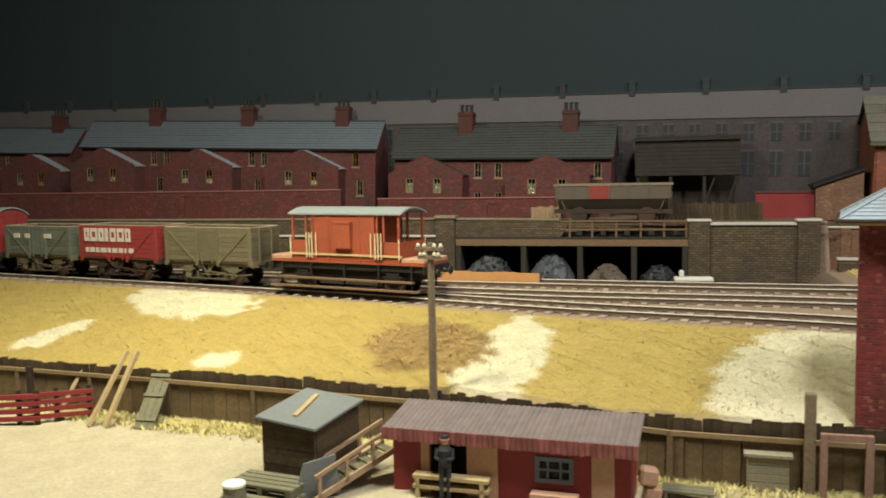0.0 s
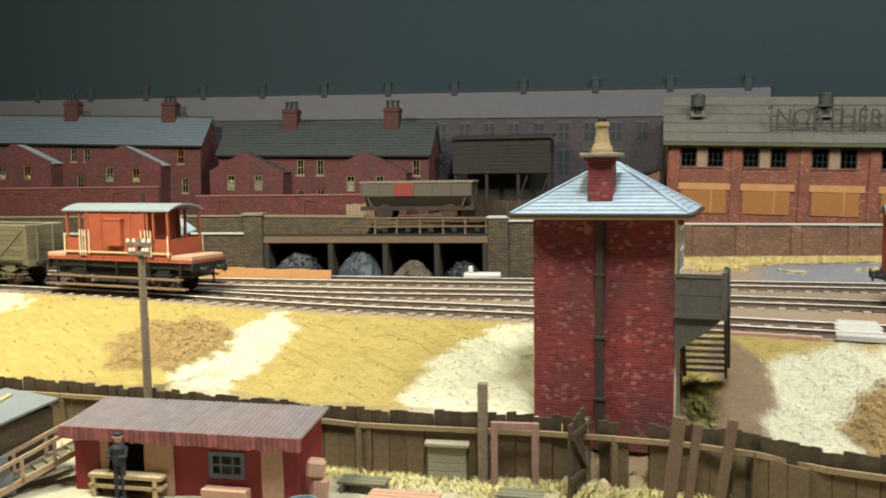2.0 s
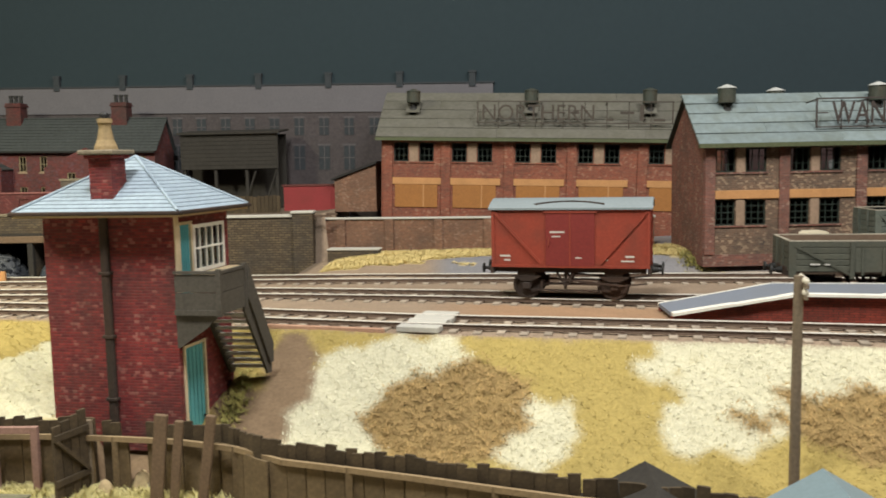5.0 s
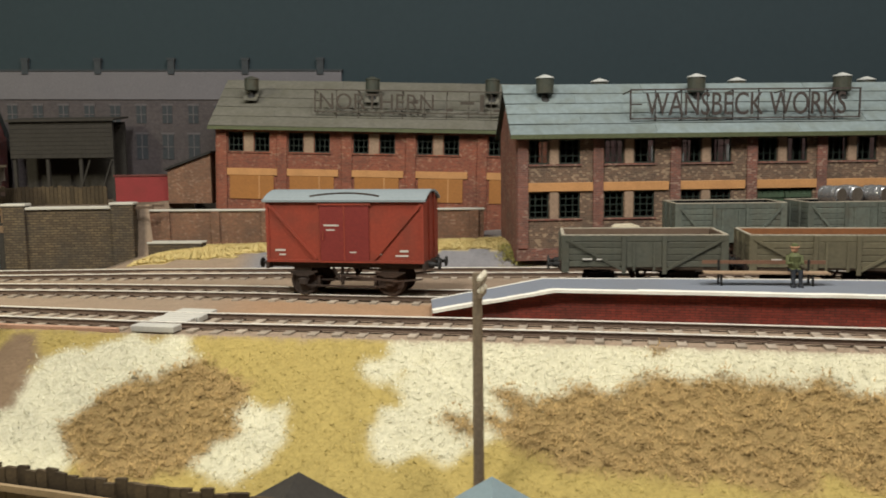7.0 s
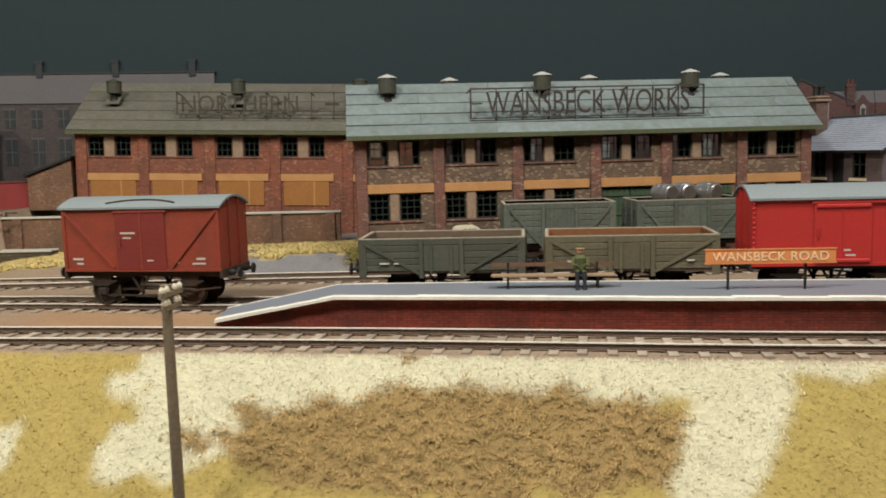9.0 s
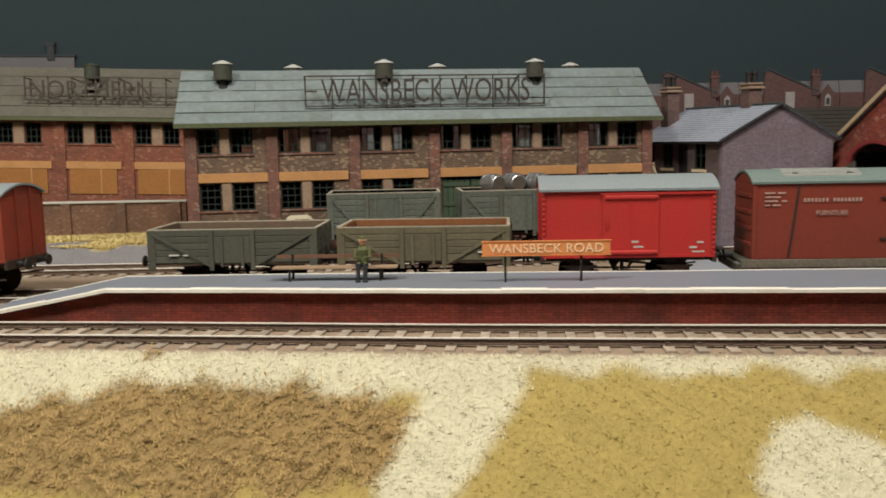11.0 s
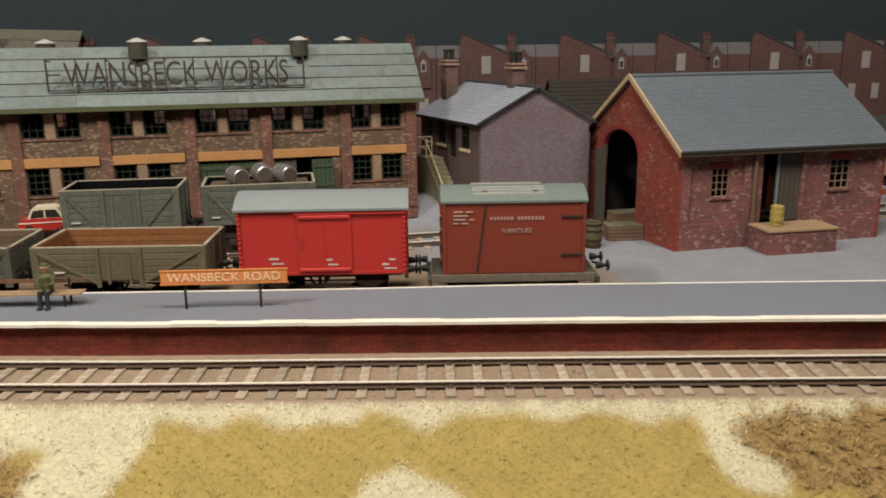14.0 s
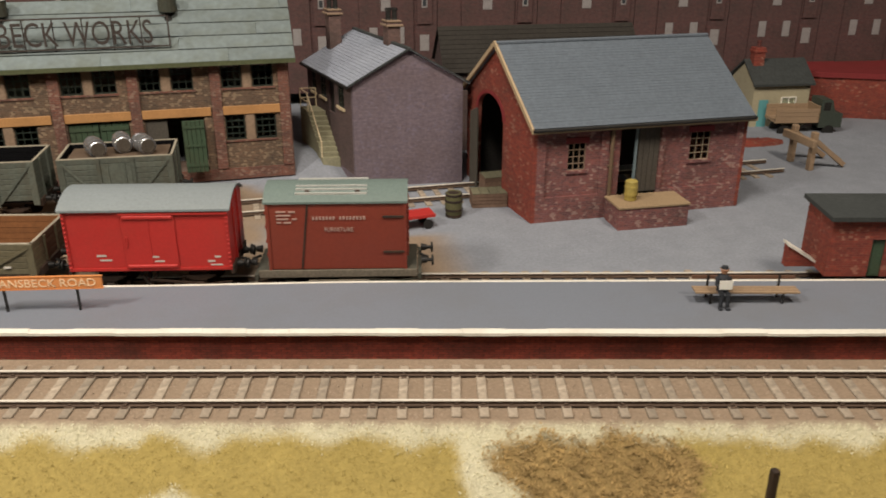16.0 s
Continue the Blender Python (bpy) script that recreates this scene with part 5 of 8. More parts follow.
# ---- goods shed ----
def goods_shed():
    r = thing("goods_shed", "red brick goods shed with slate roof and arched entrance", "goods shed", 1.003, 0.781, -0.003, 1.5)
    SHEAR[r] = -0.13
    L, D, ev, rg = 124.0, 90.0, 53.0, 86.0
    holes_in = ((20, 30, 25, 40), (91, 103, 26, 42), (49, 73, 0, 48))
    bm = pierced(2, L - 2, -3, ev, 0.0, 1.2, ((7, 38, 11, 46), (75, 118, 11, 46), (49, 73, 0, 48)))
    pierced(2, L - 2, -3, ev, 1.2, 3.5, holes_in, bm)
    part("front_wall", bm, M["brick_shed"], r)
    part("back_wall", boxes((2, L - 2, D - 3, D, -3, ev)), M["brick_shed"], r)
    arch = [(73, -3), (73, 44)] + [(55.5 + 17.5 * math.cos(a), 44 + 12 * math.sin(a)) for a in np.linspace(0.15, math.pi - 0.15, 13)] + [(38, 44), (38, -3)]
    for u, pts in ((0, [(0, -3), (0, ev), (45, rg - 1), (D, ev), (D, -3)] + arch), (L - 2, [(0, -3), (0, ev), (45, rg - 1), (D, ev), (D, -3)])):
        part("gable_wall", prism(bmesh.new(), pts, u, u + 2, "x"), M["brick_gable"], r)
    rim = [(55.5 + 17.5 * math.cos(a), 44 + 12 * math.sin(a)) for a in np.linspace(0.0, math.pi, 15)]
    for p, q in zip(rim, rim[1:]):
        def out(s, k):
            return (55.5 + (s[0] - 55.5) * k, 44 + (s[1] - 44) * k)
        part("voussoir", prism(bmesh.new(), [p, q, out(q, 1.16), out(p, 1.16)], -0.5, 0.3, "x"), M["hut_red"], r)
    part("arch_door", boxes(*[(-4.5, -3.6, 64 + i * 2.6, 66.4 + i * 2.6, -2.6, 46 - i * 1.2) for i in range(4)]), M["stair_grey"], r, "open boarded leaf of the arched entrance")
    # dark sheets behind the openings paint the shade inside the shed
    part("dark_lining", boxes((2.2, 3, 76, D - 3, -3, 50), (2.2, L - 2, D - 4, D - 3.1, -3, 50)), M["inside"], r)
    for a, b, c, d in holes_in[:2]:
        window(r, a, b, c, d, 1.6, M["mullion"], 3, 4, None, 0.3, 0.35)
        part("window_head", boxes((a - 1.5, b + 1.5, 0.7, 1.25, d, d + 3.2), bevel=0.1), M["hut_red"], r)
        part("sill", boxes((a - 1.2, b + 1.2, 0.3, 1.3, c - 1.5, c)), M["brick_shed"], r)
    part("door", boxes(*[(60.5 + i * 3.1, 63.4 + i * 3.1, 1.4, 2.4, 10, 47.5) for i in range(4)], bevel=0.12), M["stair_grey"], r, "sliding door leaf standing half open")
    part("door_post", boxes((58.4, 59.3, 0.6, 2, 10, 47.5)), M["slate_blue"], r)
    part("door_lintel", boxes((47, 75, -0.6, 1.3, 48, 50.5)), M["stair_grey"], r)
    pipe = rod(bmesh.new(), (43.5, -1.4, -2), (43.5, -1.4, 50), 1.0, n=8)
    for z in (8, 26, 44):
        box(pipe, 42.2, 44.8, -1.6, 0, z, z + 1.2)
    part("drainpipe", pipe, M["beam_brown"], r)
    t = courses(bmesh.new(), -3, L + 1, -4, ev - 2.6, 45, rg, 30, 0.17, 0.04)
    part("roof_slope", t, M["slate"], r)
    t = courses(bmesh.new(), -3, L + 1, -4, ev - 2.6, 45, rg, 30, 0.17, 0.04)
    t.transform(Matrix(((1, 0, 0, 0), (0, -1, 0, 90), (0, 0, 1, 0), (0, 0, 0, 1))))
    part("roof_slope", t, M["slate"], r)
    part("ridge_tiles", boxes((-3, L + 1, 43.8, 46.2, rg - 0.4, rg + 1.3), bevel=0.4), M["slate"], r)
    part("bargeboard", prism(bmesh.new(), [(-5, ev - 5.0), (-5, ev - 2.3), (45, rg + 1.6), (95, ev - 2.3), (95, ev - 5.0), (45, rg - 1.3)], -3.6, -2.4, "x"), M["barge_tan"], r, "tan painted bargeboard")
    part("gutter", boxes((-3, L + 1, -6, -4, ev - 4.2, ev - 2.6), bevel=0.4), M["iron"], r)
    part("fascia", boxes((-2.4, L + 2.4, -4.0, -2.6, ev - 5.6, ev - 3.4)), M["barge_tan"], r)
    return r


goods_shed()


def dock():
    r = thing("loading_dock", "small red brick loading dock with dusty top", "loading dock", 1.0437, 0.7616, -0.003)
    part("brick_base", boxes((1.5, 41, 0, 19.4, -3, 8.8)), M["brick_shed"], r)
    part("dock_top", boxes((0.9, 41.6, -0.6, 19.4, 8.8, 10.2), bevel=0.3), M["dock_top"], r)


dock()


# ---- terraces ----
def terrace(label, x, y, rz, ry, u0, u1, z0, eave, ridge, depth, outs, hw, o_peak, o_eave, o_depth, rows, chim, chim_top, roof, base):
    r = thing("terrace_row", label, "terraced houses", x, y, base / 1000, rz, ry, group="brick terraces")
    holes = []
    for c, (a, b) in rows:
        holes.append((c - 3.2, c + 3.2, a, b))
    part("rear_wall", pierced(u0, u1, z0, eave, 0, 2, holes), M["brick_terrace"], r)
    for c, (a, b) in rows:
        w = window(r, c - 3.2, c + 3.2, a, b, 0.6, M["terrace_frame"] if (int(c) % 3) else M["terrace_brown"], 2, 2)
        part("sill", boxes((c - 4, c + 4, -0.6, 0, a - 1.2, a)), M["mullion"], w)
    for u in (u0, u1 - 2):
        part("gable_wall", prism(bmesh.new(), [(2, z0), (2, eave), (depth * 0.62, ridge - 0.6), (depth, eave), (depth, z0)], u, u + 2, "x"), M["brick_terrace"], r)
    part("front_wall", boxes((u0, u1, depth, depth + 2, z0, eave)), M["brick_terrace"], r)
    rf = part("roof_slope", courses(bmesh.new(), u0 - 2, u1 + 2, -2.2, eave - 1.6, depth * 0.62, ridge, 11, 0.45, 0.05), M[roof], r)
    t = courses(bmesh.new(), u0 - 2, u1 + 2, 0, 0, depth * 0.5, ridge - eave, 4, 0.3)
    t.transform(Matrix(((1, 0, 0, 0), (0, -1, 0, depth * 1.12), (0, 0, 1, eave), (0, 0, 0, 1))))
    part("roof_slope", t, M[roof], r)
    part("ridge_tiles", boxes((u0 - 2, u1 + 2, depth * 0.62 - 1.1, depth * 0.62 + 1.1, ridge - 0.3, ridge + 1.0), bevel=0.3), M["slate_dark"], r)
    part("gutter", boxes((u0 - 1, u1 + 1, -4, -2.2, eave - 2.8, eave - 1.4)), M["iron"], r)
    turn = Matrix(((0, 1, 0, 0), (1, 0, 0, 0), (0, 0, 1, 0), (0, 0, 0, 1)))
    for p in outs:
        wn = [(p - 16, p - 9, o_eave - 16, o_eave - 3), (p + 9, p + 16, o_eave - 16, o_eave - 3), (p - 14, p - 8, z0 + 2, z0 + 14)]
        wn = [h for h in wn if h[0] > u0 and h[1] < u1]
        a, b = max(u0, p - hw), min(u1, p + hw)
        bm = pierced(a, b, z0, o_eave, -o_depth, -o_depth + 2, wn)
        prism(bm, [(a, o_eave), (a, o_eave + 0.6), (p, o_peak + 0.5), (b, o_eave + 0.6), (b, o_eave)], -o_depth, -o_depth + 2, "y")
        o = part("outrigger", bm, M["brick_terrace"], r)
        for u in (a, b - 2):
            part("side_wall", boxes((u, u + 2, -o_depth + 2, 0, z0, o_eave)), M["brick_terrace"], o)
        for h in wn:
            w = window(o, *h, -o_depth + 0.5, M["terrace_frame"] if h[0] < p or roof != "slate" else M["terrace_brown"], 2, 2)
            if h[2] > o_eave - 17:
                part("blind", boxes((h[0] + 0.8, h[1] - 0.8, -o_depth + 1.6, -o_depth + 1.8, h[2] + 0.6, h[2] + (8.5 if roof != "slate" else 4.5))), M["blind"], w)
        for sgn, e in ((1, b), (-1, a)):
            t = courses(bmesh.new(), -o_depth + 1.4, 3, 0, 0, abs(e - p) + 1, o_peak - o_eave + 0.8, 6, 0.4)
            t.transform(turn)
            t.transform(Matrix(((-sgn, 0, 0, e + 1 * sgn), (0, 1, 0, 0), (0, 0, 1, o_eave - 1), (0, 0, 0, 1))))
            part("outrigger_roof", t, M["slate_ext" if roof == "slate" else "slate_dark"], o)
    for c in chim:
        chimney(r, c - 6.5, c + 6.5, depth * 0.62 - 5, depth * 0.62 + 5, ridge - 8, chim_top, M["brick_stack"], 3, 6.5, pot="iron")
    return r


terrace("red brick terrace backs with dark slate roof", 0.045, 1.06, -4, 1.0, -6, 183, 31, 84.5, 110, 34, (26, 133), 35, 85, 69, 16,
        ((70, (66, 79)), (88, (66, 79)), (172, (66, 79)), (70, (42, 54)), (88, (42, 54)), (172, (42, 54))), (54, 146), 123, "slate_dark", 31)
terrace("red brick terrace backs with blue-grey slate roof", -0.25, 1.075, 0, 1.8, -42, 265, 31, 101.7, 126.5, 36, (-8, 95, 200), 36, 99, 83, 18,
        ((38, (84, 97)), (52, (84, 97)), (142, (84, 97)), (155, (84, 97)), (246, (84, 97)), (44, (58, 72)), (148, (58, 72)), (250, (58, 72))), (29, 129, 226), 140, "slate", 31)
terrace("red brick terrace backs with dark slates", -0.52, 1.10, 0, 1.8, -40, 195, 31, 104, 129, 36, (60, 160), 36, 101, 85, 18,
        ((104, (86, 99)), (118, (86, 99)), (14, (86, 99))), (75, 166), 143, "slate", 31)


def yard_wall(label, x, y, rz, length, z0, z1, doors, base):
    r = thing("yard_wall", label, "wall", x, y, base, rz, group="back yard walls")
    part("wall", pierced(0, length, z0, z1, 0, 3, [(d, d + 9, z0, z1 - 4) for d in doors]), M["brick_yardwall"], r)
    part("coping", boxes((-0.5, length + 0.5, -0.8, 3.8, z1, z1 + 1.3), bevel=0.3), M["coping_red"], r)
    for d in doors:
        part("door", boxes(*[(d + 0.2 + i * 2.2, d + 2.2 + i * 2.2, 0.8, 1.8, z0, z1 - 4.2) for i in range(4)]), M["pot_red"], r)


yard_wall("red brick back yard wall with coping", 0.036, 1.022, -3, 150, 30, 48, (20, 95), 0.030)
yard_wall("tall red brick yard wall with plank doors", -0.36, 1.030, -1.0, 362, 30, 56, (20, 100, 118, 210, 228, 320), 0.030)


# ---- low-relief backdrop ----
def warehouse():
    r = thing("warehouse", "grey printed warehouse with many windows on the backdrop", "warehouse", 0.303, 1.090, 0.02, -5, 1.0)
    part("wall", boxes((-1200, 196, 1, 3.6, 18, 112)), M["print_grey"], r)
    part("roof", prism(bmesh.new(), [(0, 111), (1.5, 133.5), (3.6, 133.5), (3.6, 111)], -1200, 197, "x"), M["print_roof"], r)
    part("ridge", boxes((-1200, 198, 0.8, 3.9, 133.5, 135)), M["print_dark"], r)
    for k in range(22):
        u = 180 - 60.5 * k
        part("chimney", boxes((u - 2.6, u + 2.6, 0.5, 3.9, 131, 143.5), (u - 3.2, u + 3.2, 0.2, 3.9, 142, 144)), M["print_dark"], r)
    for k in range(34):
        u = 184 - 21.5 * k
        for z0, z1, h in ((92, 106, 4.0), (63, 83, 4.6)):
            if (k * 7 + int(z0)) % 11 == 3:
                continue
            w = part("window", boxes((u - h, u + h, 0.6, 1.02, z0, z1)), M["print_dark"], r)
            part("lintel", boxes((u - h - 1, u + h + 1, 0.4, 1.0, z1, z1 + 1.6)), M["print_trim"], w)
            part("glazing_bar", boxes((u - 0.4, u + 0.4, 0.3, 0.62, z0, z1), (u - h, u + h, 0.3, 0.62, (z0 + z1) / 2 - 0.4, (z0 + z1) / 2 + 0.4)), M["print_trim"], w)
    return r


warehouse()


def printed_house():
    r = thing("gabled_house", "red brick gabled house printed on the backdrop", "house", 0.9749, 1.0143, 0.02, -5, group="backdrop houses")
    part("wall", boxes((25, 101, 2, 5, 20, 92)), M["print_brick"], r)
    part("roof", prism(bmesh.new(), [(2, 91), (5, 101), (5.4, 101), (5.4, 91)], 25, 101, "x"), M["print_roof"], r)
    part("gable", prism(bmesh.new(), [(43, 20), (43, 107.5), (45.5, 109.5), (83, 92.5), (83, 20)], 0, 2, "y"), M["print_brick"], r)
    part("verge", prism(bmesh.new(), [(42.2, 106.4), (42.2, 108.4), (45.5, 111), (84, 93.6), (84, 92.2), (45.5, 109.4)], -0.6, 0, "y"), M["print_dark"], r)
    for a, b, c, d in ((59, 66, 80, 93), (50, 56, 56, 68), (70, 76, 56, 68), (88, 95, 50, 62)):
        y = 0 if a < 80 else 2
        w = part("window", boxes((a, b, y - 0.3, y, c, d)), M["print_white"], r)
        part("pane", boxes((a + 0.8, b - 0.8, y - 0.5, y - 0.3, c + 0.8, (c + d) / 2 - 0.3), (a + 0.8, b - 0.8, y - 0.5, y - 0.3, (c + d) / 2 + 0.3, d - 0.8)), M["print_white"], w)
    d = part("dormer", prism(bmesh.new(), [(86, 70), (86, 91), (91.5, 98), (97, 91), (97, 70)], 0.5, 2, "y"), M["print_brick"], r)
    part("dormer_window", prism(bmesh.new(), [(89.4, 82), (89.4, 89), (91.5, 91.4), (93.6, 89), (93.6, 82)], 0.2, 0.5, "y"), M["print_white"], d)
    part("dormer_pane", boxes((90.2, 92.8, 0.0, 0.2, 83, 88)), M["print_dark"], d)
    c = part("chimney", boxes((79, 85, -0.5, 3, 90, 106), (78.4, 85.6, -0.9, 3, 104, 106)), M["print_brick"], r)
    for u in (80.6, 83.6):
        part("chimney_pot", lathe(bmesh.new(), [(1.1, 0), (0.9, 3.5)], 8, (u, 1.2, 106)), M["pot_red"], c)
    return r


ph = printed_house()
d5 = Vector((math.cos(radians(-5)), math.sin(radians(-5)), 0))
for k in (-5, -4, -3, -2, -1, 1, 2, 3, 4, 5):
    p = Vector((0.9749, 1.0143, 0.02)) + d5 * 0.0765 * k
    copy_thing(ph, pose(p.x, p.y, p.z, 0, 0, -5))


# ---- rolling stock ----
def wheelset(parent, x):
    bm = rod(bmesh.new(), (x, -12, 6.2), (x, 12, 6.2), 0.9, n=8)
    w = part("wheelset", bm, M["iron_rust"], parent)
    for s in (-1, 1):
        y = 9.5 * s
        tyre = bmesh.new()
        prof = [(6.9, -0.9), (6.9, -0.45), (6.2, -0.3), (6.15, 1.0), (5.2, 1.0), (5.1, 0.5), (1.4, 0.7), (1.2, 1.2)]
        lathe(tyre, prof, 22)
        tyre.transform(Matrix(((1, 0, 0, x), (0, 0, s, y), (0, 1, 0, 6.3), (0, 0, 0, 1))))
        part("wheel", tyre, M["iron_rust"], w)


def chassis(r, L, wb, mat="iron_rust", sole=(13.0, 16.2), lever=True):
    """Solebars, headstocks, buffers, axleguards, springs, wheels and brake gear."""
    h = L / 2
    for s in (-1, 1):
        part("solebar", boxes((-h + 1.5, h - 1.5, 11.2 * s - 0.9, 11.2 * s + 0.9, *sole), bevel=0.15), M[mat], r)
        part("headstock", boxes((h * s - 0.8, h * s + 0.8, -14.5, 14.5, sole[0] - 0.6, sole[1]), bevel=0.2), M[mat], r)
        part("coupling_hook", rod(bmesh.new(), (h * s, 0, 14), ((h + 4) * s, 0, 12.5), 0.6, n=6), M["iron"], r)
        for y in (-7.2, 7.2):
            bm = bmesh.new()
            lathe(bm, [(1.7, 0), (1.3, 2.6), (0.8, 2.8), (0.8, 4.4), (2.4, 4.6), (2.3, 5.3), (1.2, 5.6)], 12)
            bm.transform(Matrix(((0, 0, s, (h + 0.6) * s), (0, 1, 0, y), (1, 0, 0, 14.2), (0, 0, 0, 1))))
            part("buffer", bm, M["iron"], r)
    for x in (-wb / 2, wb / 2):
        wheelset(r, x)
        for s in (-1, 1):
            y = 11.6 * s
            bm = prism(bmesh.new(), [(x - 4.6, 13.2), (x + 4.6, 13.2), (x + 1.7, 4.2), (x - 1.7, 4.2)], y - 0.35, y + 0.35, "y")
            g = part("axleguard", bm, M[mat], r)
            part("axlebox", boxes((x - 1.7, x + 1.7, y + 0.4 * s - 0.9, y + 0.4 * s + 1.1, 4.8, 8.0), bevel=0.3), M[mat], g)
            sp = bmesh.new()
            for i in range(4):
                box(sp, x - 7 + i * 1.3, x + 7 - i * 1.3, y + 0.3 * s - 0.7, y + 0.3 * s + 0.7, 10.6 - i * 0.62, 11.2 - i * 0.62)
            part("spring", sp, M[mat], g)
    if lever:
        for s in (-1, 1):
            bm = beam(bmesh.new(), (-2, 12.8 * s, 9.5), (wb / 2 + 4, 13.4 * s, 7.2), 0.5, 0.9)
            beam(bm, (wb / 2 + 4, 13.4 * s, 7.2), (h - 1, 13.4 * s, 8.4), 0.5, 0.7)
            part("brake_lever", bm, M[mat], r)
            bm = beam(bmesh.new(), (-2, 11 * s, 13), (-2, 11 * s, 5), 1.4, 0.6)
            beam(bm, (-wb / 2 + 6.5, 9.5 * s, 7), (wb / 2 - 6.5, 9.5 * s, 7), 0.5, 0.8)
            part("brake_gear", bm, M[mat], r)
            part("tie_bar", boxes((-wb / 2 + 1.5, wb / 2 - 1.5, 11.6 * s - 0.3, 11.6 * s + 0.3, 4.1, 4.8)), M[mat], r)
            part("v_hanger", prism(bmesh.new(), [(-6.5, 13), (-5.4, 13), (-2, 7.6), (1.4, 13), (2.5, 13), (-1.4, 6.2), (-2.6, 6.2)], 12.2 * s - 0.25, 12.2 * s + 0.25, "y"), M[mat], r)
        for x in (-wb / 2 + 7.2, wb / 2 - 7.2):
            part("brake_block", boxes((x - 0.7, x + 0.7, -11, -8, 3.5, 9), (x - 0.7, x + 0.7, 8, 11, 3.5, 9)), M[mat], r)


def arc_roof(bm, L, half, z_eave, rise, t=0.8, over=1.0):
    n = 12
    top = [(half * k, z_eave + rise * (1 - k * k)) for k in np.linspace(-1, 1, n + 1)]
    pts = [(y, z + t) for y, z in top] + [(y, z) for y, z in reversed(top)]
    return prism(bm, pts, -L / 2 - over, L / 2 + over, "x")


def van(label, x, curve, L, z0, eave, rise, paint, roof, door, braces, group="", rainstrip=False, marks=(), planked=True, patch=None, half=14.2):
    r = thing("goods_van", label, "wagon", x, float(curve(x)), 0, heading(curve, x), group=group)
    h = L / 2
    chassis(r, L, L * 0.56)
    bm = boxes((-h, h, -half, half, z0, eave), bevel=0.35)
    body = part("body", bm, M[paint], r)
    for e in (-1, 1):
        t = bmesh.new()
        n = 10
        pts = [(half * k, eave + rise * (1 - k * k)) for k in np.linspace(-1, 1, n + 1)]
        prism(t, pts, e * h - (1.2 if e > 0 else 0), e * h + (1.2 if e < 0 else 0), "x")
        part("end_panel", t, M[paint], body)
    rf = part("roof", arc_roof(bmesh.new(), L, half + 1.2, eave - 0.3, rise, 0.9, 1.3), M[roof], r, smooth=False)
    if rainstrip:
        for s in (-1, 1):
            t = bmesh.new()
            q = np.linspace(-1, 1, 13)
            pts = [(k * L * 0.22, s * (half * (0.9 - 0.22 * (1 - k * k)))) for k in q]
            for a, b in zip(pts, pts[1:]):
                za, zb = [eave - 0.3 + rise * (1 - (p[1] / (half + 1.2)) ** 2) + 1.2 for p in (a, b)]
                beam(t, (a[0], a[1], za), (b[0], b[1], zb), 0.55, 0.7)
            part("rainstrip", t, M["iron_rust"], rf)
    for s in (-1, 1):
        y = half * s
        def out(d):
            return (min(y, y + d * s), max(y, y + d * s))
        if planked:
            n = 9
            for i in range(1, n):
                z = z0 + (eave - z0) * i / n
                part("plank_joint", boxes((-h + 0.8, h - 0.8, *out(0.12), z - 0.16, z + 0.02)), M[patch or paint], body)
        d = part("door", boxes((door[0], door[1], *out(0.6), z0 + 0.8, eave - 1.2), bevel=0.15), M[patch or paint], body, "darker repainted sliding door" if patch else "")
        part("door_rail", boxes((door[0] - 1, door[1] + (22 if not patch else 1), *out(0.9), eave - 1.8, eave - 0.9)), M[paint], d)
        part("door_handle", boxes((door[0] + 1.2, door[0] + 1.8, *out(1.2), 26, 30), ((door[0] + door[1]) / 2 - .3, (door[0] + door[1]) / 2 + .3, *out(0.8), z0 + 1, eave - 2)), M[paint], d)
        for x0, z_0, x1, z_1 in braces:
            part("brace", beam(bmesh.new(), (x0, y + 0.35 * s, z_0), (x1, y + 0.35 * s, z_1), 0.7, 1.2), M[paint], body)
        for xx in (-h + 0.6, h - 0.6):
            part("corner_iron", boxes((xx - 0.7, xx + 0.7, *out(0.45), z0, eave)), M[paint], body)
        part("bottom_rail", boxes((-h, h, *out(0.5), z0, z0 + 1.2)), M[paint], body)
        if not patch and not planked:
            for z in (z0 + 1.4, eave - 3.6):
                part("door_bar", boxes((door[0] + 0.6, door[1] - 0.6, *out(1.3), z, z + 1.5), bevel=0.3), M[paint], d)
            for xx in (-h + 0.6, h - 0.6):
                for i in range(13):
                    z = z0 + 1.6 + (eave - z0 - 3) * i / 12
                    part("rivet", boxes((xx - 0.45, xx + 0.45, *out(0.95), z - 0.4, z + 0.4), bevel=0.2), M[paint], body)
        for a, b, c, w in marks:
            part("marking", boxes((a, a + w, *out(0.66 if door[0] < a < door[1] else 0.16), b, b + c)), M["letter_white"], body)
    for e in (-1, 1):
        for y in (-5, 5):
            part("end_stanchion", boxes((min(h * e, (h + 0.8) * e), max(h * e, (h + 0.8) * e), y - 0.6, y + 0.6, z0, eave + rise * 0.7)), M[paint], body)
    return r


def plank_mesh(w, h, t, mat):
    bm = boxes((-w / 2, w / 2, -t / 2, t / 2, -h / 2, h / 2), bevel=0.22)
    for v in bm.verts:
        v.co *= MM
    me = bpy.data.meshes.new("plank")
    bm.to_mesh(me)
    bm.free()
    me.materials.append(mat)
    return me


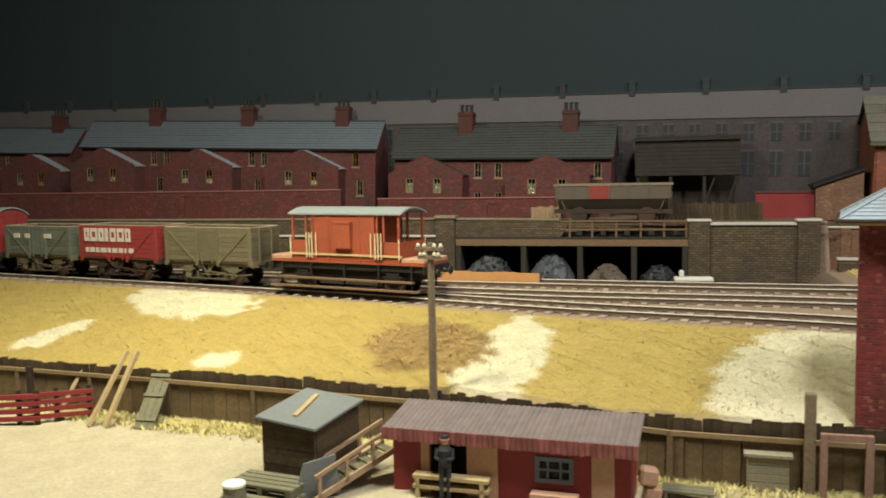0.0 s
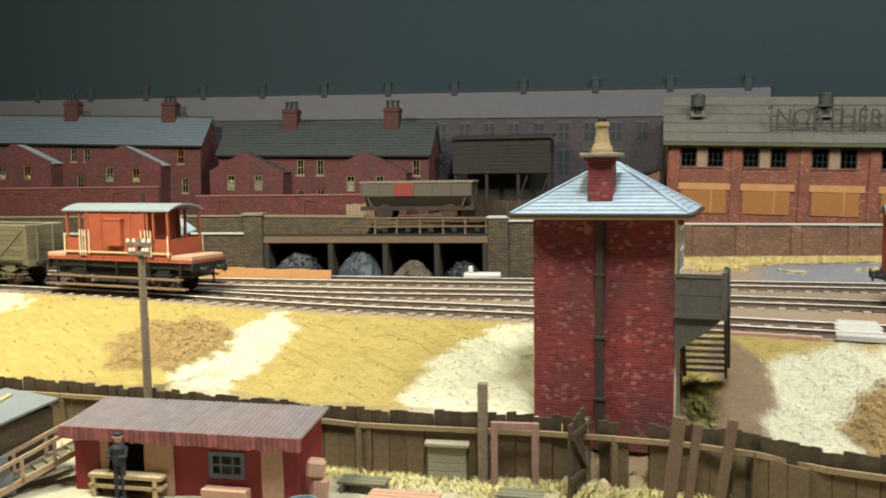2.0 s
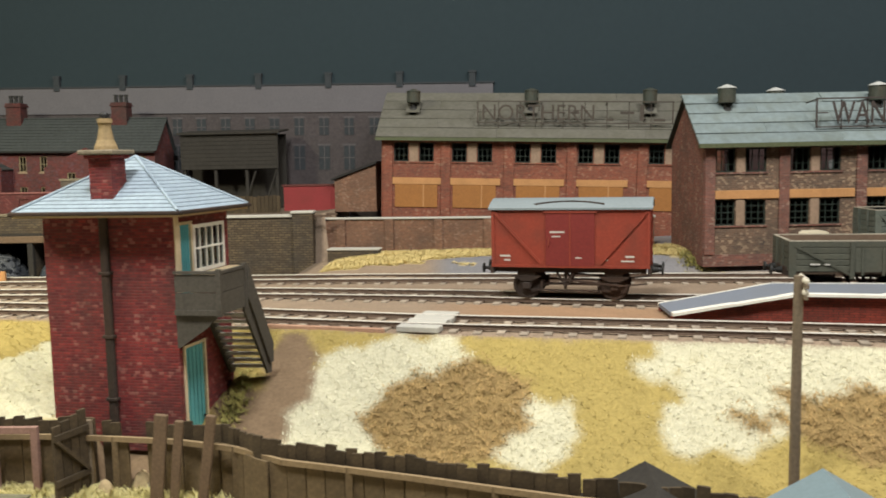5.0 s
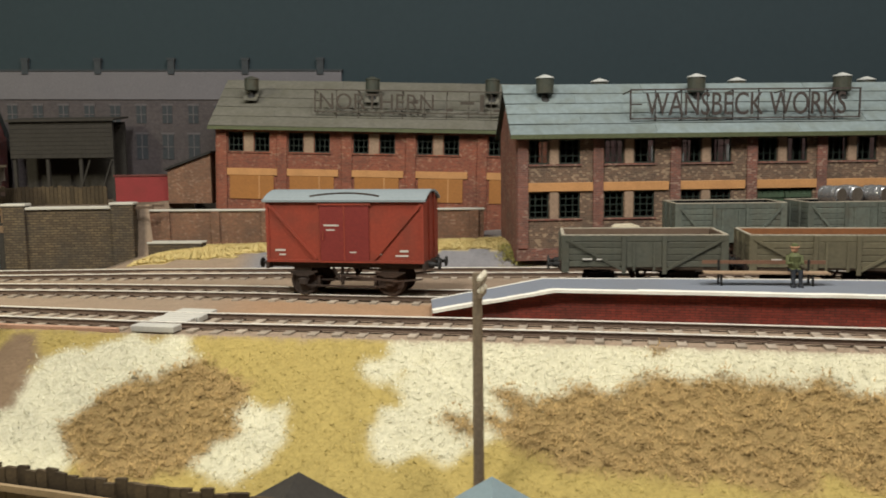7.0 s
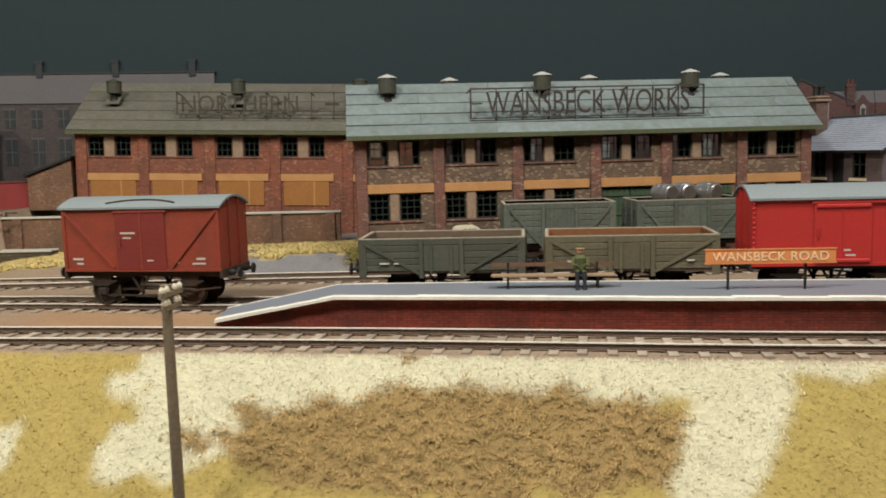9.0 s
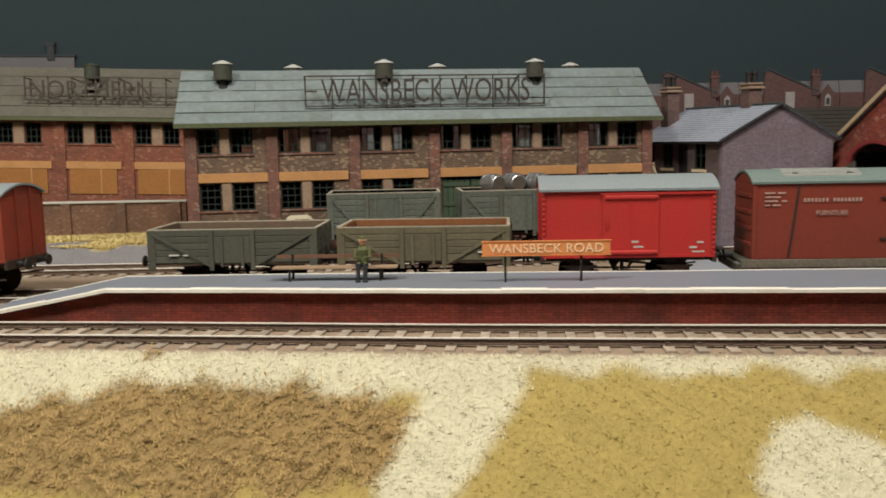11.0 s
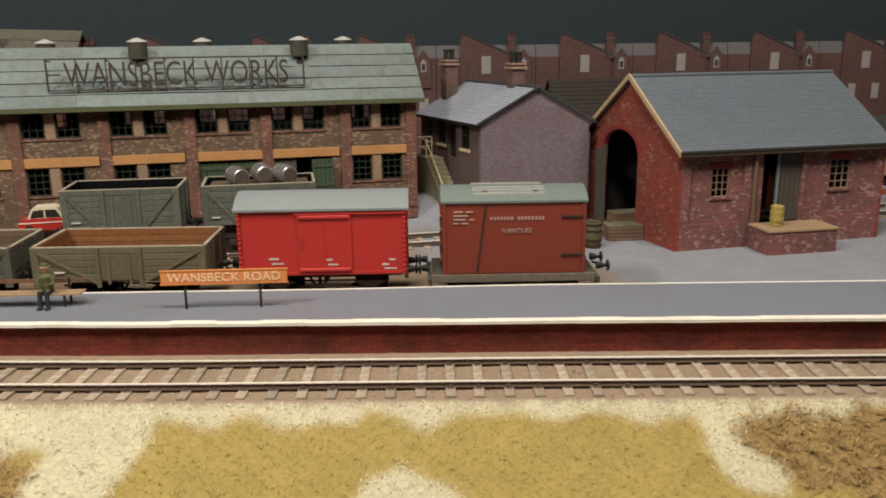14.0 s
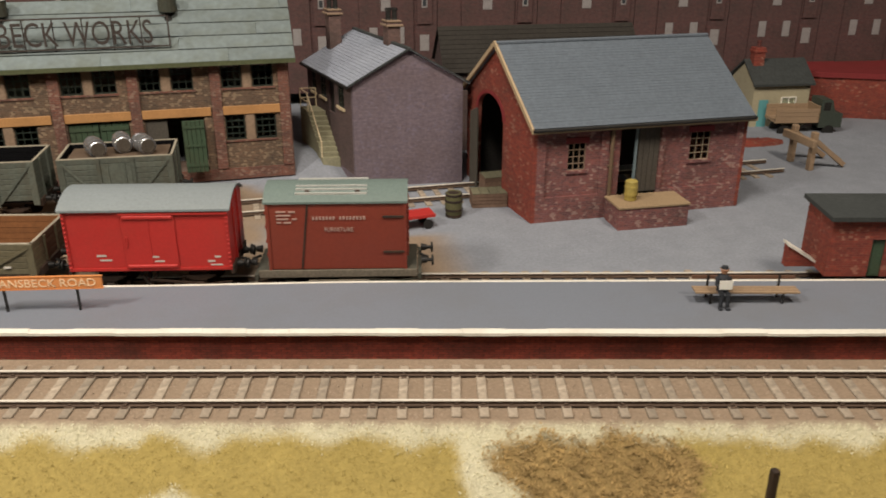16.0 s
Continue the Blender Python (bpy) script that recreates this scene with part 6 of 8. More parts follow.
def open_wagon(label, x, curve, L, planks, z0, z1, outside, inner, group="open wagons", marks=(), door=17.0, steel="iron_rust", letters=False, half=14.2):
    r = thing("open_wagon", label, "wagon", x, float(curve(x)), 0, heading(curve, x), group=group)
    h = L / 2
    chassis(r, L, L * 0.52, "wagon_olive" if steel == "wagon_olive" else "iron_rust")
    part("floor", boxes((-h + 0.6, h - 0.6, -half + 0.6, half - 0.6, z0 - 1, z0 + 0.2)), M["wagon_black" if inner == "wagon_black" else "wagon_inside_grey"], r)
    ph = (z1 - z0) / planks
    side_me, end_me = plank_mesh(L, ph - 0.12, 1.2, M[outside]), plank_mesh(2 * half - 1.3, ph - 0.12, 1.2, M[outside])
    for i in range(planks):
        z = z0 + ph * (i + 0.5)
        for s in (-1, 1):
            o = new("plank", side_me)
            o.parent = r
            o.matrix_local = pose(random.uniform(-.0001, .0001), (half - 0.6) * s * MM, z * MM)
            o = new("plank", end_me)
            o.parent = r
            o.matrix_local = pose((h - 0.6) * s * MM, 0, z * MM, 0, 0, 90)
    for s in (-1, 1):
        for i in range(planks):
            a, b = z0 + ph * i + 0.1, z0 + ph * (i + 1) - (0.1 if i < planks - 1 else 0)
            part("lining_board", boxes((-h + 1.3, h - 1.3, min(s * (half - 1.8), s * (half - 1.25)), max(s * (half - 1.8), s * (half - 1.25)), a, b)), M[inner], r)
            part("end_board", boxes((min(s * (h - 1.8), s * (h - 1.25)), max(s * (h - 1.8), s * (h - 1.25)), -half + 1.9, half - 1.9, a, b)), M[inner], r)
        part("capping", boxes((-h, h, s * (half - 0.6) - 0.6, s * (half - 0.6) + 0.6, z1, z1 + 0.4)), M["worn_edge"], r)
        part("end_capping", boxes((s * (h - 0.6) - 0.6, s * (h - 0.6) + 0.6, -half + 0.1, half - 0.1, z1, z1 + 0.4)), M["worn_edge"], r)
        y = half * s
        def out(d):
            return (min(y, y + d * s), max(y, y + d * s))
        for xx in (-h + 1.6, h - 1.6):
            part("corner_plate", boxes((xx - 1.6, xx + 1.6, *out(0.35), z0 - 2.5, z1), bevel=0.1), M[outside], r)
        for xx in (-door / 2, door / 2):
            part("door_post", boxes((xx - 0.9, xx + 0.9, *out(0.7), z0 - 3, z1), bevel=0.1), M[outside], r)
        dr = part("drop_door", boxes((-door / 2 + 1.0, door / 2 - 1.0, *out(0.3), z0, z1 - ph), bevel=0.1), M[outside], r)
        for xx in (-door / 4, door / 4):
            part("hinge_strap", boxes((xx - 0.5, xx + 0.5, *out(0.7), z0 - 1.5, z1 - ph)), M[outside], dr)
        for e in (-1, 1):
            part("diagonal_iron", beam(bmesh.new(), (e * (door / 2 + 1), y + 0.3 * s, z0 - 1), (e * (h - 2), y + 0.3 * s, z1 - 1.5), 0.6, 1.1), M[outside], r)
            for yy in (-6, 6):
                if s > 0:
                    part("end_stanchion", boxes((min(h * e, (h + 0.9) * e), max(h * e, (h + 0.9) * e), yy - 0.8, yy + 0.8, z0 - 2, z1 - 0.4)), M[outside], r)
        if letters:
            u = -h + 5
            for k in range(7):
                w = (4.4, 6.2, 4.8, 3.4, 5.2, 6.0, 4.2)[k]
                part("lettering", pierced(u, u + w, z0 + (z1 - z0) * 0.5, z1 - 2.0, *out(0.72), ((u + 1.4, u + w - 1.3, z0 + (z1 - z0) * 0.62, z1 - 4.4),)), M["letter_white"], r)
                u += w + 1.5
            u = -h + 6
            for k in range(9):
                w = (2.4, 4.2, 3.0, 5.2, 2.6, 4.4, 3.8, 2.2, 4.0)[k]
                part("lettering", boxes((u, u + w, *out(0.72), z0 + 3.4, z0 + 6.6)), M["letter_white"], r)
                u += w + 1.6
        for a, b, c, w in marks:
            part("marking", boxes((a, a + w, *out(0.75), b, b + c)), M["letter_white"], r)
    return r


van("bauxite goods van with diagonal braces and pale grey roof", 0.5305, T2C, 74, 15.5, 43.2, 4.2, "van_red", "van_roof", (-11, 12), ((-36, 42, -13, 17), (36, 42, 14, 17)), "covered vans", True,
    ((-33, 20.5, 0.9, 5), (-31, 18.6, 0.7, 3), (26, 20.5, 0.9, 4), (24, 18.5, 0.7, 6), (-9, 32, 0.8, 7), (-8, 30, 0.6, 4), (3, 20, 0.6, 3), (16, 19, 0.6, 2)), False, "van_red_patch")
van("bright red planked goods van with grey roof", 0.8178, T2C, 68, 14.5, 41.5, 5.0, "bright_red", "van_roof", (-10, 12), (), "covered vans", False,
    ((-22, 21, 0.8, 4), (-21, 19, 0.7, 5), (1, 20.5, 0.8, 3), (2, 18.5, 0.7, 4), (24, 18, 0.8, 3), (27, 20, 0.8, 2.5), (25, 16.4, 0.6, 5)), False)
open_wagon("weathered grey five-plank open wagon with grey inside", 0.6598, T2C, 70, 5, 14.4, 28.0, "wagon_grey", "wagon_inside_grey", marks=((-26, 17.5, 0.6, 4), (-20, 17.5, 0.6, 2)), half=17.6)
open_wagon("brown-grey five-plank open wagon, bare orange timber inside", 0.7375, T2C, 70, 5, 14.4, 28.0, "wagon_olive", "wagon_inside", marks=((-26, 17.5, 0.6, 4), (22, 17.5, 0.6, 3)), half=17.6)
open_wagon("grey-green seven-plank open wagon on rear siding", 0.7235, T3C, 57, 7, 16, 36.4, "wagon_green", "wagon_black", marks=((-24, 20, 0.7, 4),), half=15.5)
open_wagon("grey-green seven-plank wagon loaded with galvanised barrels", 0.7905, T3C, 57, 7, 16, 36.4, "wagon_green", "wagon_black", marks=((-24, 20, 0.7, 4),), half=15.5)


def barrel(x, y, z, rz, label, mat, group, lying=True, radius=6.2, length=16.0):
    n = [(radius * 0.86, -length / 2), (radius * 0.95, -length * 0.3), (radius, -length * 0.1), (radius, length * 0.1), (radius * 0.95, length * 0.3), (radius * 0.86, length / 2), (radius * 0.78, length / 2), (radius * 0.76, length / 2 - 0.8)]
    bm = lathe(bmesh.new(), n, 20)
    r = thing("barrel", label, "barrel", x, y, z, rz, group=group)
    if lying:
        t = Matrix(((1, 0, 0, 0), (0, 0, 1, 0), (0, 1, 0, radius), (0, 0, 0, 1)))
    else:
        t = Matrix.Translation((0, 0, length / 2))
    bm.transform(t)
    b = part("body", bm, M[mat], r, smooth=True, lift=False)
    for q in (-0.42, -0.18, 0.18, 0.42):
        k = radius * (1.02 - 0.55 * abs(q) ** 2.2) + 0.15
        hoop = lathe(bmesh.new(), [(k, length * q - 0.6), (k, length * q + 0.6), (k - 0.8, length * q + 0.6)], 20)
        hoop.transform(t)
        part("hoop", hoop, M["iron_rust" if mat == "khaki" else mat], b, lift=False)
    if lying:
        head = lathe(bmesh.new(), [(radius * 0.74, -length / 2 - 0.25), (radius * 0.74, -length / 2 + 0.1)], 20)
        head.transform(t)
        part("barrel_head", head, M["barrel_head"], b, "dark timber barrel head", lift=False)
    return r


for k, (dx, dy) in enumerate(((-0.0110, -0.004), (0.0015, 0.003), (0.0130, -0.002))):
    barrel(0.7905 + dx, float(T3C(0.79)) + dy, 0.0348, (22, 14, 26)[k], "galvanised barrel lying in the open wagon", "galvanised", "barrels in the wagon", radius=4.8, length=12.0)
solo("barrel_bearer", boxes((-25, 25, -12, 12, 0, 18.5)), M["wagon_inside_grey"], "timber bearers stacked in the open wagon", "timber", 0.7905, float(T3C(0.7905)), 0.0162, heading(T3C, 0.79))


def conflat():
    x = 0.8955
    a = heading(T2C, x)
    r = thing("flat_wagon", "low flat wagon carrying a maroon container", "wagon", x, float(T2C(x)), 0, a)
    chassis(r, 70, 42, "deck_dark", (8.8, 11.4))
    for i in range(10):
        part("deck_board", boxes((-34 + i * 6.8, -27.4 + i * 6.8, -13.5, 13.5, 11.4, 12.6)), M["deck_dark"], r)
    part("side_rail", boxes((-34, 34, -14.2, -13.5, 9.6, 12.9), bevel=0.1), M["underframe_grey"], r)
    part("step_board", boxes((-13, 13, -14.6, -13.6, 5.2, 8.2), bevel=0.1), M["underframe_grey"], r, "dusty grey step board between the wheels")
    part("side_rail", boxes((-34, 34, 13.5, 14.2, 9.6, 12.9), bevel=0.1), M["deck_dark"], r)
    c = thing("container", "maroon furniture container with grey-green roof and white lettering", "container", x, float(T2C(x)), 0.0127, a)
    h, half = 29.5, 12.8
    body = part("body", boxes((-h, h, -half, half, 12.7, 43), bevel=0.3), M["crimson"], c)
    part("roof", arc_roof(bmesh.new(), 59, half + 0.7, 42.8, 4.4, 0.9, 0.7), M["van_roof_green"], c)
    for s in (-1, 1):
        t = prism(bmesh.new(), [((half - 0.2) * k, 42.9 + 4.2 * (1 - k * k)) for k in np.linspace(-1, 1, 11)], s * h - (0.8 if s > 0 else 0), s * h + (0.8 if s < 0 else 0), "x")
        part("end_panel", t, M["crimson"], body)
        for q in (4.5, 7, 9.5):
            z = 44.0 + 4.2 * (1 - (q / 13.5) ** 2)
            part("roof_batten", beam(bmesh.new(), (-17, s * q, z), (13, s * q, z), 0.9, 0.8), M["vent_cap"], c, "pale worn roof batten")
        for u in (-12, 9):
            part("roof_ring", boxes((u - 1, u + 1, s * 8.2 - 0.7, s * 8.2 + 0.7, 46.2, 47.0), bevel=0.2), M["iron_rust"], c)
        y = half * s
        def out(d):
            return (min(y, y + d * s), max(y, y + d * s))
        part("strap", beam(bmesh.new(), (-15.4, y + 0.15 * s, 13.4), (-11.8, y + 0.15 * s, 42.4), 0.5, 0.7), M["iron_rust"], body)
        for u in (-h + 0.7, h - 0.7):
            part("post", boxes((u - 0.7, u + 0.7, *out(0.4), 12.7, 43)), M["crimson"], body)
        for i in range(4):
            part("end_bar", boxes((min(s * h, s * (h + 0.9)), max(s * h, s * (h + 0.9)), -11, 11, 18 + 6.5 * i, 19.4 + 6.5 * i)), M["crimson"], body)
        part("door_hinge", boxes((h - 10, h - 1, *out(0.6), 36.4, 37.2)), M["iron_rust"], body)
        part("door_hinge", boxes((h - 10, h - 1, *out(0.6), 20.4, 21.2)), M["iron_rust"], body)
    y = -half - 0.35
    for a0, z, w in ((-25, 39.2, 4), (-20, 39.2, 3), (-25, 37.6, 6), (-25, 36, 5), (-18.5, 36, 2), (-25, 34.4, 2), (-22, 34.4, 3)):
        part("lettering", boxes((a0, a0 + w, y, -half, z - 0.3, z + 0.3)), M["letter_pink"], body)
    for k in range(16):
        if k != 7:
            part("lettering", boxes((-10 + k * 1.42, -9.15 + k * 1.42, y, -half, 35.6, 37.0)), M["letter_pink"], body)
    sign_words(body, "FURNITURE", 12, 1.9, M["letter_pink"], 1.0, y, 31.2, "lettering", 0.1, 0.01)
    return r


conflat()


# the train on the main line
def brake_van():
    x = 0.0909
    a = heading(T1C, x)
    r = thing("brake_van", "bauxite goods brake van with verandahs and pale roof", "wagon", x, float(T1C(x)), 0, a)
    chassis(r, 108, 64, "iron", (14, 18), False)
    h, half = 54, 13.6
    part("underframe", boxes((-50, 50, -9.2, 9.2, 9.5, 17.9), (-22, 22, -8.4, 8.4, 5, 9.5)), M["tar"], r)
    part("floor", boxes((-h, h, -half, half, 18, 19.5)), M["brake_red"], r)
    cab = part("cabin", boxes((-21.5, 21.5, -half, half, 19.5, 46.5), bevel=0.3), M["brake_red"], r)
    for s in (-1, 1):
        y = half * s
        def out(d):
            return (min(y, y + d * s), max(y, y + d * s))
        for i in range(1, 10):
            z = 19.5 + 27 * i / 10
            part("plank_joint", boxes((-21, 21, *out(0.1), z - 0.15, z + 0.02)), M["brake_red"], cab)
        part("ducket", prism(bmesh.new(), [(-6, 27), (6, 27), (6, 42), (-6, 42)], *out(2.6), "y"), M["brake_red"], cab)
        part("duck_lid", boxes((-6.6, 6.6, *out(3.0), 41.5, 42.6)), M["brake_red"], cab)
        for u in (-21, -11, 11, 21):
            part("upright", boxes((u - 0.6, u + 0.6, *out(0.5), 18, 46.5)), M["brake_red"], cab)
        # verandah sides, steps and handrails
        for e in (-1, 1):
            part("verandah_side", boxes((min(e * 27, e * 37), max(e * 27, e * 37), *sorted((y, y - 1.2 * s)), 19.5, 31)), M["brake_red"], r)
            for u in (22.5, 27, 37):
                part("verandah_post", boxes((min(e * u, e * (u + 1.2)), max(e * u, e * (u + 1.2)), *sorted((y, y - 1.2 * s)), 19.5, 46.5)), M["brake_red"], r)
            t = rod(bmesh.new(), (e * 22.5, y + 1.2 * s, 21), (e * 22.5, y + 1.2 * s, 36), 0.4, n=6)
            rod(t, (e * 19.5, y + 1.2 * s, 22), (e * 19.5, y + 1.2 * s, 36), 0.35, n=6)
            rod(t, (e * 24.5, y + 1.2 * s, 21), (e * 24.5, y + 1.2 * s, 36), 0.35, n=6)
            rod(t, (e * 26.5, y + 1.2 * s, 21), (e * 26.5, y + 1.2 * s, 36), 0.4, n=6)
            rod(t, (e * 38.5, y + 1.2 * s, 21), (e * 38.5, y + 1.2 * s, 33), 0.4, n=6)
            part("handrail", t, M["cream"], r, "cream handrails beside the verandah")
        part("waist_rail", boxes((-h + 14, h - 14, *out(1.0), 22.5, 23.6)), M["wood_pale"], r)
        part("footboard", boxes((-48, 48, s * 15.6 - 1.7, s * 15.6 + 1.7, 8.4, 9.3)), M["step_brown"], r, "dusty brown timber footboard")
        part("footboard", boxes((-52, 52, s * 16.2 - 1.8, s * 16.2 + 1.8, 3.4, 4.3)), M["step_brown"], r, "dusty brown timber footboard")
        for u in (-46, -24, 0, 24, 46):
            part("step_hanger", boxes((u - 0.5, u + 0.5, *out(1.0), 3.5, 18)), M["iron"], r)
    for e in (-1, 1):
        part("end_weight", boxes((min(e * 39, e * 54), max(e * 39, e * 54), -half, half, 19.5, 22.0), bevel=0.3), M["pink_board"], r, "dusty pale end platform")
        part("verandah_end", boxes((min(e * 37.2, e * 38.4), max(e * 37.2, e * 38.4), -half, half, 19.5, 31)), M["brake_red"], r)
        part("brake_column", rod(bmesh.new(), (e * 30, 0, 19.5), (e * 30, 0, 32), 0.9, n=8), M["iron"], r)
    rf = part("roof", arc_roof(bmesh.new(), 78, half + 1.0, 46.5, 3.4, 0.9, 1.0), M["van_roof"], r)
    part("stove_pipe", rod(bmesh.new(), (6, 3, 50), (6, 3, 56.5), 1.0, n=8), M["iron"], rf)
    return r


brake_van()


def on_rail(curve, x, d):
    """The x that lies d metres further along the curve."""
    s = 0.001 if d > 0 else -0.001
    while abs(d) > 1e-9:
        x += s * math.cos(radians(heading(curve, x)))
        d -= s
        if d * s <= 0:
            break
    return x


wx = [on_rail(T1C, 0.0909, d) for d in (-0.1055, -0.185, -0.2645, -0.347)]
open_wagon("weathered brown-olive coal wagon in the train", wx[0], T1C, 72, 7, 16, 37.5, "wagon_olive", "wagon_inside_grey", "wagons of the train", steel="wagon_olive")
open_wagon("red coal wagon with large faded white lettering", wx[1], T1C, 72, 7, 16, 38, "hut_red", "wagon_inside_grey", "wagons of the train", letters=True)
open_wagon("olive-grey coal wagon with faint pale lettering", wx[2], T1C, 68, 7, 16, 36.5, "wagon_green", "wagon_inside_grey", "wagons of the train", steel="wagon_olive", marks=((-24, 28, 3.2, 6), (-12, 28, 3.2, 5), (8, 28, 3.2, 7)))
van("faded red goods van with rounded pale roof", wx[3], T1C, 72, 15.5, 43, 6.0, "hut_red", "van_roof", (-10, 10), (), "wagons of the train")


# ---- platform ----
def platform():
    r = thing("platform", "brick-faced station platform with white edge and ramp", "platform", 0.56, 0.73, -0.003, kind="structure")
    ox, oy = 560, 730
    xs = np.concatenate([np.linspace(0.566, 0.614, 9), np.arange(0.622, 1.42, 0.008)])
    top = np.interp(xs, (0.566, 0.614), (0.4, 9.8))
    fy, by = (T1C(xs) + 0.021) * 1000 - oy, (T2C(xs) - 0.0195) * 1000 - oy
    ux = xs * 1000 - ox

    def strip(f0, f1, za, zb):
        """A solid strip between two fractions of the platform's breadth."""
        bm = bmesh.new()
        prev = None
        for u, a, b, t in zip(ux, fy, by, top):
            y0, y1 = f0(a, b), f1(a, b)
            ring = [bm.verts.new(c) for c in ((u, y0, za(t)), (u, y1, za(t)), (u, y1, zb(t)), (u, y0, zb(t)))]
            if prev:
                for i in range(4):
                    bm.faces.new((prev[i], prev[(i + 1) % 4], ring[(i + 1) % 4], ring[i]))
            else:
                bm.faces.new(ring[::-1])
            prev = ring
        bm.faces.new(prev)
        return bm
    part("brick_face", strip(lambda a, b: a + 2.4, lambda a, b: a + 4.0, lambda t: -3.0, lambda t: max(-2.5, t - 1.6)), M["brick_platform"], r)
    part("back_face", strip(lambda a, b: b - 3.0, lambda a, b: b - 1, lambda t: -3.0, lambda t: max(-2.5, t - 1.6)), M["brick_platform"], r)
    part("surface", strip(lambda a, b: a + 3.0, lambda a, b: b - 1.4, lambda t: t - 1.6, lambda t: t), M["asphalt_platform"], r)
    part("rear_edge_line", strip(lambda a, b: b - 1.4, lambda a, b: b, lambda t: t - 1.6, lambda t: t + 0.12), M["white"], r)
    i = 0
    while i < len(xs) - 1:
        j = min(i + (1 if i < 8 else 2), len(xs) - 1)
        bm = bmesh.new()
        lift, jog = random.uniform(0.0, 0.4), random.uniform(-0.3, 0.3)
        ring = [[bm.verts.new((ux[k] + (0.03 if k == i else -0.03), fy[k] + o, top[k] + h)) for o, h in ((-0.6 + jog, -1.0), (3.0, -1.0), (3.0, 0.05 + lift), (-0.6 + jog, 0.05 + lift * 0.6))] for k in (i, j)]
        for k in range(4):
            bm.faces.new((ring[0][k], ring[0][(k + 1) % 4], ring[1][(k + 1) % 4], ring[1][k]))
        bm.faces.new(ring[0][::-1])
        bm.faces.new(ring[1])
        part("edge_slab", bm, M["white"], r)
        i = j
    return r


platform()
PZ = 0.0098


def station_sign():
    r = thing("station_sign", "long tangerine station name board on two posts", "sign", 0.777, 0.6975, PZ, -8.5)
    for u in (-15, 13):
        part("post", boxes((u - 0.4, u + 0.4, 0.3, 1.2, 9.8, 24.5)), M["iron"], r)
    b = part("board", boxes((-23.5, 23.5, -0.5, 0.3, 20.0, 24.8), bevel=0.15), M["sign_orange"], r)
    part("rim", boxes((-23.8, 23.8, -0.7, 0.3, 24.8, 25.2), (-23.8, 23.8, -0.7, 0.3, 19.6, 20.0)), M["sign_orange"], b)
    sign_words(b, "WANSBECK ROAD", 42, 3.3, M["sign_text"], 0, -0.6, 22.4, "lettering", 0.1, 0.03)


station_sign()


def bench(x, y, rz, half=24.0):
    r = thing("platform_bench", "brown slatted platform bench with iron legs", "bench", x, y, PZ, rz, group="platform benches")
    for i in range(3):
        part("seat_slat", boxes((-half, half, -3.6 + i * 2.2, -1.8 + i * 2.2, 14.6, 15.2)), M["bench_wood"], r)
    part("back_slat", boxes((-half, half, 3.4, 4.0, 17.9, 19.3)), M["bench_back"], r, "darker red-brown back slat")
    for u in (6.5 - half, half - 6.5):
        part("leg", boxes((u - 0.4, u + 0.4, -3.2, -2.5, 9.8, 14.6), (u - 0.4, u + 0.4, 3.0, 3.7, 9.8, 19.6), (u - 0.4, u + 0.4, -3.2, 3.2, 14, 14.6)), M["iron"], r)


bench(0.6995, 0.7195, -9)
bench(1.0518, 0.650, -12, 21.0)


def figure(label, x, y, z, rz, mat, sit=True, paper=False):
    """A small painted model figure, one mesh."""
    bm = bmesh.new()
    s = 5.8 if sit else 12.0
    lathe(bm, [(1.6, 0), (2.3, 1.2), (2.2, 3.5), (2.5, 6.0), (1.6, 7.2), (0.8, 7.6)], 12, (0, 0, s))
    lathe(bm, [(0.6, 0), (1.25, 0.7), (1.4, 1.7), (1.15, 2.6), (0.5, 3.0)], 12, (0, -0.2, s + 7.4))
    lathe(bm, [(1.9, 0), (1.8, 0.4), (1.3, 0.5), (1.2, 1.3), (0.6, 1.5)], 12, (0, -0.2, s + 9.6))
    for e in (-1, 1):
        if sit:
            rod(bm, (e * 1.1, 0.2, s + 0.6), (e * 1.3, -4.6, s + 0.4), 1.15, 0.95, 8)
            rod(bm, (e * 1.3, -4.4, s + 0.6), (e * 1.4, -4.8, 0.6), 0.95, 0.75, 8)
            box(bm, e * 1.4 - 0.8, e * 1.4 + 0.8, -6.6, -4.2, 0, 0.9)
        else:
            rod(bm, (e * 1.0, 0, s + 0.6), (e * 1.3, 0, 0.5), 1.2, 0.8, 8)
            box(bm, e * 1.3 - 0.8, e * 1.3 + 0.8, -2.0, 0.7, 0, 0.9)
        rod(bm, (e * 2.4, 0, s + 6.2), (e * 2.9, -1.4, s + 3.2), 0.8, 0.65, 8)
        rod(bm, (e * 2.9, -1.4, s + 3.2), (e * 1.3, -3.6, s + 3.6), 0.65, 0.5, 8)
    if paper:
        prism(bm, [(-2.6, s + 2.4), (2.6, s + 2.4), (2.6, s + 6.2), (-2.6, s + 6.2)], -4.2, -3.9, "y")
    ob = solo("model_figure", bm, M[mat], label, "figurine", x, y, z, rz, smooth=False)
    for k in ("cloth_dark", "flesh", "paper"):
        ob.data.materials.append(M[k])
    for p in ob.data.polygons:
        h = p.center.z * 1000 - s
        if h < 1.3:
            p.material_index = 1
        elif 7.5 < h < 10.0:
            p.material_index = 2
        elif paper and p.center.y < -0.0036:
            p.material_index = 3
    return ob


figure("seated model figure in olive green clothes", 0.710, 0.717, PZ, -9, "cloth_green")
figure("dark seated model figure reading a paper", 1.041, 0.6495, PZ, -12, "cloth_dark", paper=True)


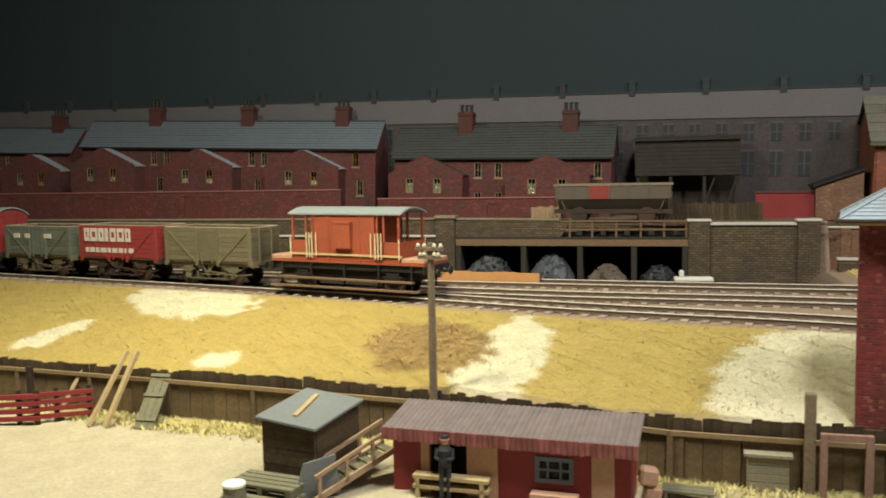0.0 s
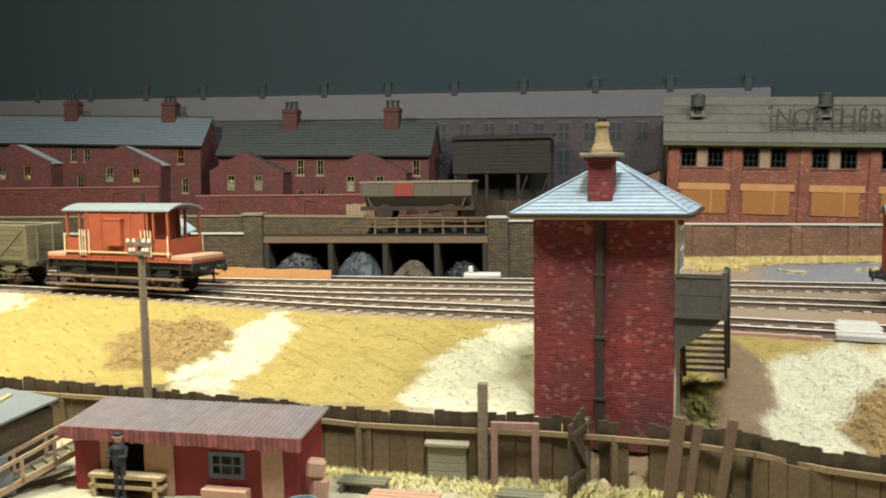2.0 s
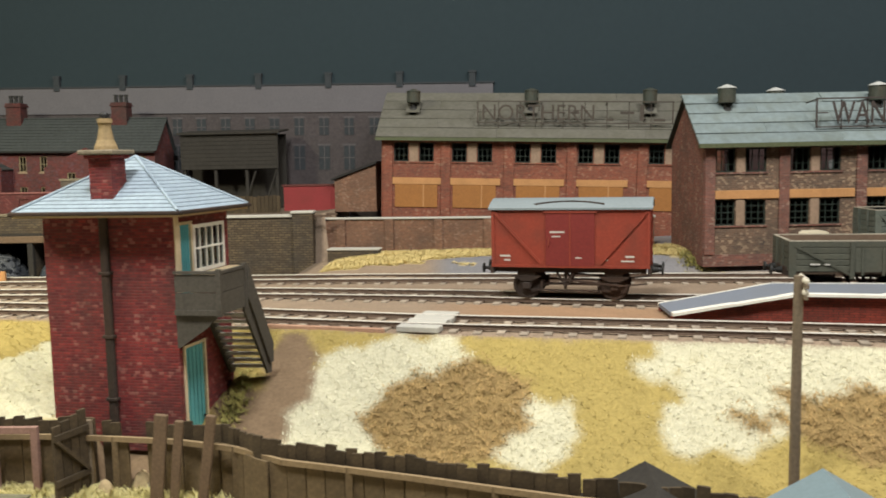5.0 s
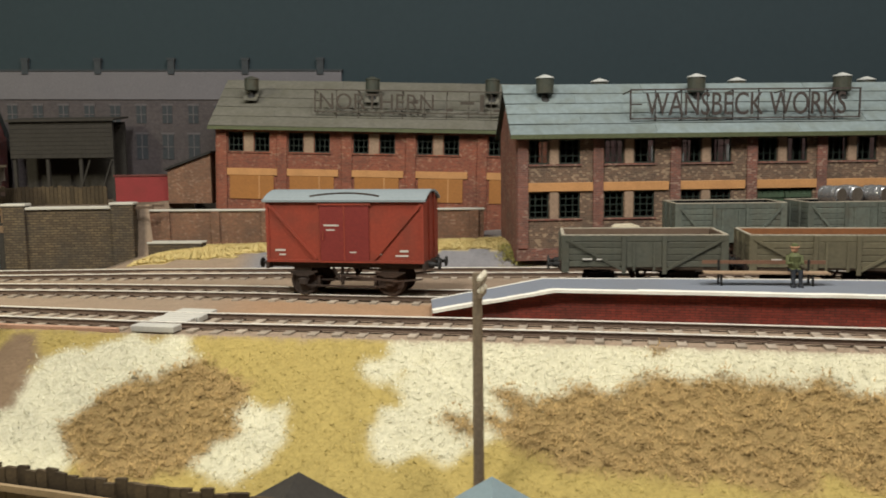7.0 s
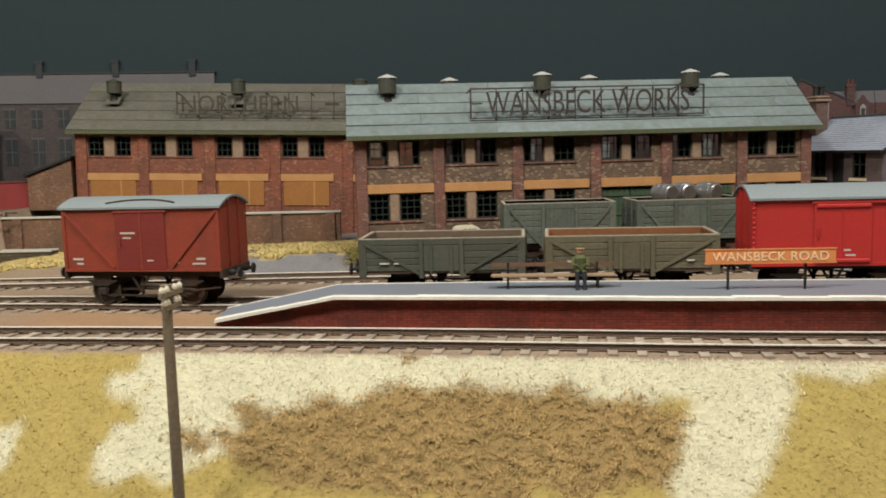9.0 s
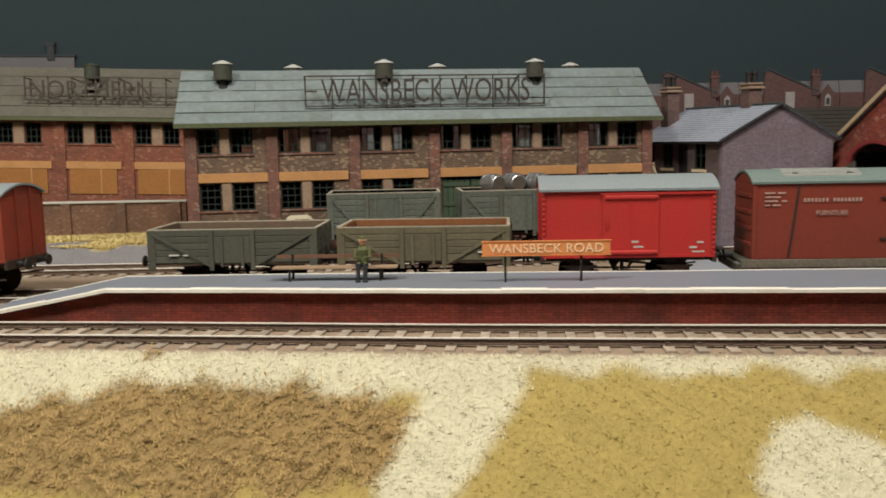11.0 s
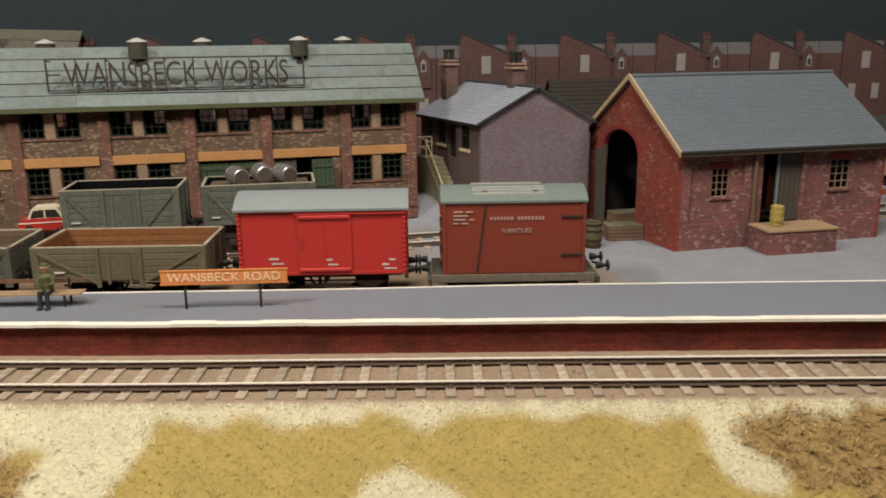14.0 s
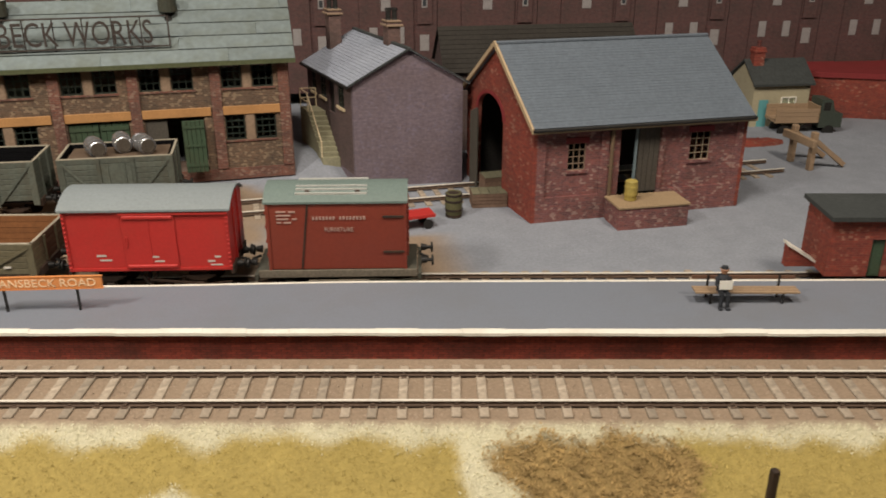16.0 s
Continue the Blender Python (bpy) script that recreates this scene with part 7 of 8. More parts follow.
def platform_hut():
    r = thing("platform_hut", "small red brick platform hut with grey roof", "hut", 1.098, 0.664, PZ, -12)
    part("shell", pierced(0, 48, 9.8, 36, 0, 26, ((18, 24, 9.8, 27), (30, 38, 18, 28))), M["brick_gable"], r)
    part("roof", boxes((-2, 50, -2.5, 28, 36, 38)), M["slate_dark"], r)
    window(r, 30, 38, 18, 28, 0.6, M["white"], 2, 2)
    part("door", boxes((18, 24, 1, 2, 9.8, 27)), M["green_door"], r)
    w = thing("capping_wall", "low brick wing wall with white sloping capping", "wall", 1.0875, 0.677, PZ, -12)
    part("brick", prism(bmesh.new(), [(0, 9.8), (0, 20), (14, 11), (14, 9.8)], 0, 4, "y"), M["brick_gable"], w)
    part("capping", prism(bmesh.new(), [(-0.5, 20), (-0.5, 21.2), (15, 11.6), (15, 10.4)], -0.6, 4.6, "y"), M["white"], w)


platform_hut()


# ---- goods yard ----
def buffer_stop():
    r = thing("buffer_stop", "timber buffer stop at end of siding", "buffer stop", 1.204, 0.8455, -0.003, 2)
    part("beam", boxes((-1.5, 1.5, -16, 16, 13, 18), bevel=0.3), M["bench_wood"], r)
    for y in (-10, 10):
        part("post", boxes((1.5, 5, y - 2, y + 2, -3, 22), bevel=0.3), M["bench_wood"], r)
        part("strut", beam(bmesh.new(), (5, y, 16), (28, y, -1), 3, 3), M["bench_wood"], r)


buffer_stop()


def crate(x, y, z, rz, w, d, h, label="brown slatted wooden crate in goods yard"):
    r = thing("crate", label, "crate", x, y, z, rz, group="crates")
    part("inner_box", boxes((-w / 2 + 0.6, w / 2 - 0.6, -d / 2 + 0.6, d / 2 - 0.6, 0, h - 0.6)), M["crate"], r, lift=False)
    n = 4
    for i in range(n):
        a, b = h * i / n + 0.15, h * (i + 1) / n - 0.15
        part("slat", boxes((-w / 2, w / 2, -d / 2, -d / 2 + 0.6, a, b), (-w / 2, w / 2, d / 2 - 0.6, d / 2, a, b), (-w / 2, -w / 2 + 0.6, -d / 2 + 0.6, d / 2 - 0.6, a, b), (w / 2 - 0.6, w / 2, -d / 2 + 0.6, d / 2 - 0.6, a, b)), M["crate"], r, lift=False)
        u = -w / 2 + w * i / n
        part("lid_slat", boxes((u + 0.15, u + w / n - 0.15, -d / 2, d / 2, h - 0.6, h)), M["wood_grey"], r, lift=False)
    return r


crate(0.9885, 0.8155, -0.003, -6, 20, 12, 8.5)
crate(0.999, 0.836, -0.003, 3, 18, 12, 11)
barrel(0.965, 0.801, -0.003, 0, "olive wooden barrel standing in the yard", "khaki", "yard barrels", False, 4.8, 14)
barrel(1.0555, 0.772, 0.0102, 0, "dented yellow oil drum on the dock", "drum_yellow", "yard barrels", False, 3.4, 10.8)


def trolley():
    r = thing("luggage_trolley", "bright red platform trolley in the yard", "trolley", 0.940, 0.789, -0.003, 8)
    part("deck", boxes((-11, 11, -5.5, 5.5, 3.5, 5)), M["bright_red"], r)
    part("end_rail", boxes((-11, -10.2, -5.5, 5.5, 5, 12)), M["bright_red"], r)
    for u in (-7, 7):
        for y in (-5, 5):
            w = lathe(bmesh.new(), [(2.6, -0.5), (2.6, 0.5)], 12)
            w.transform(Matrix(((1, 0, 0, u), (0, 0, 1, y), (0, 1, 0, -0.4), (0, 0, 0, 1))))
            part("wheel", w, M["iron"], r)


trolley()


def small_car():
    r = thing("car", "two-tone model car, cream roof and red body", "car", 0.6785, 0.860, 0.0095, 4)
    body = [(-14.5, 10.6), (-14.6, 14.2), (-13.2, 16.2), (-8.5, 17.0), (8.5, 17.0), (13.4, 15.6), (14.6, 13.6), (14.6, 10.6)]
    part("body", prism(bmesh.new(), body, -5.6, 5.6, "y"), M["car_red"], r)
    c = part("cabin", prism(bmesh.new(), [(-9.6, 16.9), (-7.4, 21.8), (-5.6, 22.9), (3.6, 23.0), (5.6, 22.0), (8.8, 16.9)], -5.0, 5.0, "y"), M["car_cream"], r)
    for y in (-5.2, 5.0):
        for pts in ([(-8.2, 17.4), (-6.6, 21.2), (-1.4, 21.6), (-1.4, 17.4)], [(-0.6, 17.4), (-0.6, 21.6), (4.4, 21.4), (6.8, 17.4)]):
            part("side_window", prism(bmesh.new(), pts, y, y + 0.2, "y"), M["inside"], c, "dark side window")
    part("trim_strip", boxes((-14.2, 14.2, -5.8, -5.6, 14.6, 15.1)), M["white"], r, "pale trim along the side")
    for u in (-9, 9):
        for y in (-5.2, 5.2):
            w = lathe(bmesh.new(), [(2.6, -0.7), (2.6, 0.7), (1.4, 0.8)], 14)
            w.transform(Matrix(((1, 0, 0, u), (0, 0, 1, y), (0, 1, 0, 11.0), (0, 0, 0, 1))))
            wh = part("wheel", w, M["iron"], r)
            hub = lathe(bmesh.new(), [(1.3, 0.75), (0.9, 1.05)], 10)
            hub.transform(Matrix(((1, 0, 0, u), (0, 0, 1 if y > 0 else -1, y), (0, 1, 0, 11.0), (0, 0, 0, 1))))
            part("hub_cap", hub, M["galvanised"], wh)
        part("bumper", boxes((u * 1.64 - 0.4, u * 1.64 + 0.4, -5.4, 5.4, 11.2, 12.4), bevel=0.2), M["galvanised"], r)


small_car()


def lorry():
    r = thing("lorry", "dull green model lorry with brown body behind the shed", "lorry", 1.254, 0.914, -0.003, 172)
    cab = part("cab", prism(bmesh.new(), [(-24, 4), (-24, 14), (-18, 15.4), (-15, 24), (-7, 24.6), (-7, 4)], -8, 8, "y"), M["lorry_green"], r)
    part("windscreen", prism(bmesh.new(), [(-18.1, 16.4), (-15.6, 23.2), (-15.3, 23.2), (-17.8, 16.4)], -7, 7, "y"), M["glass"], cab)
    part("cab_window", boxes((-14, -9, -8.2, -8.0, 16.5, 22.5), (-14, -9, 8.0, 8.2, 16.5, 22.5)), M["inside"], cab)
    part("flatbed", boxes((-6, 26, -9, 9, 8, 10)), M["bench_wood"], r)
    for y in (-9, 8):
        for i in range(3):
            part("side_plank", boxes((-6, 26, y, y + 1, 10 + i * 2.8, 12.6 + i * 2.8), bevel=0.1), M["bench_wood"], r)
    part("headboard", boxes((-6, -5, -9, 9, 10, 20)), M["bench_wood"], r)
    for u in (-15, 18):
        for y in (-7, 7):
            w = lathe(bmesh.new(), [(4.4, -1.2), (4.4, 1.2), (2.4, 1.3)], 16)
            w.transform(Matrix(((1, 0, 0, u), (0, 0, 1, y), (0, 1, 0, 1.4), (0, 0, 0, 1))))
            part("wheel", w, M["iron"], r)


lorry()


def yard_office():
    r = thing("yard_office", "cream hut with grey roof and red chimney", "hut", 1.2205, 0.931, -0.003, -4)
    part("shell", prism(bmesh.new(), [(0, -3), (0, 32), (18, 45), (36, 32), (36, -3)], 0, 44, "x"), M["office_wall"], r)
    part("roof", prism(bmesh.new(), [(-3, 30.5), (18, 45.5), (39, 30.5), (39, 32), (18, 47.2), (-3, 32)], -2, 46, "x"), M["slate_dark"], r)
    chimney(r, 3, 11, 12, 19, 38, 56, M["brick_gable"], 1, 5)
    part("door", boxes((5, 12, -0.6, 0, -2, 20)), M["teal"], r)
    window(r, 22, 34, 10, 22, -0.9, M["white"], 2, 2)


def brick_store():
    r = thing("brick_store", "low red brick store with flat rimmed top", "building", 1.270, 0.952, -0.003, -10)
    plan = [(0, 12), (16, 0), (70, -12), (190, -22), (190, 70), (0, 70)]
    part("shell", prism(bmesh.new(), plan, -3, 31, "z"), M["brick_gable"], r)
    part("rim", prism(bmesh.new(), [(x + (-1.2 if x < 1 else 0), y + (-1.6 if y < 60 else 0)) for x, y in plan], 31, 35, "z"), M["hut_red"], r)


yard_office()
brick_store()


def sand_heap(x, y, rx, ry, h, mat, label, z=-0.003, name="sand_heap", category="heap"):
    g = random.Random(int(x * 1e4))
    bm = bmesh.new()
    rings = []
    for k in range(7):
        f = k / 6
        rings.append([bm.verts.new((rx * (1 - f) * math.cos(a) * g.uniform(0.88, 1.1), ry * (1 - f) * math.sin(a) * g.uniform(0.88, 1.1), h * math.sin(f * math.pi / 2) * g.uniform(0.85, 1.1))) for a in np.linspace(0, 2 * math.pi, 18)[:-1]])
    for a, b in zip(rings, rings[1:]):
        for i in range(17):
            bm.faces.new((a[i], a[(i + 1) % 17], b[(i + 1) % 17], b[i]))
    return solo(name, bm, M[mat], label, category, x, y, z, smooth=True)


sand_heap(1.205, 0.895, 32, 14, 5, "brick_gable", "heap of red brick rubble in the yard", name="rubble_heap")


# ---- coal drops and the upper level ----
def retaining_wall():
    r = thing("retaining_wall", "sooty stone retaining wall with pale coping", "wall", 0.286, 0.955, -0.012)
    part("stonework", boxes((14, 71, 1, 7, -12, 30)), M["stone_wall"], r)
    part("coping", boxes((14, 71, -0.4, 8, 30, 32), bevel=0.4), M["concrete"], r)
    for u in (0, 71):
        p = part("pier", boxes((u, u + 14.5, -1.2, 7.5, -12, 32.5), bevel=0.4), M["stone_wall"], r)
        part("pier_cap", boxes((u - 1, u + 15.5, -2, 8.3, 32.5, 34.4), bevel=0.5), M["concrete"], p)
    l = thing("retaining_wall", "dark stone retaining wall with parapet above", "wall", -0.30, 0.955, -0.012)
    part("stonework", boxes((0, 404, 0, 7, -12, 21.5)), M["stone_wall"], l)
    part("string_course", boxes((0, 404, -1.4, 0, 21.5, 23.4), bevel=0.4), M["concrete"], l, "pale worn string course")
    part("parapet", boxes((0, 404, 1, 6, 21.5, 34.6), bevel=0.3), M["stone_wall"], l)
    part("coping", boxes((0, 404, 0.3, 6.7, 34.6, 36), bevel=0.3), M["coping_stone"], l)
    p = part("pier", boxes((404, 418.5, -1.5, 7, -12, 35.4), bevel=0.4), M["stone_wall"], l)
    part("pier_cap", boxes((402.8, 419.7, -2.6, 8, 35.4, 37.8), bevel=0.5), M["coping_stone"], p)
    part("end_parapet", prism(bmesh.new(), [(418.5, 20.2), (496, 20.2), (503, 31), (496, 33.8), (418.5, 34.6)], 1, 6, "y"), M["stone_wall"], l)
    part("end_coping", prism(bmesh.new(), [(418.5, 34.6), (496, 33.8), (496, 35.2), (418.5, 36)], 0.3, 6.7, "y"), M["coping_stone"], l)


retaining_wall()


def coal_drops():
    r = thing("coal_drops", "dark timber coal drops with open bays beneath", "coal drops", 0.119, 0.955, -0.012)
    for i in range(33):
        part("deck_board", boxes((i * 5.05, i * 5.05 + 4.8, 0.8, 54, 20.1, 21.7)), M["tar"], r)
    part("front_beam", boxes((0, 167, -0.8, 2.6, 15.2, 20), bevel=0.3), M["beam_brown"], r)
    # near-black back wall puts the shade deep in the bays into its colour
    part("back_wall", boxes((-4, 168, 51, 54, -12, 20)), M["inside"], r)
    for u in (0, 49, 90, 128, 163):
        part("post", boxes((u, u + 4, -0.3, 3.3, -12, 15.2), bevel=0.3), M["tar"], r)
        part("bay_wall", boxes((u + 0.5, u + 3.5, 4, 51, -12, 20)), M["stone_wall"], r)
    for u in (84, 100, 117, 134, 150, 165):
        part("railing_post", boxes((u, u + 1.3, 0.8, 2.1, 21.7, 34)), M["beam_brown"], r)
    for z in (26.6, 32.6):
        part("railing", boxes((78, 167, 0.4, 0.8, z, z + 1.3)), M["beam_brown"], r)
    # baulks that carry the raised track
    for i in range(10):
        part("baulk", boxes((4 + i * 17, 8 + i * 17, 6, 36, 21.7, 27), bevel=0.3), M["tar"], r)
    for y in (8.6, 28.4):
        part("stringer", boxes((0, 167, y - 2, y + 2, 27, 29.6), bevel=0.3), M["beam_brown"], r)


coal_drops()


def coal_heap(x, y, rx, ry, h, mat, label, lump=2.0):
    """A low mound with angular lumps lying all over it."""
    g = random.Random(int(x * 1e4))
    bm = bmesh.new()
    for px, py, k in ((0, 0, 1.0), (g.uniform(0.3, 0.5), g.uniform(-0.4, 0), 0.62), (-g.uniform(0.3, 0.5), g.uniform(-0.5, -0.1), 0.7)):
        cone = lathe(bmesh.new(), [(1, 0), (0.78, h * 0.42), (0.48, h * 0.76), (0.2, h * 0.9), (0.0, h * 0.92)], 13)
        for v in cone.verts:
            w = g.uniform(0.82, 1.15)
            bm.verts.new((v.co.x * rx * (0.45 + 0.45 * k) * w + px * rx, v.co.y * ry * (0.45 + 0.45 * k) * w + py * ry, v.co.z * k * g.uniform(0.9, 1.1)))
        bm.verts.ensure_lookup_table()
        base = len(bm.verts) - len(cone.verts)
        cone.verts.index_update()
        for f in cone.faces:
            bm.faces.new([bm.verts[base + v.index] for v in f.verts])
        cone.free()
        for i in range(90):
            q, a = math.sqrt(g.random()), g.uniform(0, 2 * math.pi)
            s = g.uniform(0.4, 1.0) * lump
            at = (px * rx + q * rx * k * math.cos(a), py * ry + q * ry * k * math.sin(a), h * k * 0.9 * (1 - q ** 1.7) + 0.3)
            made = bmesh.ops.create_icosphere(bm, subdivisions=1, radius=s, matrix=Matrix.Translation(at) @ pose(0, 0, 0, g.uniform(0, 180), g.uniform(0, 180), 0))
            for v in made["verts"]:
                v.co += Vector((g.uniform(-1, 1), g.uniform(-1, 1), g.uniform(-1, 1))) * s * 0.45
            bm.verts.ensure_lookup_table()
    return solo("coal_heap", bm, M[mat], label, "coal heap", x, y, -0.012, kind="stuff")


coal_heap(0.143, 0.968, 19, 14, 23, "coal", "heap of glossy blue-black coal under the drops", 2.2)
coal_heap(0.190, 0.966, 17, 14, 24, "coal_fine", "heap of small grey coal under the drops", 1.4)
coal_heap(0.230, 0.965, 15, 12, 14, "coal_brown", "low heap of brown coal slack under the drops", 1.4)
coal_heap(0.267, 0.970, 13, 12, 13, "coal", "low heap of dark coal under the drops")
edging = thing("plank_edging", "ochre plank edging beside the siding", "edging", 0.070, 0.888, -0.002, -2.5)
for i in range(8):
    part("plank", boxes((i * 15.2, i * 15.2 + 15.15, 0, 1.6, 0, 8 - (i % 3) * 0.3 - i * 0.25), bevel=0.15), M["ochre"], edging, lift=False)
solo("loading_sheet", boxes((0, 24, 0, 10, 0, 2.5), (3, 6, 3, 6, 2.5, 7), bevel=0.6), M["tarpaulin"], "pale folded sheet lying beside the siding", "sheet", 0.276, 0.896, -0.002, 3)


def coal_office():
    """A hut standing a little askew, its ridge falling to the front."""
    def tilt(bm):
        for v in bm.verts:
            v.co.x, v.co.z = v.co.x + 0.26 * v.co.y, v.co.z + 0.18 * v.co.y
        return bm
    r = thing("coal_office", "small pink brick hut with pale blue-grey pitched roof", "hut", 0.050, 0.895, -0.012)
    shell = prism(bmesh.new(), [(-14.5, 0), (-14.5, 22), (0, 31), (14.5, 20), (14.5, 0)], 1.5, 35, "y")
    for v in tilt(shell).verts:
        v.co.z = -12 if v.co.z < 8 else v.co.z
    part("shell", shell, M["brick_hut"], r)
    for a, b in (((-18.5, 21.5), (0, 32.6)), ((0, 32.6), (17.5, 19.8))):
        part("roof_slope", tilt(prism(bmesh.new(), [a, b, (b[0], b[1] + 1.2), (a[0], a[1] + 1.2)], 0.6, 37, "y")), M["roof_powder"], r)
        part("bargeboard", tilt(prism(bmesh.new(), [(a[0], a[1] - 1.0), (b[0], b[1] - 1.0), (b[0], b[1] + 0.9), (a[0], a[1] + 0.9)], -0.3, 0.5, "y")), M["ochre"], r, "cream painted bargeboard")
    part("door", boxes((9, 14, -0.4, 1.4, -11, 13)), M["frame_dark"], r)


coal_office()


def hopper():
    r = thing("hopper_wagon", "grey hopper wagon with red patch on the drops", "wagon", 0.234, 0.972, 0.031, -2)
    body = bmesh.new()
    for s in (-1, 1):
        box(body, -41, 41, min(s * 12.4, s * 13.2), max(s * 12.4, s * 13.2), 49, 59)
        prism(body, [(s * 12.4, 49), (s * 13.2, 49), (s * 6.2, 41), (s * 5.4, 41)], -39, 39, "x")
    for s in (-1, 1):
        prism(body, [(s * 41, 59), (s * 40.2, 59), (s * 33.2, 41.5), (s * 34, 41.5)], -12.4, 12.4, "y")
    box(body, -34, 34, -5.4, 5.4, 41, 42)
    part("hopper_body", body, M["hopper_grey"], r)
    part("top_rim", boxes((-42, 42, -13.8, -12.6, 58.4, 59.8), (-42, 42, 12.6, 13.8, 58.4, 59.8), (-42, -40.6, -12.6, 12.6, 58.4, 59.8), (40.6, 42, -12.6, 12.6, 58.4, 59.8)), M["coping_stone"], r, "pale worn top rim")
    part("patch_panel", boxes((-16, -2, -13.6, -13.2, 49, 58.4)), M["patch_red"], r, "red painted side panel")
    for u in (-40.4, -27, -16.3, -1.7, 12, 26, 40.4):
        part("rib", boxes((u - 0.3, u + 0.3, -13.7, -13.2, 48.8, 58.4)), M["hopper_grey"], r)
    part("frame", boxes((-42, 42, -10.8, -9.4, 38.5, 41.5), (-42, 42, 9.4, 10.8, 38.5, 41.5)), M["iron_rust"], r)
    for u in (-24, 24):
        for y in (-9.5, 9.5):
            w = lathe(bmesh.new(), [(6.0, -1), (6.0, 0.8), (1.5, 1.2)], 18)
            w.transform(Matrix(((1, 0, 0, u), (0, 0, 1, y), (0, 1, 0, 37.2), (0, 0, 0, 1))))
            part("wheel", w, M["iron_rust"], r)
    t = thing("track", "short raised track on the coal drops", "track", 0.10, 0.976, 0.031, -2, group="railway tracks", kind="structure")
    for y in (-9.9, 9.9):
        part("rail", boxes((0, 285, y - 0.6, y + 0.6, 30, 31.4)), M["rail_side"], t)


hopper()


def black_barn():
    r = thing("open_barn", "black tarred open-sided timber barn", "barn", 0.240, 1.055, 0.03, -4)
    for i in range(9):
        part("weatherboard", boxes((7, 88, -0.6, 0.6, 64 + i * 3.2, 67.1 + i * 3.2), bevel=0.15), M["tar"], r)
    part("roof", prism(bmesh.new(), [(-3, 92), (26, 95), (26, 96.4), (-3, 93.6)], 5, 90, "x"), M["tar"], r)
    part("back_wall", boxes((7, 88, 22, 24, 30, 92)), M["tar"], r)
    for u in (8, 34, 60, 85):
        part("post", boxes((u, u + 2.4, 0.7, 3, 30, 92)), M["tar"], r)
    for u in (61, 78):
        part("brace", beam(bmesh.new(), (u, 0, 40), (u + 8, 0, 62), 1.2, 1.2), M["tar"], r)


black_barn()


def paling(x, y, z, rz, n, w, h, mat, label, gap=0.25):
    """A row of upright boards on two rails."""
    r = thing("paling_fence", label, "fence", x, y, z, rz, group="paling fences")
    for i in range(n):
        part("board", boxes((i * w, i * w + w - gap, 0, 0.8, 0, h + random.uniform(-1, 0.6)), bevel=0.1), M[mat], r, lift=False)
    for q in (0.25, 0.8):
        part("rail", boxes((0, n * w, 0.8, 1.8, h * q, h * q + 1.2)), M[mat], r, lift=False)


paling(0.250, 1.005, 0.031, -5, 30, 3.0, 13, "wood_fence", "weathered plank fence on the upper level")
paling(0.168, 1.008, 0.031, -5, 8, 3.0, 11, "bench_wood", "short brown plank fence near the barn")


# ---- front fence ----
def front_fence():
    r = thing("board_fence", "dark creosoted close-boarded fence with ragged top", "fence", 0.0, 0.70, -0.042)
    kinds = []
    for k in range(6):
        h = 24.4 - k * 0.3
        bm = prism(bmesh.new(), [(-1.75, 0), (1.75, 0), (1.75, h - 0.15 * (k % 2)), (0.5, h), (-1.75, h - 0.25 * ((k + 1) % 2))], -0.5, 0.5, "y")
        for v in bm.verts:
            v.co *= MM
        me = bpy.data.meshes.new("board")
        bm.to_mesh(me)
        bm.free()
        me.materials.append(M["wood_fence"])
        kinds.append(me)
    # shorter boards in front, a lighter brown than the tall ones
    bm = boxes((-3.15, 3.15, -0.4, 0.4, 0, 18.4), bevel=0.15)
    for v in bm.verts:
        v.co *= MM
    low_board = bpy.data.meshes.new("lower_board")
    bm.to_mesh(low_board)
    bm.free()
    low_board.materials.append(M["wood_fence_low"])
    x, k, rails, i = -0.36, 0, [], 0
    while x < 0.575:
        y = float(fence_y(x))
        a = math.atan2(float(fence_y(x + 0.002) - fence_y(x - 0.002)), 0.004)
        k = max(0, min(5, k + random.choice((-1, 0, 0, 1))))
        if i % 7 == 0:
            rails.append((x, y - 0.70 - 0.0012))
        # some boards are missing before the signal box; a post and the rail remain
        missing = 0.352 < x < 0.372 and not 0.3565 < x < 0.361
        if missing:
            i += 1
            x += 0.00325 * math.cos(a)
            continue
        b = new("board", kinds[k])
        b.parent = r
        b.matrix_local = pose(x, y - 0.70 - 0.0012, random.uniform(-0.0012, 0.0004), random.uniform(-1.5, 1.5), random.uniform(-1.2, 1.2), math.degrees(a))
        if i % 2 == 0:
            b = new("lower_board", low_board)
            b.parent = r
            b.matrix_local = pose(x + 0.0016 * math.cos(a), y - 0.70 - 0.0025 + 0.0016 * math.sin(a), random.uniform(-0.0008, 0.0), random.uniform(-0.6, 0.6), random.uniform(-0.6, 0.6), math.degrees(a))
        i += 1
        x += 0.00325 * math.cos(a)
    for p, q in zip(rails, rails[1:]):
        part("rail", beam(bmesh.new(), (p[0] * 1000, p[1] * 1000 - 2.2, 18.2), (q[0] * 1000, q[1] * 1000 - 2.2, 18.2), 1.3, 1.7), M["wood_rail"], r, lift=False)
    for p in rails[::2]:
        part("post", boxes((p[0] * 1000 - 1, p[0] * 1000 + 1, p[1] * 1000 - 2.8, p[1] * 1000 - 1.7, 0, 19)), M["wood_fence_low"], r, lift=False)


front_fence()


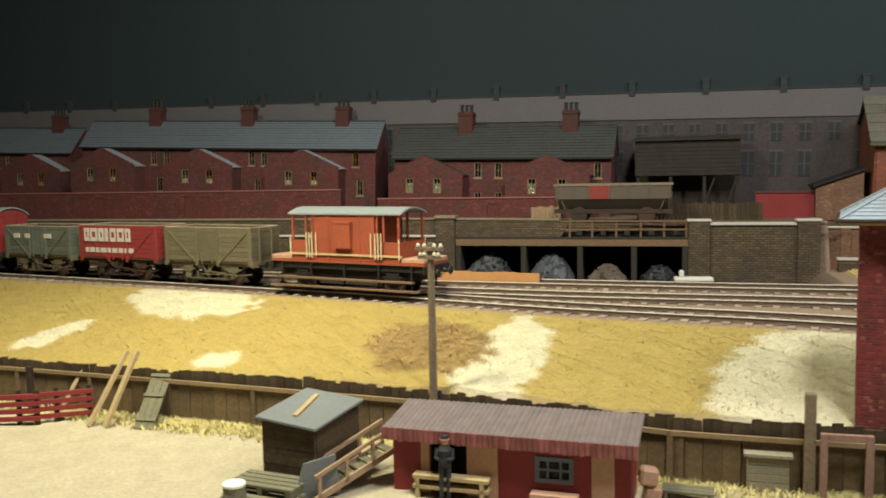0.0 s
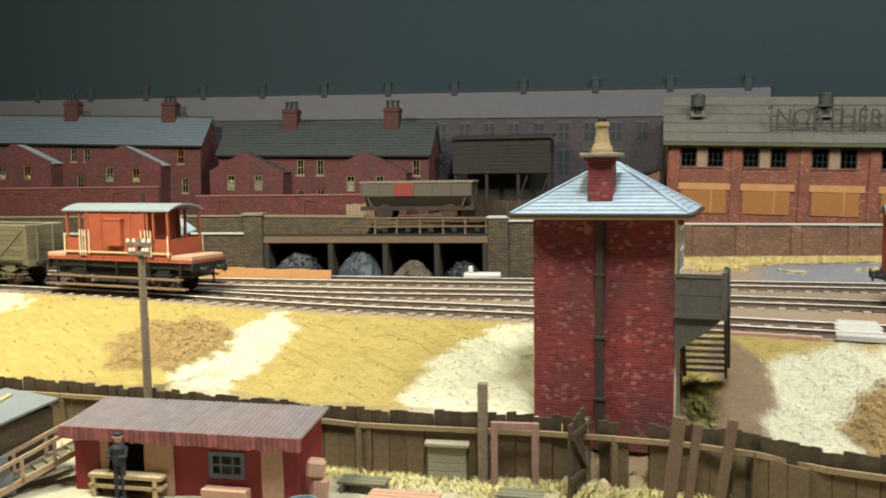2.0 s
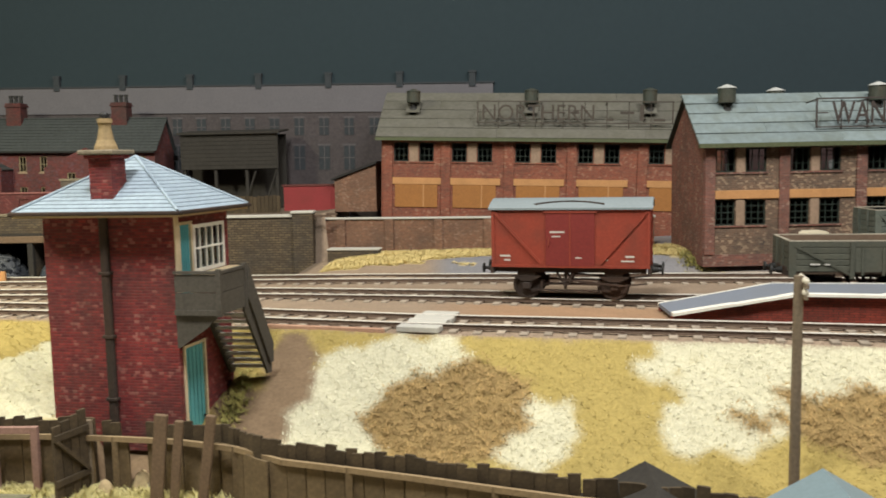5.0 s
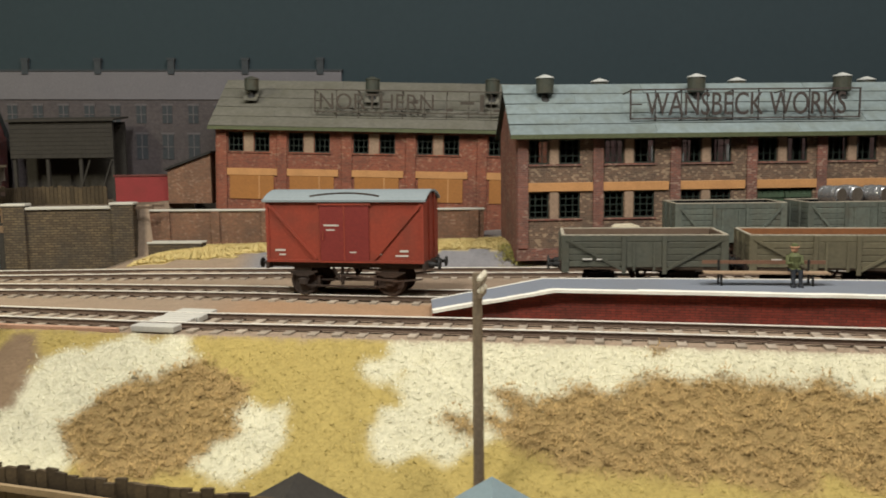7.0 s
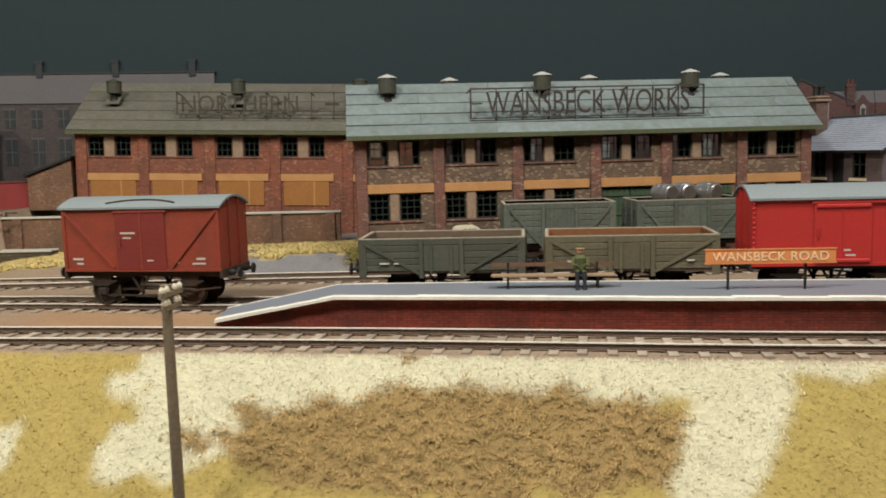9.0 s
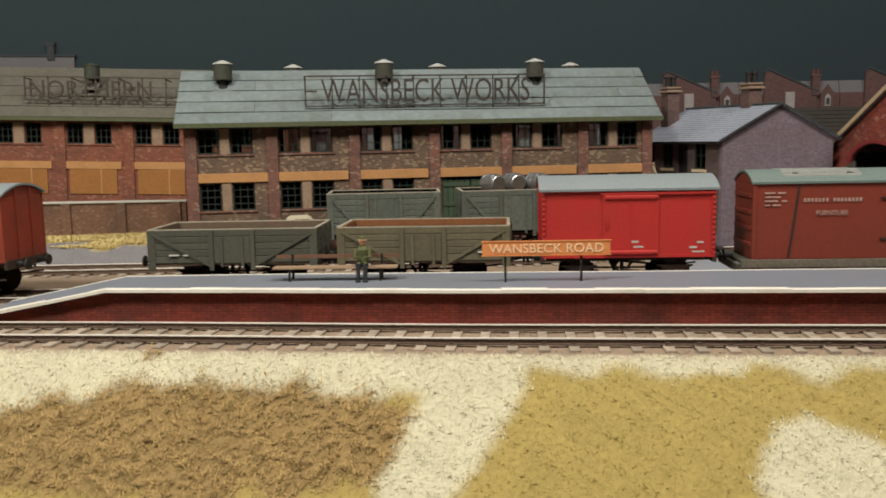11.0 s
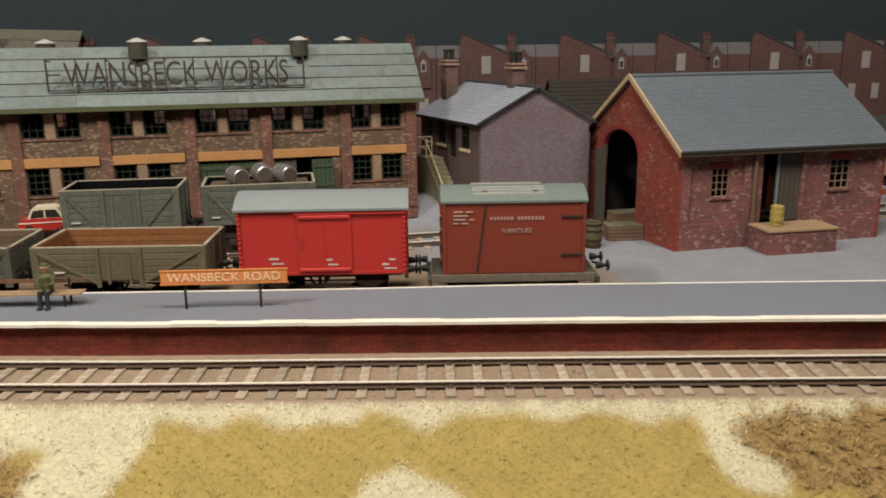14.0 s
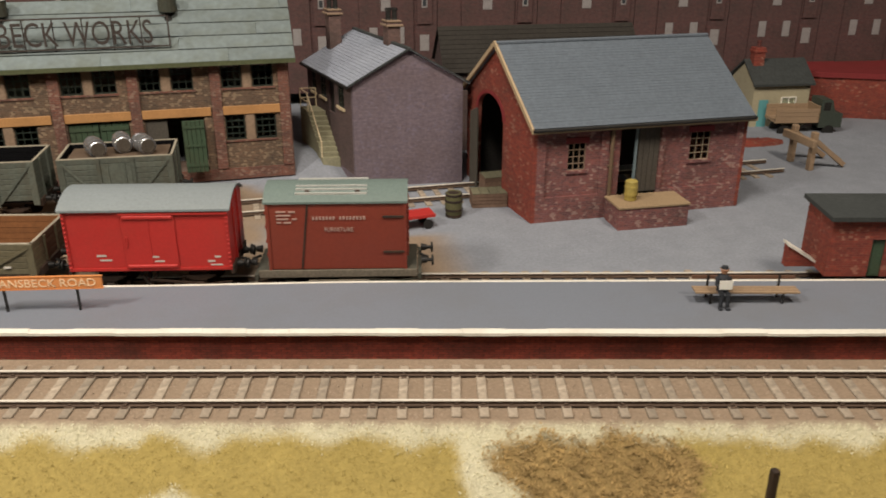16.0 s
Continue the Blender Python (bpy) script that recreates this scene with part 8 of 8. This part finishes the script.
def stake(x, y, top, w, d, rz=0, ry=0.0, label="weathered upright timber post by fence", mat="pole"):
    solo("timber_post", boxes((-w / 2, w / 2, -d / 2, d / 2, 0, (top + 0.042) * 1000), bevel=0.25), M[mat], label, "post", x, y, -0.042, rz, ry, group="yard posts")


stake(0.316, 0.643, -0.006, 3.4, 3.0)
stake(0.3778, 0.632, -0.0125, 4.2, 1.8, ry=6, label="broad brown plank leaning by the fence", mat="beam_brown")
stake(0.3836, 0.6318, -0.0145, 2.8, 1.8, ry=6.5, label="narrow brown plank leaning by the fence", mat="beam_brown")
stake(0.3933, 0.631, -0.0125, 3.2, 1.8, ry=8, label="brown plank leaning steeply by the fence", mat="beam_brown")


def gate_leaf():
    r = thing("gate_leaf", "dark boarded gate leaf standing open by the fence", "gate", 0.3505, 0.6435, -0.042, -110)
    for i in range(4):
        part("gate_board", boxes((i * 3.6, i * 3.6 + 3.4, -0.5, 0.5, 0.8, 28.5 - i * 0.9), bevel=0.15), M["wood_fence"], r, lift=False)
    for z in (6, 21):
        part("ledge", boxes((0, 14.2, 0.5, 1.5, z, z + 2)), M["wood_fence"], r, lift=False)
    part("brace", beam(bmesh.new(), (1, 1.0, 8), (13.4, 1.0, 21), 1.6, 1.0), M["wood_fence"], r, lift=False)
    part("gate_post", boxes((-2.6, -0.3, -1.2, 1.2, 0, 24), bevel=0.2), M["pole"], r, lift=False)


gate_leaf()
solo("gateway", boxes((0, 2.2, 0, 2, 0, 23), (14, 16.4, 0, 2, 0, 23), (2.2, 14, 0.2, 1.8, 20.6, 23), bevel=0.2), M["pink_dull"], "faded pink timber gate frame by post", "gate", 0.319, 0.640, -0.042)


# ---- yard in front ----
def felt_shed():
    r = thing("garden_shed", "dark boarded shed with grey felt roof", "shed", 0.126, 0.6145, -0.042, -12)
    W, D = 25.0, 31.0
    for i in range(8):
        z = -42 + i * 3.0
        part("front_board", boxes((1.2, W - 1.2, 1.0 - 0.12 * (i % 2), 2.2, z, z + 2.95)), M["wood_fence"], r)
        part("side_board", boxes((W - 2.2, W - 1.0 + 0.12 * (i % 2), 2.2, D - 1, z, z + 2.95)), M["wood_fence"], r)
    part("back_wall", boxes((1.5, W - 2.2, D - 2.2, D - 1, -42, -17)), M["wood_fence"], r)
    part("west_wall", boxes((1.5, 2.6, 2.2, D - 2.2, -42, -18)), M["wood_fence"], r)

    def tilt(bm):
        """The roof falls to the front and to one side."""
        for v in bm.verts:
            v.co.z += 0.085 * v.co.y - 0.07 * v.co.x
        return bm
    rf = part("roof", tilt(boxes((-0.6, W + 0.6, -0.6, D + 0.6, -17.0, -15.8), bevel=0.25)), M["felt"], r)
    part("lath", tilt(beam(bmesh.new(), (13, 5, -15.4), (8, 26, -15.4), 1.8, 0.8)), M["wood_pale"], rf, "pale lath lying on the felt")


felt_shed()


def red_hut():
    r = thing("red_hut", "red timber hut with corrugated red tin roof", "hut", 0.175, 0.6215, -0.042, -3)
    W, D = 83.0, 22.0
    holes = ((14, 27, -41, -20), (51, 64, -34.5, -25.5))
    part("front_wall", pierced(0, W, -42, -18, 0, 1.5, holes), M["hut_red"], r)
    part("east_wall", boxes((W - 1.5, W, 1.5, D, -42, -18)), M["hut_red"], r)
    part("west_wall", boxes((0, 1.5, 1.5, D, -42, -18)), M["hut_red"], r)
    part("back_wall", boxes((1.5, W - 1.5, D - 1.5, D, -42, -18)), M["hut_red"], r)
    # near-black sheet stands for the shade behind doorway and window
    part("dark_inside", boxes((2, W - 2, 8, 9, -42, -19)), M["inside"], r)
    window(r, 51, 64, -34.5, -25.5, -0.4, M["frame_blue"], 3, 2, None, 0.7, 1.5)
    for u, w in ((10.5, 3.2), (27.2, 11.0), (70, 7.5)):
        part("pale_board", boxes((u, u + w, -0.8, 0, -42, -19.5), bevel=0.15), M["pink_board"], r, "faded pinkish upright board")
    for z in (-35, -38.5):
        part("counter", boxes((9, 36, -6, -0.9, z, z + 1.2)), M["wood_pale"], r)
    for u in (10, 33):
        part("corner_post", boxes((u, u + 1.4, -6, -4.6, -42, -35)), M["wood_pale"], r)
    part("bench_box", boxes((50, 66, -5, -0.6, -42, -37), bevel=0.2), M["pink_board"], r)
    n = 46
    for i in range(n):
        u = -2.5 + (W + 5) * i / n
        w = (W + 5) / n
        pts = [(u, 0), (u + w * 0.3, 0.4), (u + w * 0.7, 0.4), (u + w, 0)]
        bm = bmesh.new()
        a = [bm.verts.new((x, -4.5, -18.4 + h)) for x, h in pts] + [bm.verts.new((x, -4.5, -19.0 + h)) for x, h in reversed(pts)]
        b = [bm.verts.new((x, D + 1.5, -15.6 + h)) for x, h in pts] + [bm.verts.new((x, D + 1.5, -16.2 + h)) for x, h in reversed(pts)]
        bm.faces.new(a)
        bm.faces.new(b[::-1])
        for j in range(8):
            bm.faces.new((a[j], a[(j + 1) % 8], b[(j + 1) % 8], b[j]))
        part("roof_sheet", bm, M["tin_lilac"], r)
        bm = prism(bmesh.new(), [(x, -4.6 - h) for x, h in pts] + [(x, -4.1 - h) for x, h in reversed(pts)], -22.6 + random.uniform(-0.3, 0.3), -18.1, "z")
        part("fascia_sheet", bm, M["tin_pink"], r, "faded pink corrugated edging")
    return r


red_hut()
figure("dark model figure standing in the hut doorway", 0.1955, 0.6150, -0.042, 4, "cloth_dark", False)


def clutter():
    # long planks propped on the fence
    for k, (a, b) in enumerate((((0.0155, 0.666, -0.042), (0.0275, 0.6805, -0.0095)), ((0.0245, 0.6655, -0.042), (0.0325, 0.6805, -0.0095)))):
        o = Vector(a)
        d = (Vector(b) - o) * 1000
        solo("leaning_plank", beam(bmesh.new(), (0, 0, 0.6), d, 3.2, 1.4), M["wood_pale"], "long pale plank leaning against the fence", "plank", *a, group="leaning planks")
    solo("leaning_plank", beam(bmesh.new(), (0, 0, 0.5), (7, 11, 22), 2.2, 1.0), M["wood_pale"], "short pale lath leaning against the fence", "plank", -0.012, 0.681, -0.042, group="leaning planks")
    r = thing("leaning_board", "grey-green ledged board leaning on the fence", "board", 0.0375, 0.667, -0.042, 2)
    t = Matrix.Translation((0, 0, -42)) @ Matrix.Rotation(radians(-41), 4, "X")
    for i in range(3):
        bm = boxes((i * 3.3, i * 3.3 + 3.15, 0, 0.9, 0, 28), bevel=0.15)
        bm.transform(t)
        part("plank", bm, M["wood_grey"], r)
    for z in (4, 16, 26):
        bm = boxes((0, 9.75, -0.8, 0, z, z + 1.6))
        bm.transform(t)
        part("ledge", bm, M["wood_grey"], r)
    # low red slatted fence panels
    for k, (x, y, rz) in enumerate(((-0.115, 0.640, 8), (-0.060, 0.6475, 18), (-0.020, 0.661, 30))):
        f = thing("slatted_fence", "low red slatted timber fence, sagging", "fence", x, y, -0.042, rz, group="red slatted fences")
        L = 54 if k < 2 else 34
        for i in range(4):
            part("slat", boxes((0, L, 0, 0.8, 2.0 + i * 3.4, 4.2 + i * 3.4), bevel=0.1), M["hut_red"], f, lift=False)
        for u in (1, L / 2, L - 3):
            part("post", boxes((u, u + 2, 0.8, 2.6, 0, 16)), M["iron_rust"], f, lift=False)
    stake(-0.030, 0.684, -0.020, 3.0, 2.4, mat="iron_rust", label="dark carved post standing in the yard")
    # stacked pallets, barrel, ramp
    for k in range(2):
        p = thing("pallet", "grey-brown slatted pallet in a stack", "pallet", 0.121, 0.6005 - 0.006 * (1 - k), -0.042 + 0.0034 * k, -9, group="stacked pallets")
        for i in range(4):
            part("slat", boxes((0, 26, i * 3.4, i * 3.4 + 2.8, 2.2, 3.2), bevel=0.1), M["wood_grey"], p, lift=False)
        for u in (0.5, 12, 23.5):
            part("bearer", boxes((u, u + 2, 0, 13, 0, 2.2)), M["wood_grey"], p, lift=False)
    fb = barrel(0.130, 0.5885, -0.042, 0, "upright barrel with pale lid", "wood_grey", "front barrels", False, 3.8, 10.5)
    part("lid", lathe(bmesh.new(), [(3.9, 10.2), (3.9, 11.0), (3.4, 11.3), (0.01, 11.3)], 16), M["white"], fb, "pale wooden lid", lift=False)
    s = thing("wooden_steps", "rickety wooden stair with handrails to the yard", "stairs", 0.1525, 0.6035, -0.042, 52)
    for y in (0, 9):
        part("stringer", beam(bmesh.new(), (0, y, -41), (34, y, -30), 1.0, 2.2), M["bench_wood"], s)
        part("handrail", beam(bmesh.new(), (0, y, -33), (34, y, -21.5), 0.9, 1.3), M["bench_wood"], s)
        for u in (1, 12, 23, 33):
            part("baluster", boxes((u, u + 1.2, y - 0.5, y + 0.5, -41.5 + u * 0.33, -32.6 + u * 0.33)), M["bench_wood"], s)
    for i in range(8):
        part("tread", boxes((2 + i * 4, 6 + i * 4, 0.5, 8.5, -40.4 + i * 1.32, -39.6 + i * 1.32)), M["wood_grey"], s)
    solo("leaning_sheet", prism(bmesh.new(), [(0, 0), (17, 1), (15, 15), (4, 13)], 0, 0.8, "y"), M["felt"], "grey sheet leaning beside the steps", "sheet", 0.1445, 0.6025, -0.042, 34)
    # chest, low tables, sacks by the fence
    c = thing("feed_chest", "grey-green boarded feed chest with sloping lid", "chest", 0.2955, 0.6445, -0.042, -2)
    for i in range(4):
        part("front_board", boxes((0.6, 14.4, 0, 0.8, -41.5 + i * 3.0, -38.7 + i * 3.0), bevel=0.1), M["chest_grey"], c)
    part("carcass", boxes((0.6, 14.4, 0.8, 7.5, -42, -29.6)), M["chest_grey"], c)
    part("lid", prism(bmesh.new(), [(-1, -29.5), (-1, -28.5), (8.5, -26.5), (8.5, -27.5)], -0.4, 15.4, "x"), M["chest_grey"], c)
    for x, y, w, d, h, mat, lab in ((0.276, 0.632, 17, 8, 4, "wood_grey", "low grey planked trestle in yard"), (0.292, 0.622, 24, 9, 3, "pink_board", "low pinkish planked platform in yard"), (0.330, 0.6265, 15, 8, 4, "wood_grey", "weathered grey box in yard grass")):
        b = thing("low_table", lab, "table", x, y, -0.042, -4, group="yard benches")
        for i in range(3):
            part("top_board", boxes((-w / 2, w / 2, -d / 2 + i * d / 3, -d / 2 + (i + 1) * d / 3 - 0.3, h - 0.8, h)), M[mat], b, lift=False)
        for u in (-w / 2 + 1, w / 2 - 2):
            part("leg", boxes((u, u + 1, -d / 2, d / 2, 0, h - 0.8)), M[mat], b, lift=False)
    solo("hen_perch", boxes((-3, 3, -2, 2, 0, 9), (-5, 1, -2.5, 2.5, 9, 15), bevel=0.9), M["pink_board"], "faded pink leaning box beside the hut", "box", 0.2635, 0.619, -0.042, 12, 8)
    solo("wash_tub", lathe(bmesh.new(), [(4.6, 0), (5.2, 5), (4.7, 5), (4.3, 1.4)], 18), M["slate_blue"], "blue-grey round wash tub", "tub", 0.2615, 0.6085, -0.042)
    for x, y, k in ((0.357, 0.641, 0.6), (0.368, 0.646, 0.8), (0.345, 0.643, 0.55)):
        sand_heap(x, y, 6 * k, 5 * k, 7 * k, "wood_pale", "pale sack-like heap by the fence", -0.042, "sack", "sack")
    # hut roofs at the foot of the bank
    for x, y, z, w, d, rise, mat, lab in ((0.526, 0.601, -0.018, 46, 40, 13, "tar", "brown-felted hut with pitched roof below bank"), (0.577, 0.605, -0.022, 40, 36, 12, "slate_blue", "blue-grey roofed hut below the bank")):
        h = thing("allotment_hut", lab, "hut", x, y - d / 1000, -0.075, -4, group="allotment huts")
        zz = z * 1000
        part("shell", prism(bmesh.new(), [(-w / 2 + 3, -75), (-w / 2 + 3, zz - rise + 0.5), (0, zz - 1.4), (w / 2 - 3, zz - rise + 0.5), (w / 2 - 3, -75)], 2, d - 2, "y"), M["wood_fence"], h)
        part("roof", prism(bmesh.new(), [(-w / 2, zz - rise - 1), (0, zz - 1.2), (w / 2, zz - rise - 1), (w / 2, zz - rise + 0.2), (0, zz), (-w / 2, zz - rise + 0.2)], 0, d, "y"), M[mat], h)


clutter()


# ---- telegraph poles ----
def telegraph_pole(x, y, base, top, rz):
    r = thing("telegraph_pole", "grey timber telegraph pole with white insulators", "telegraph pole", x, y, base, rz, group="telegraph poles")
    b, t = base * 1000, top * 1000
    part("mast", rod(bmesh.new(), (0, 0, b - 1), (0, 0, t), 1.75, 1.35, 10), M["pole"], r)
    for k, z in enumerate((t - 3, t - 6.5)):
        a = part("crossarm", boxes((-6.2 + k, 6.2 - k, -1.9, -0.9, z, z + 1.3), bevel=0.1), M["pole"], r)
        for u in (-5 + k, -2.2, 2.2, 5 - k):
            part("insulator", lathe(bmesh.new(), [(0.4, 0), (0.85, 0.3), (0.8, 1.0), (0.45, 1.5), (0.3, 1.8)], 8, (u, -1.4, z + 1.3)), M["porcelain"], a)


telegraph_pole(0.177, 0.670, -0.030, 0.042, -10)
telegraph_pole(0.577, 0.619, -0.062, 0.031, 78)
stake(1.012, 0.560, 0.000, 2.4, 2.4, label="short dark post at foot of bank", mat="iron_rust")
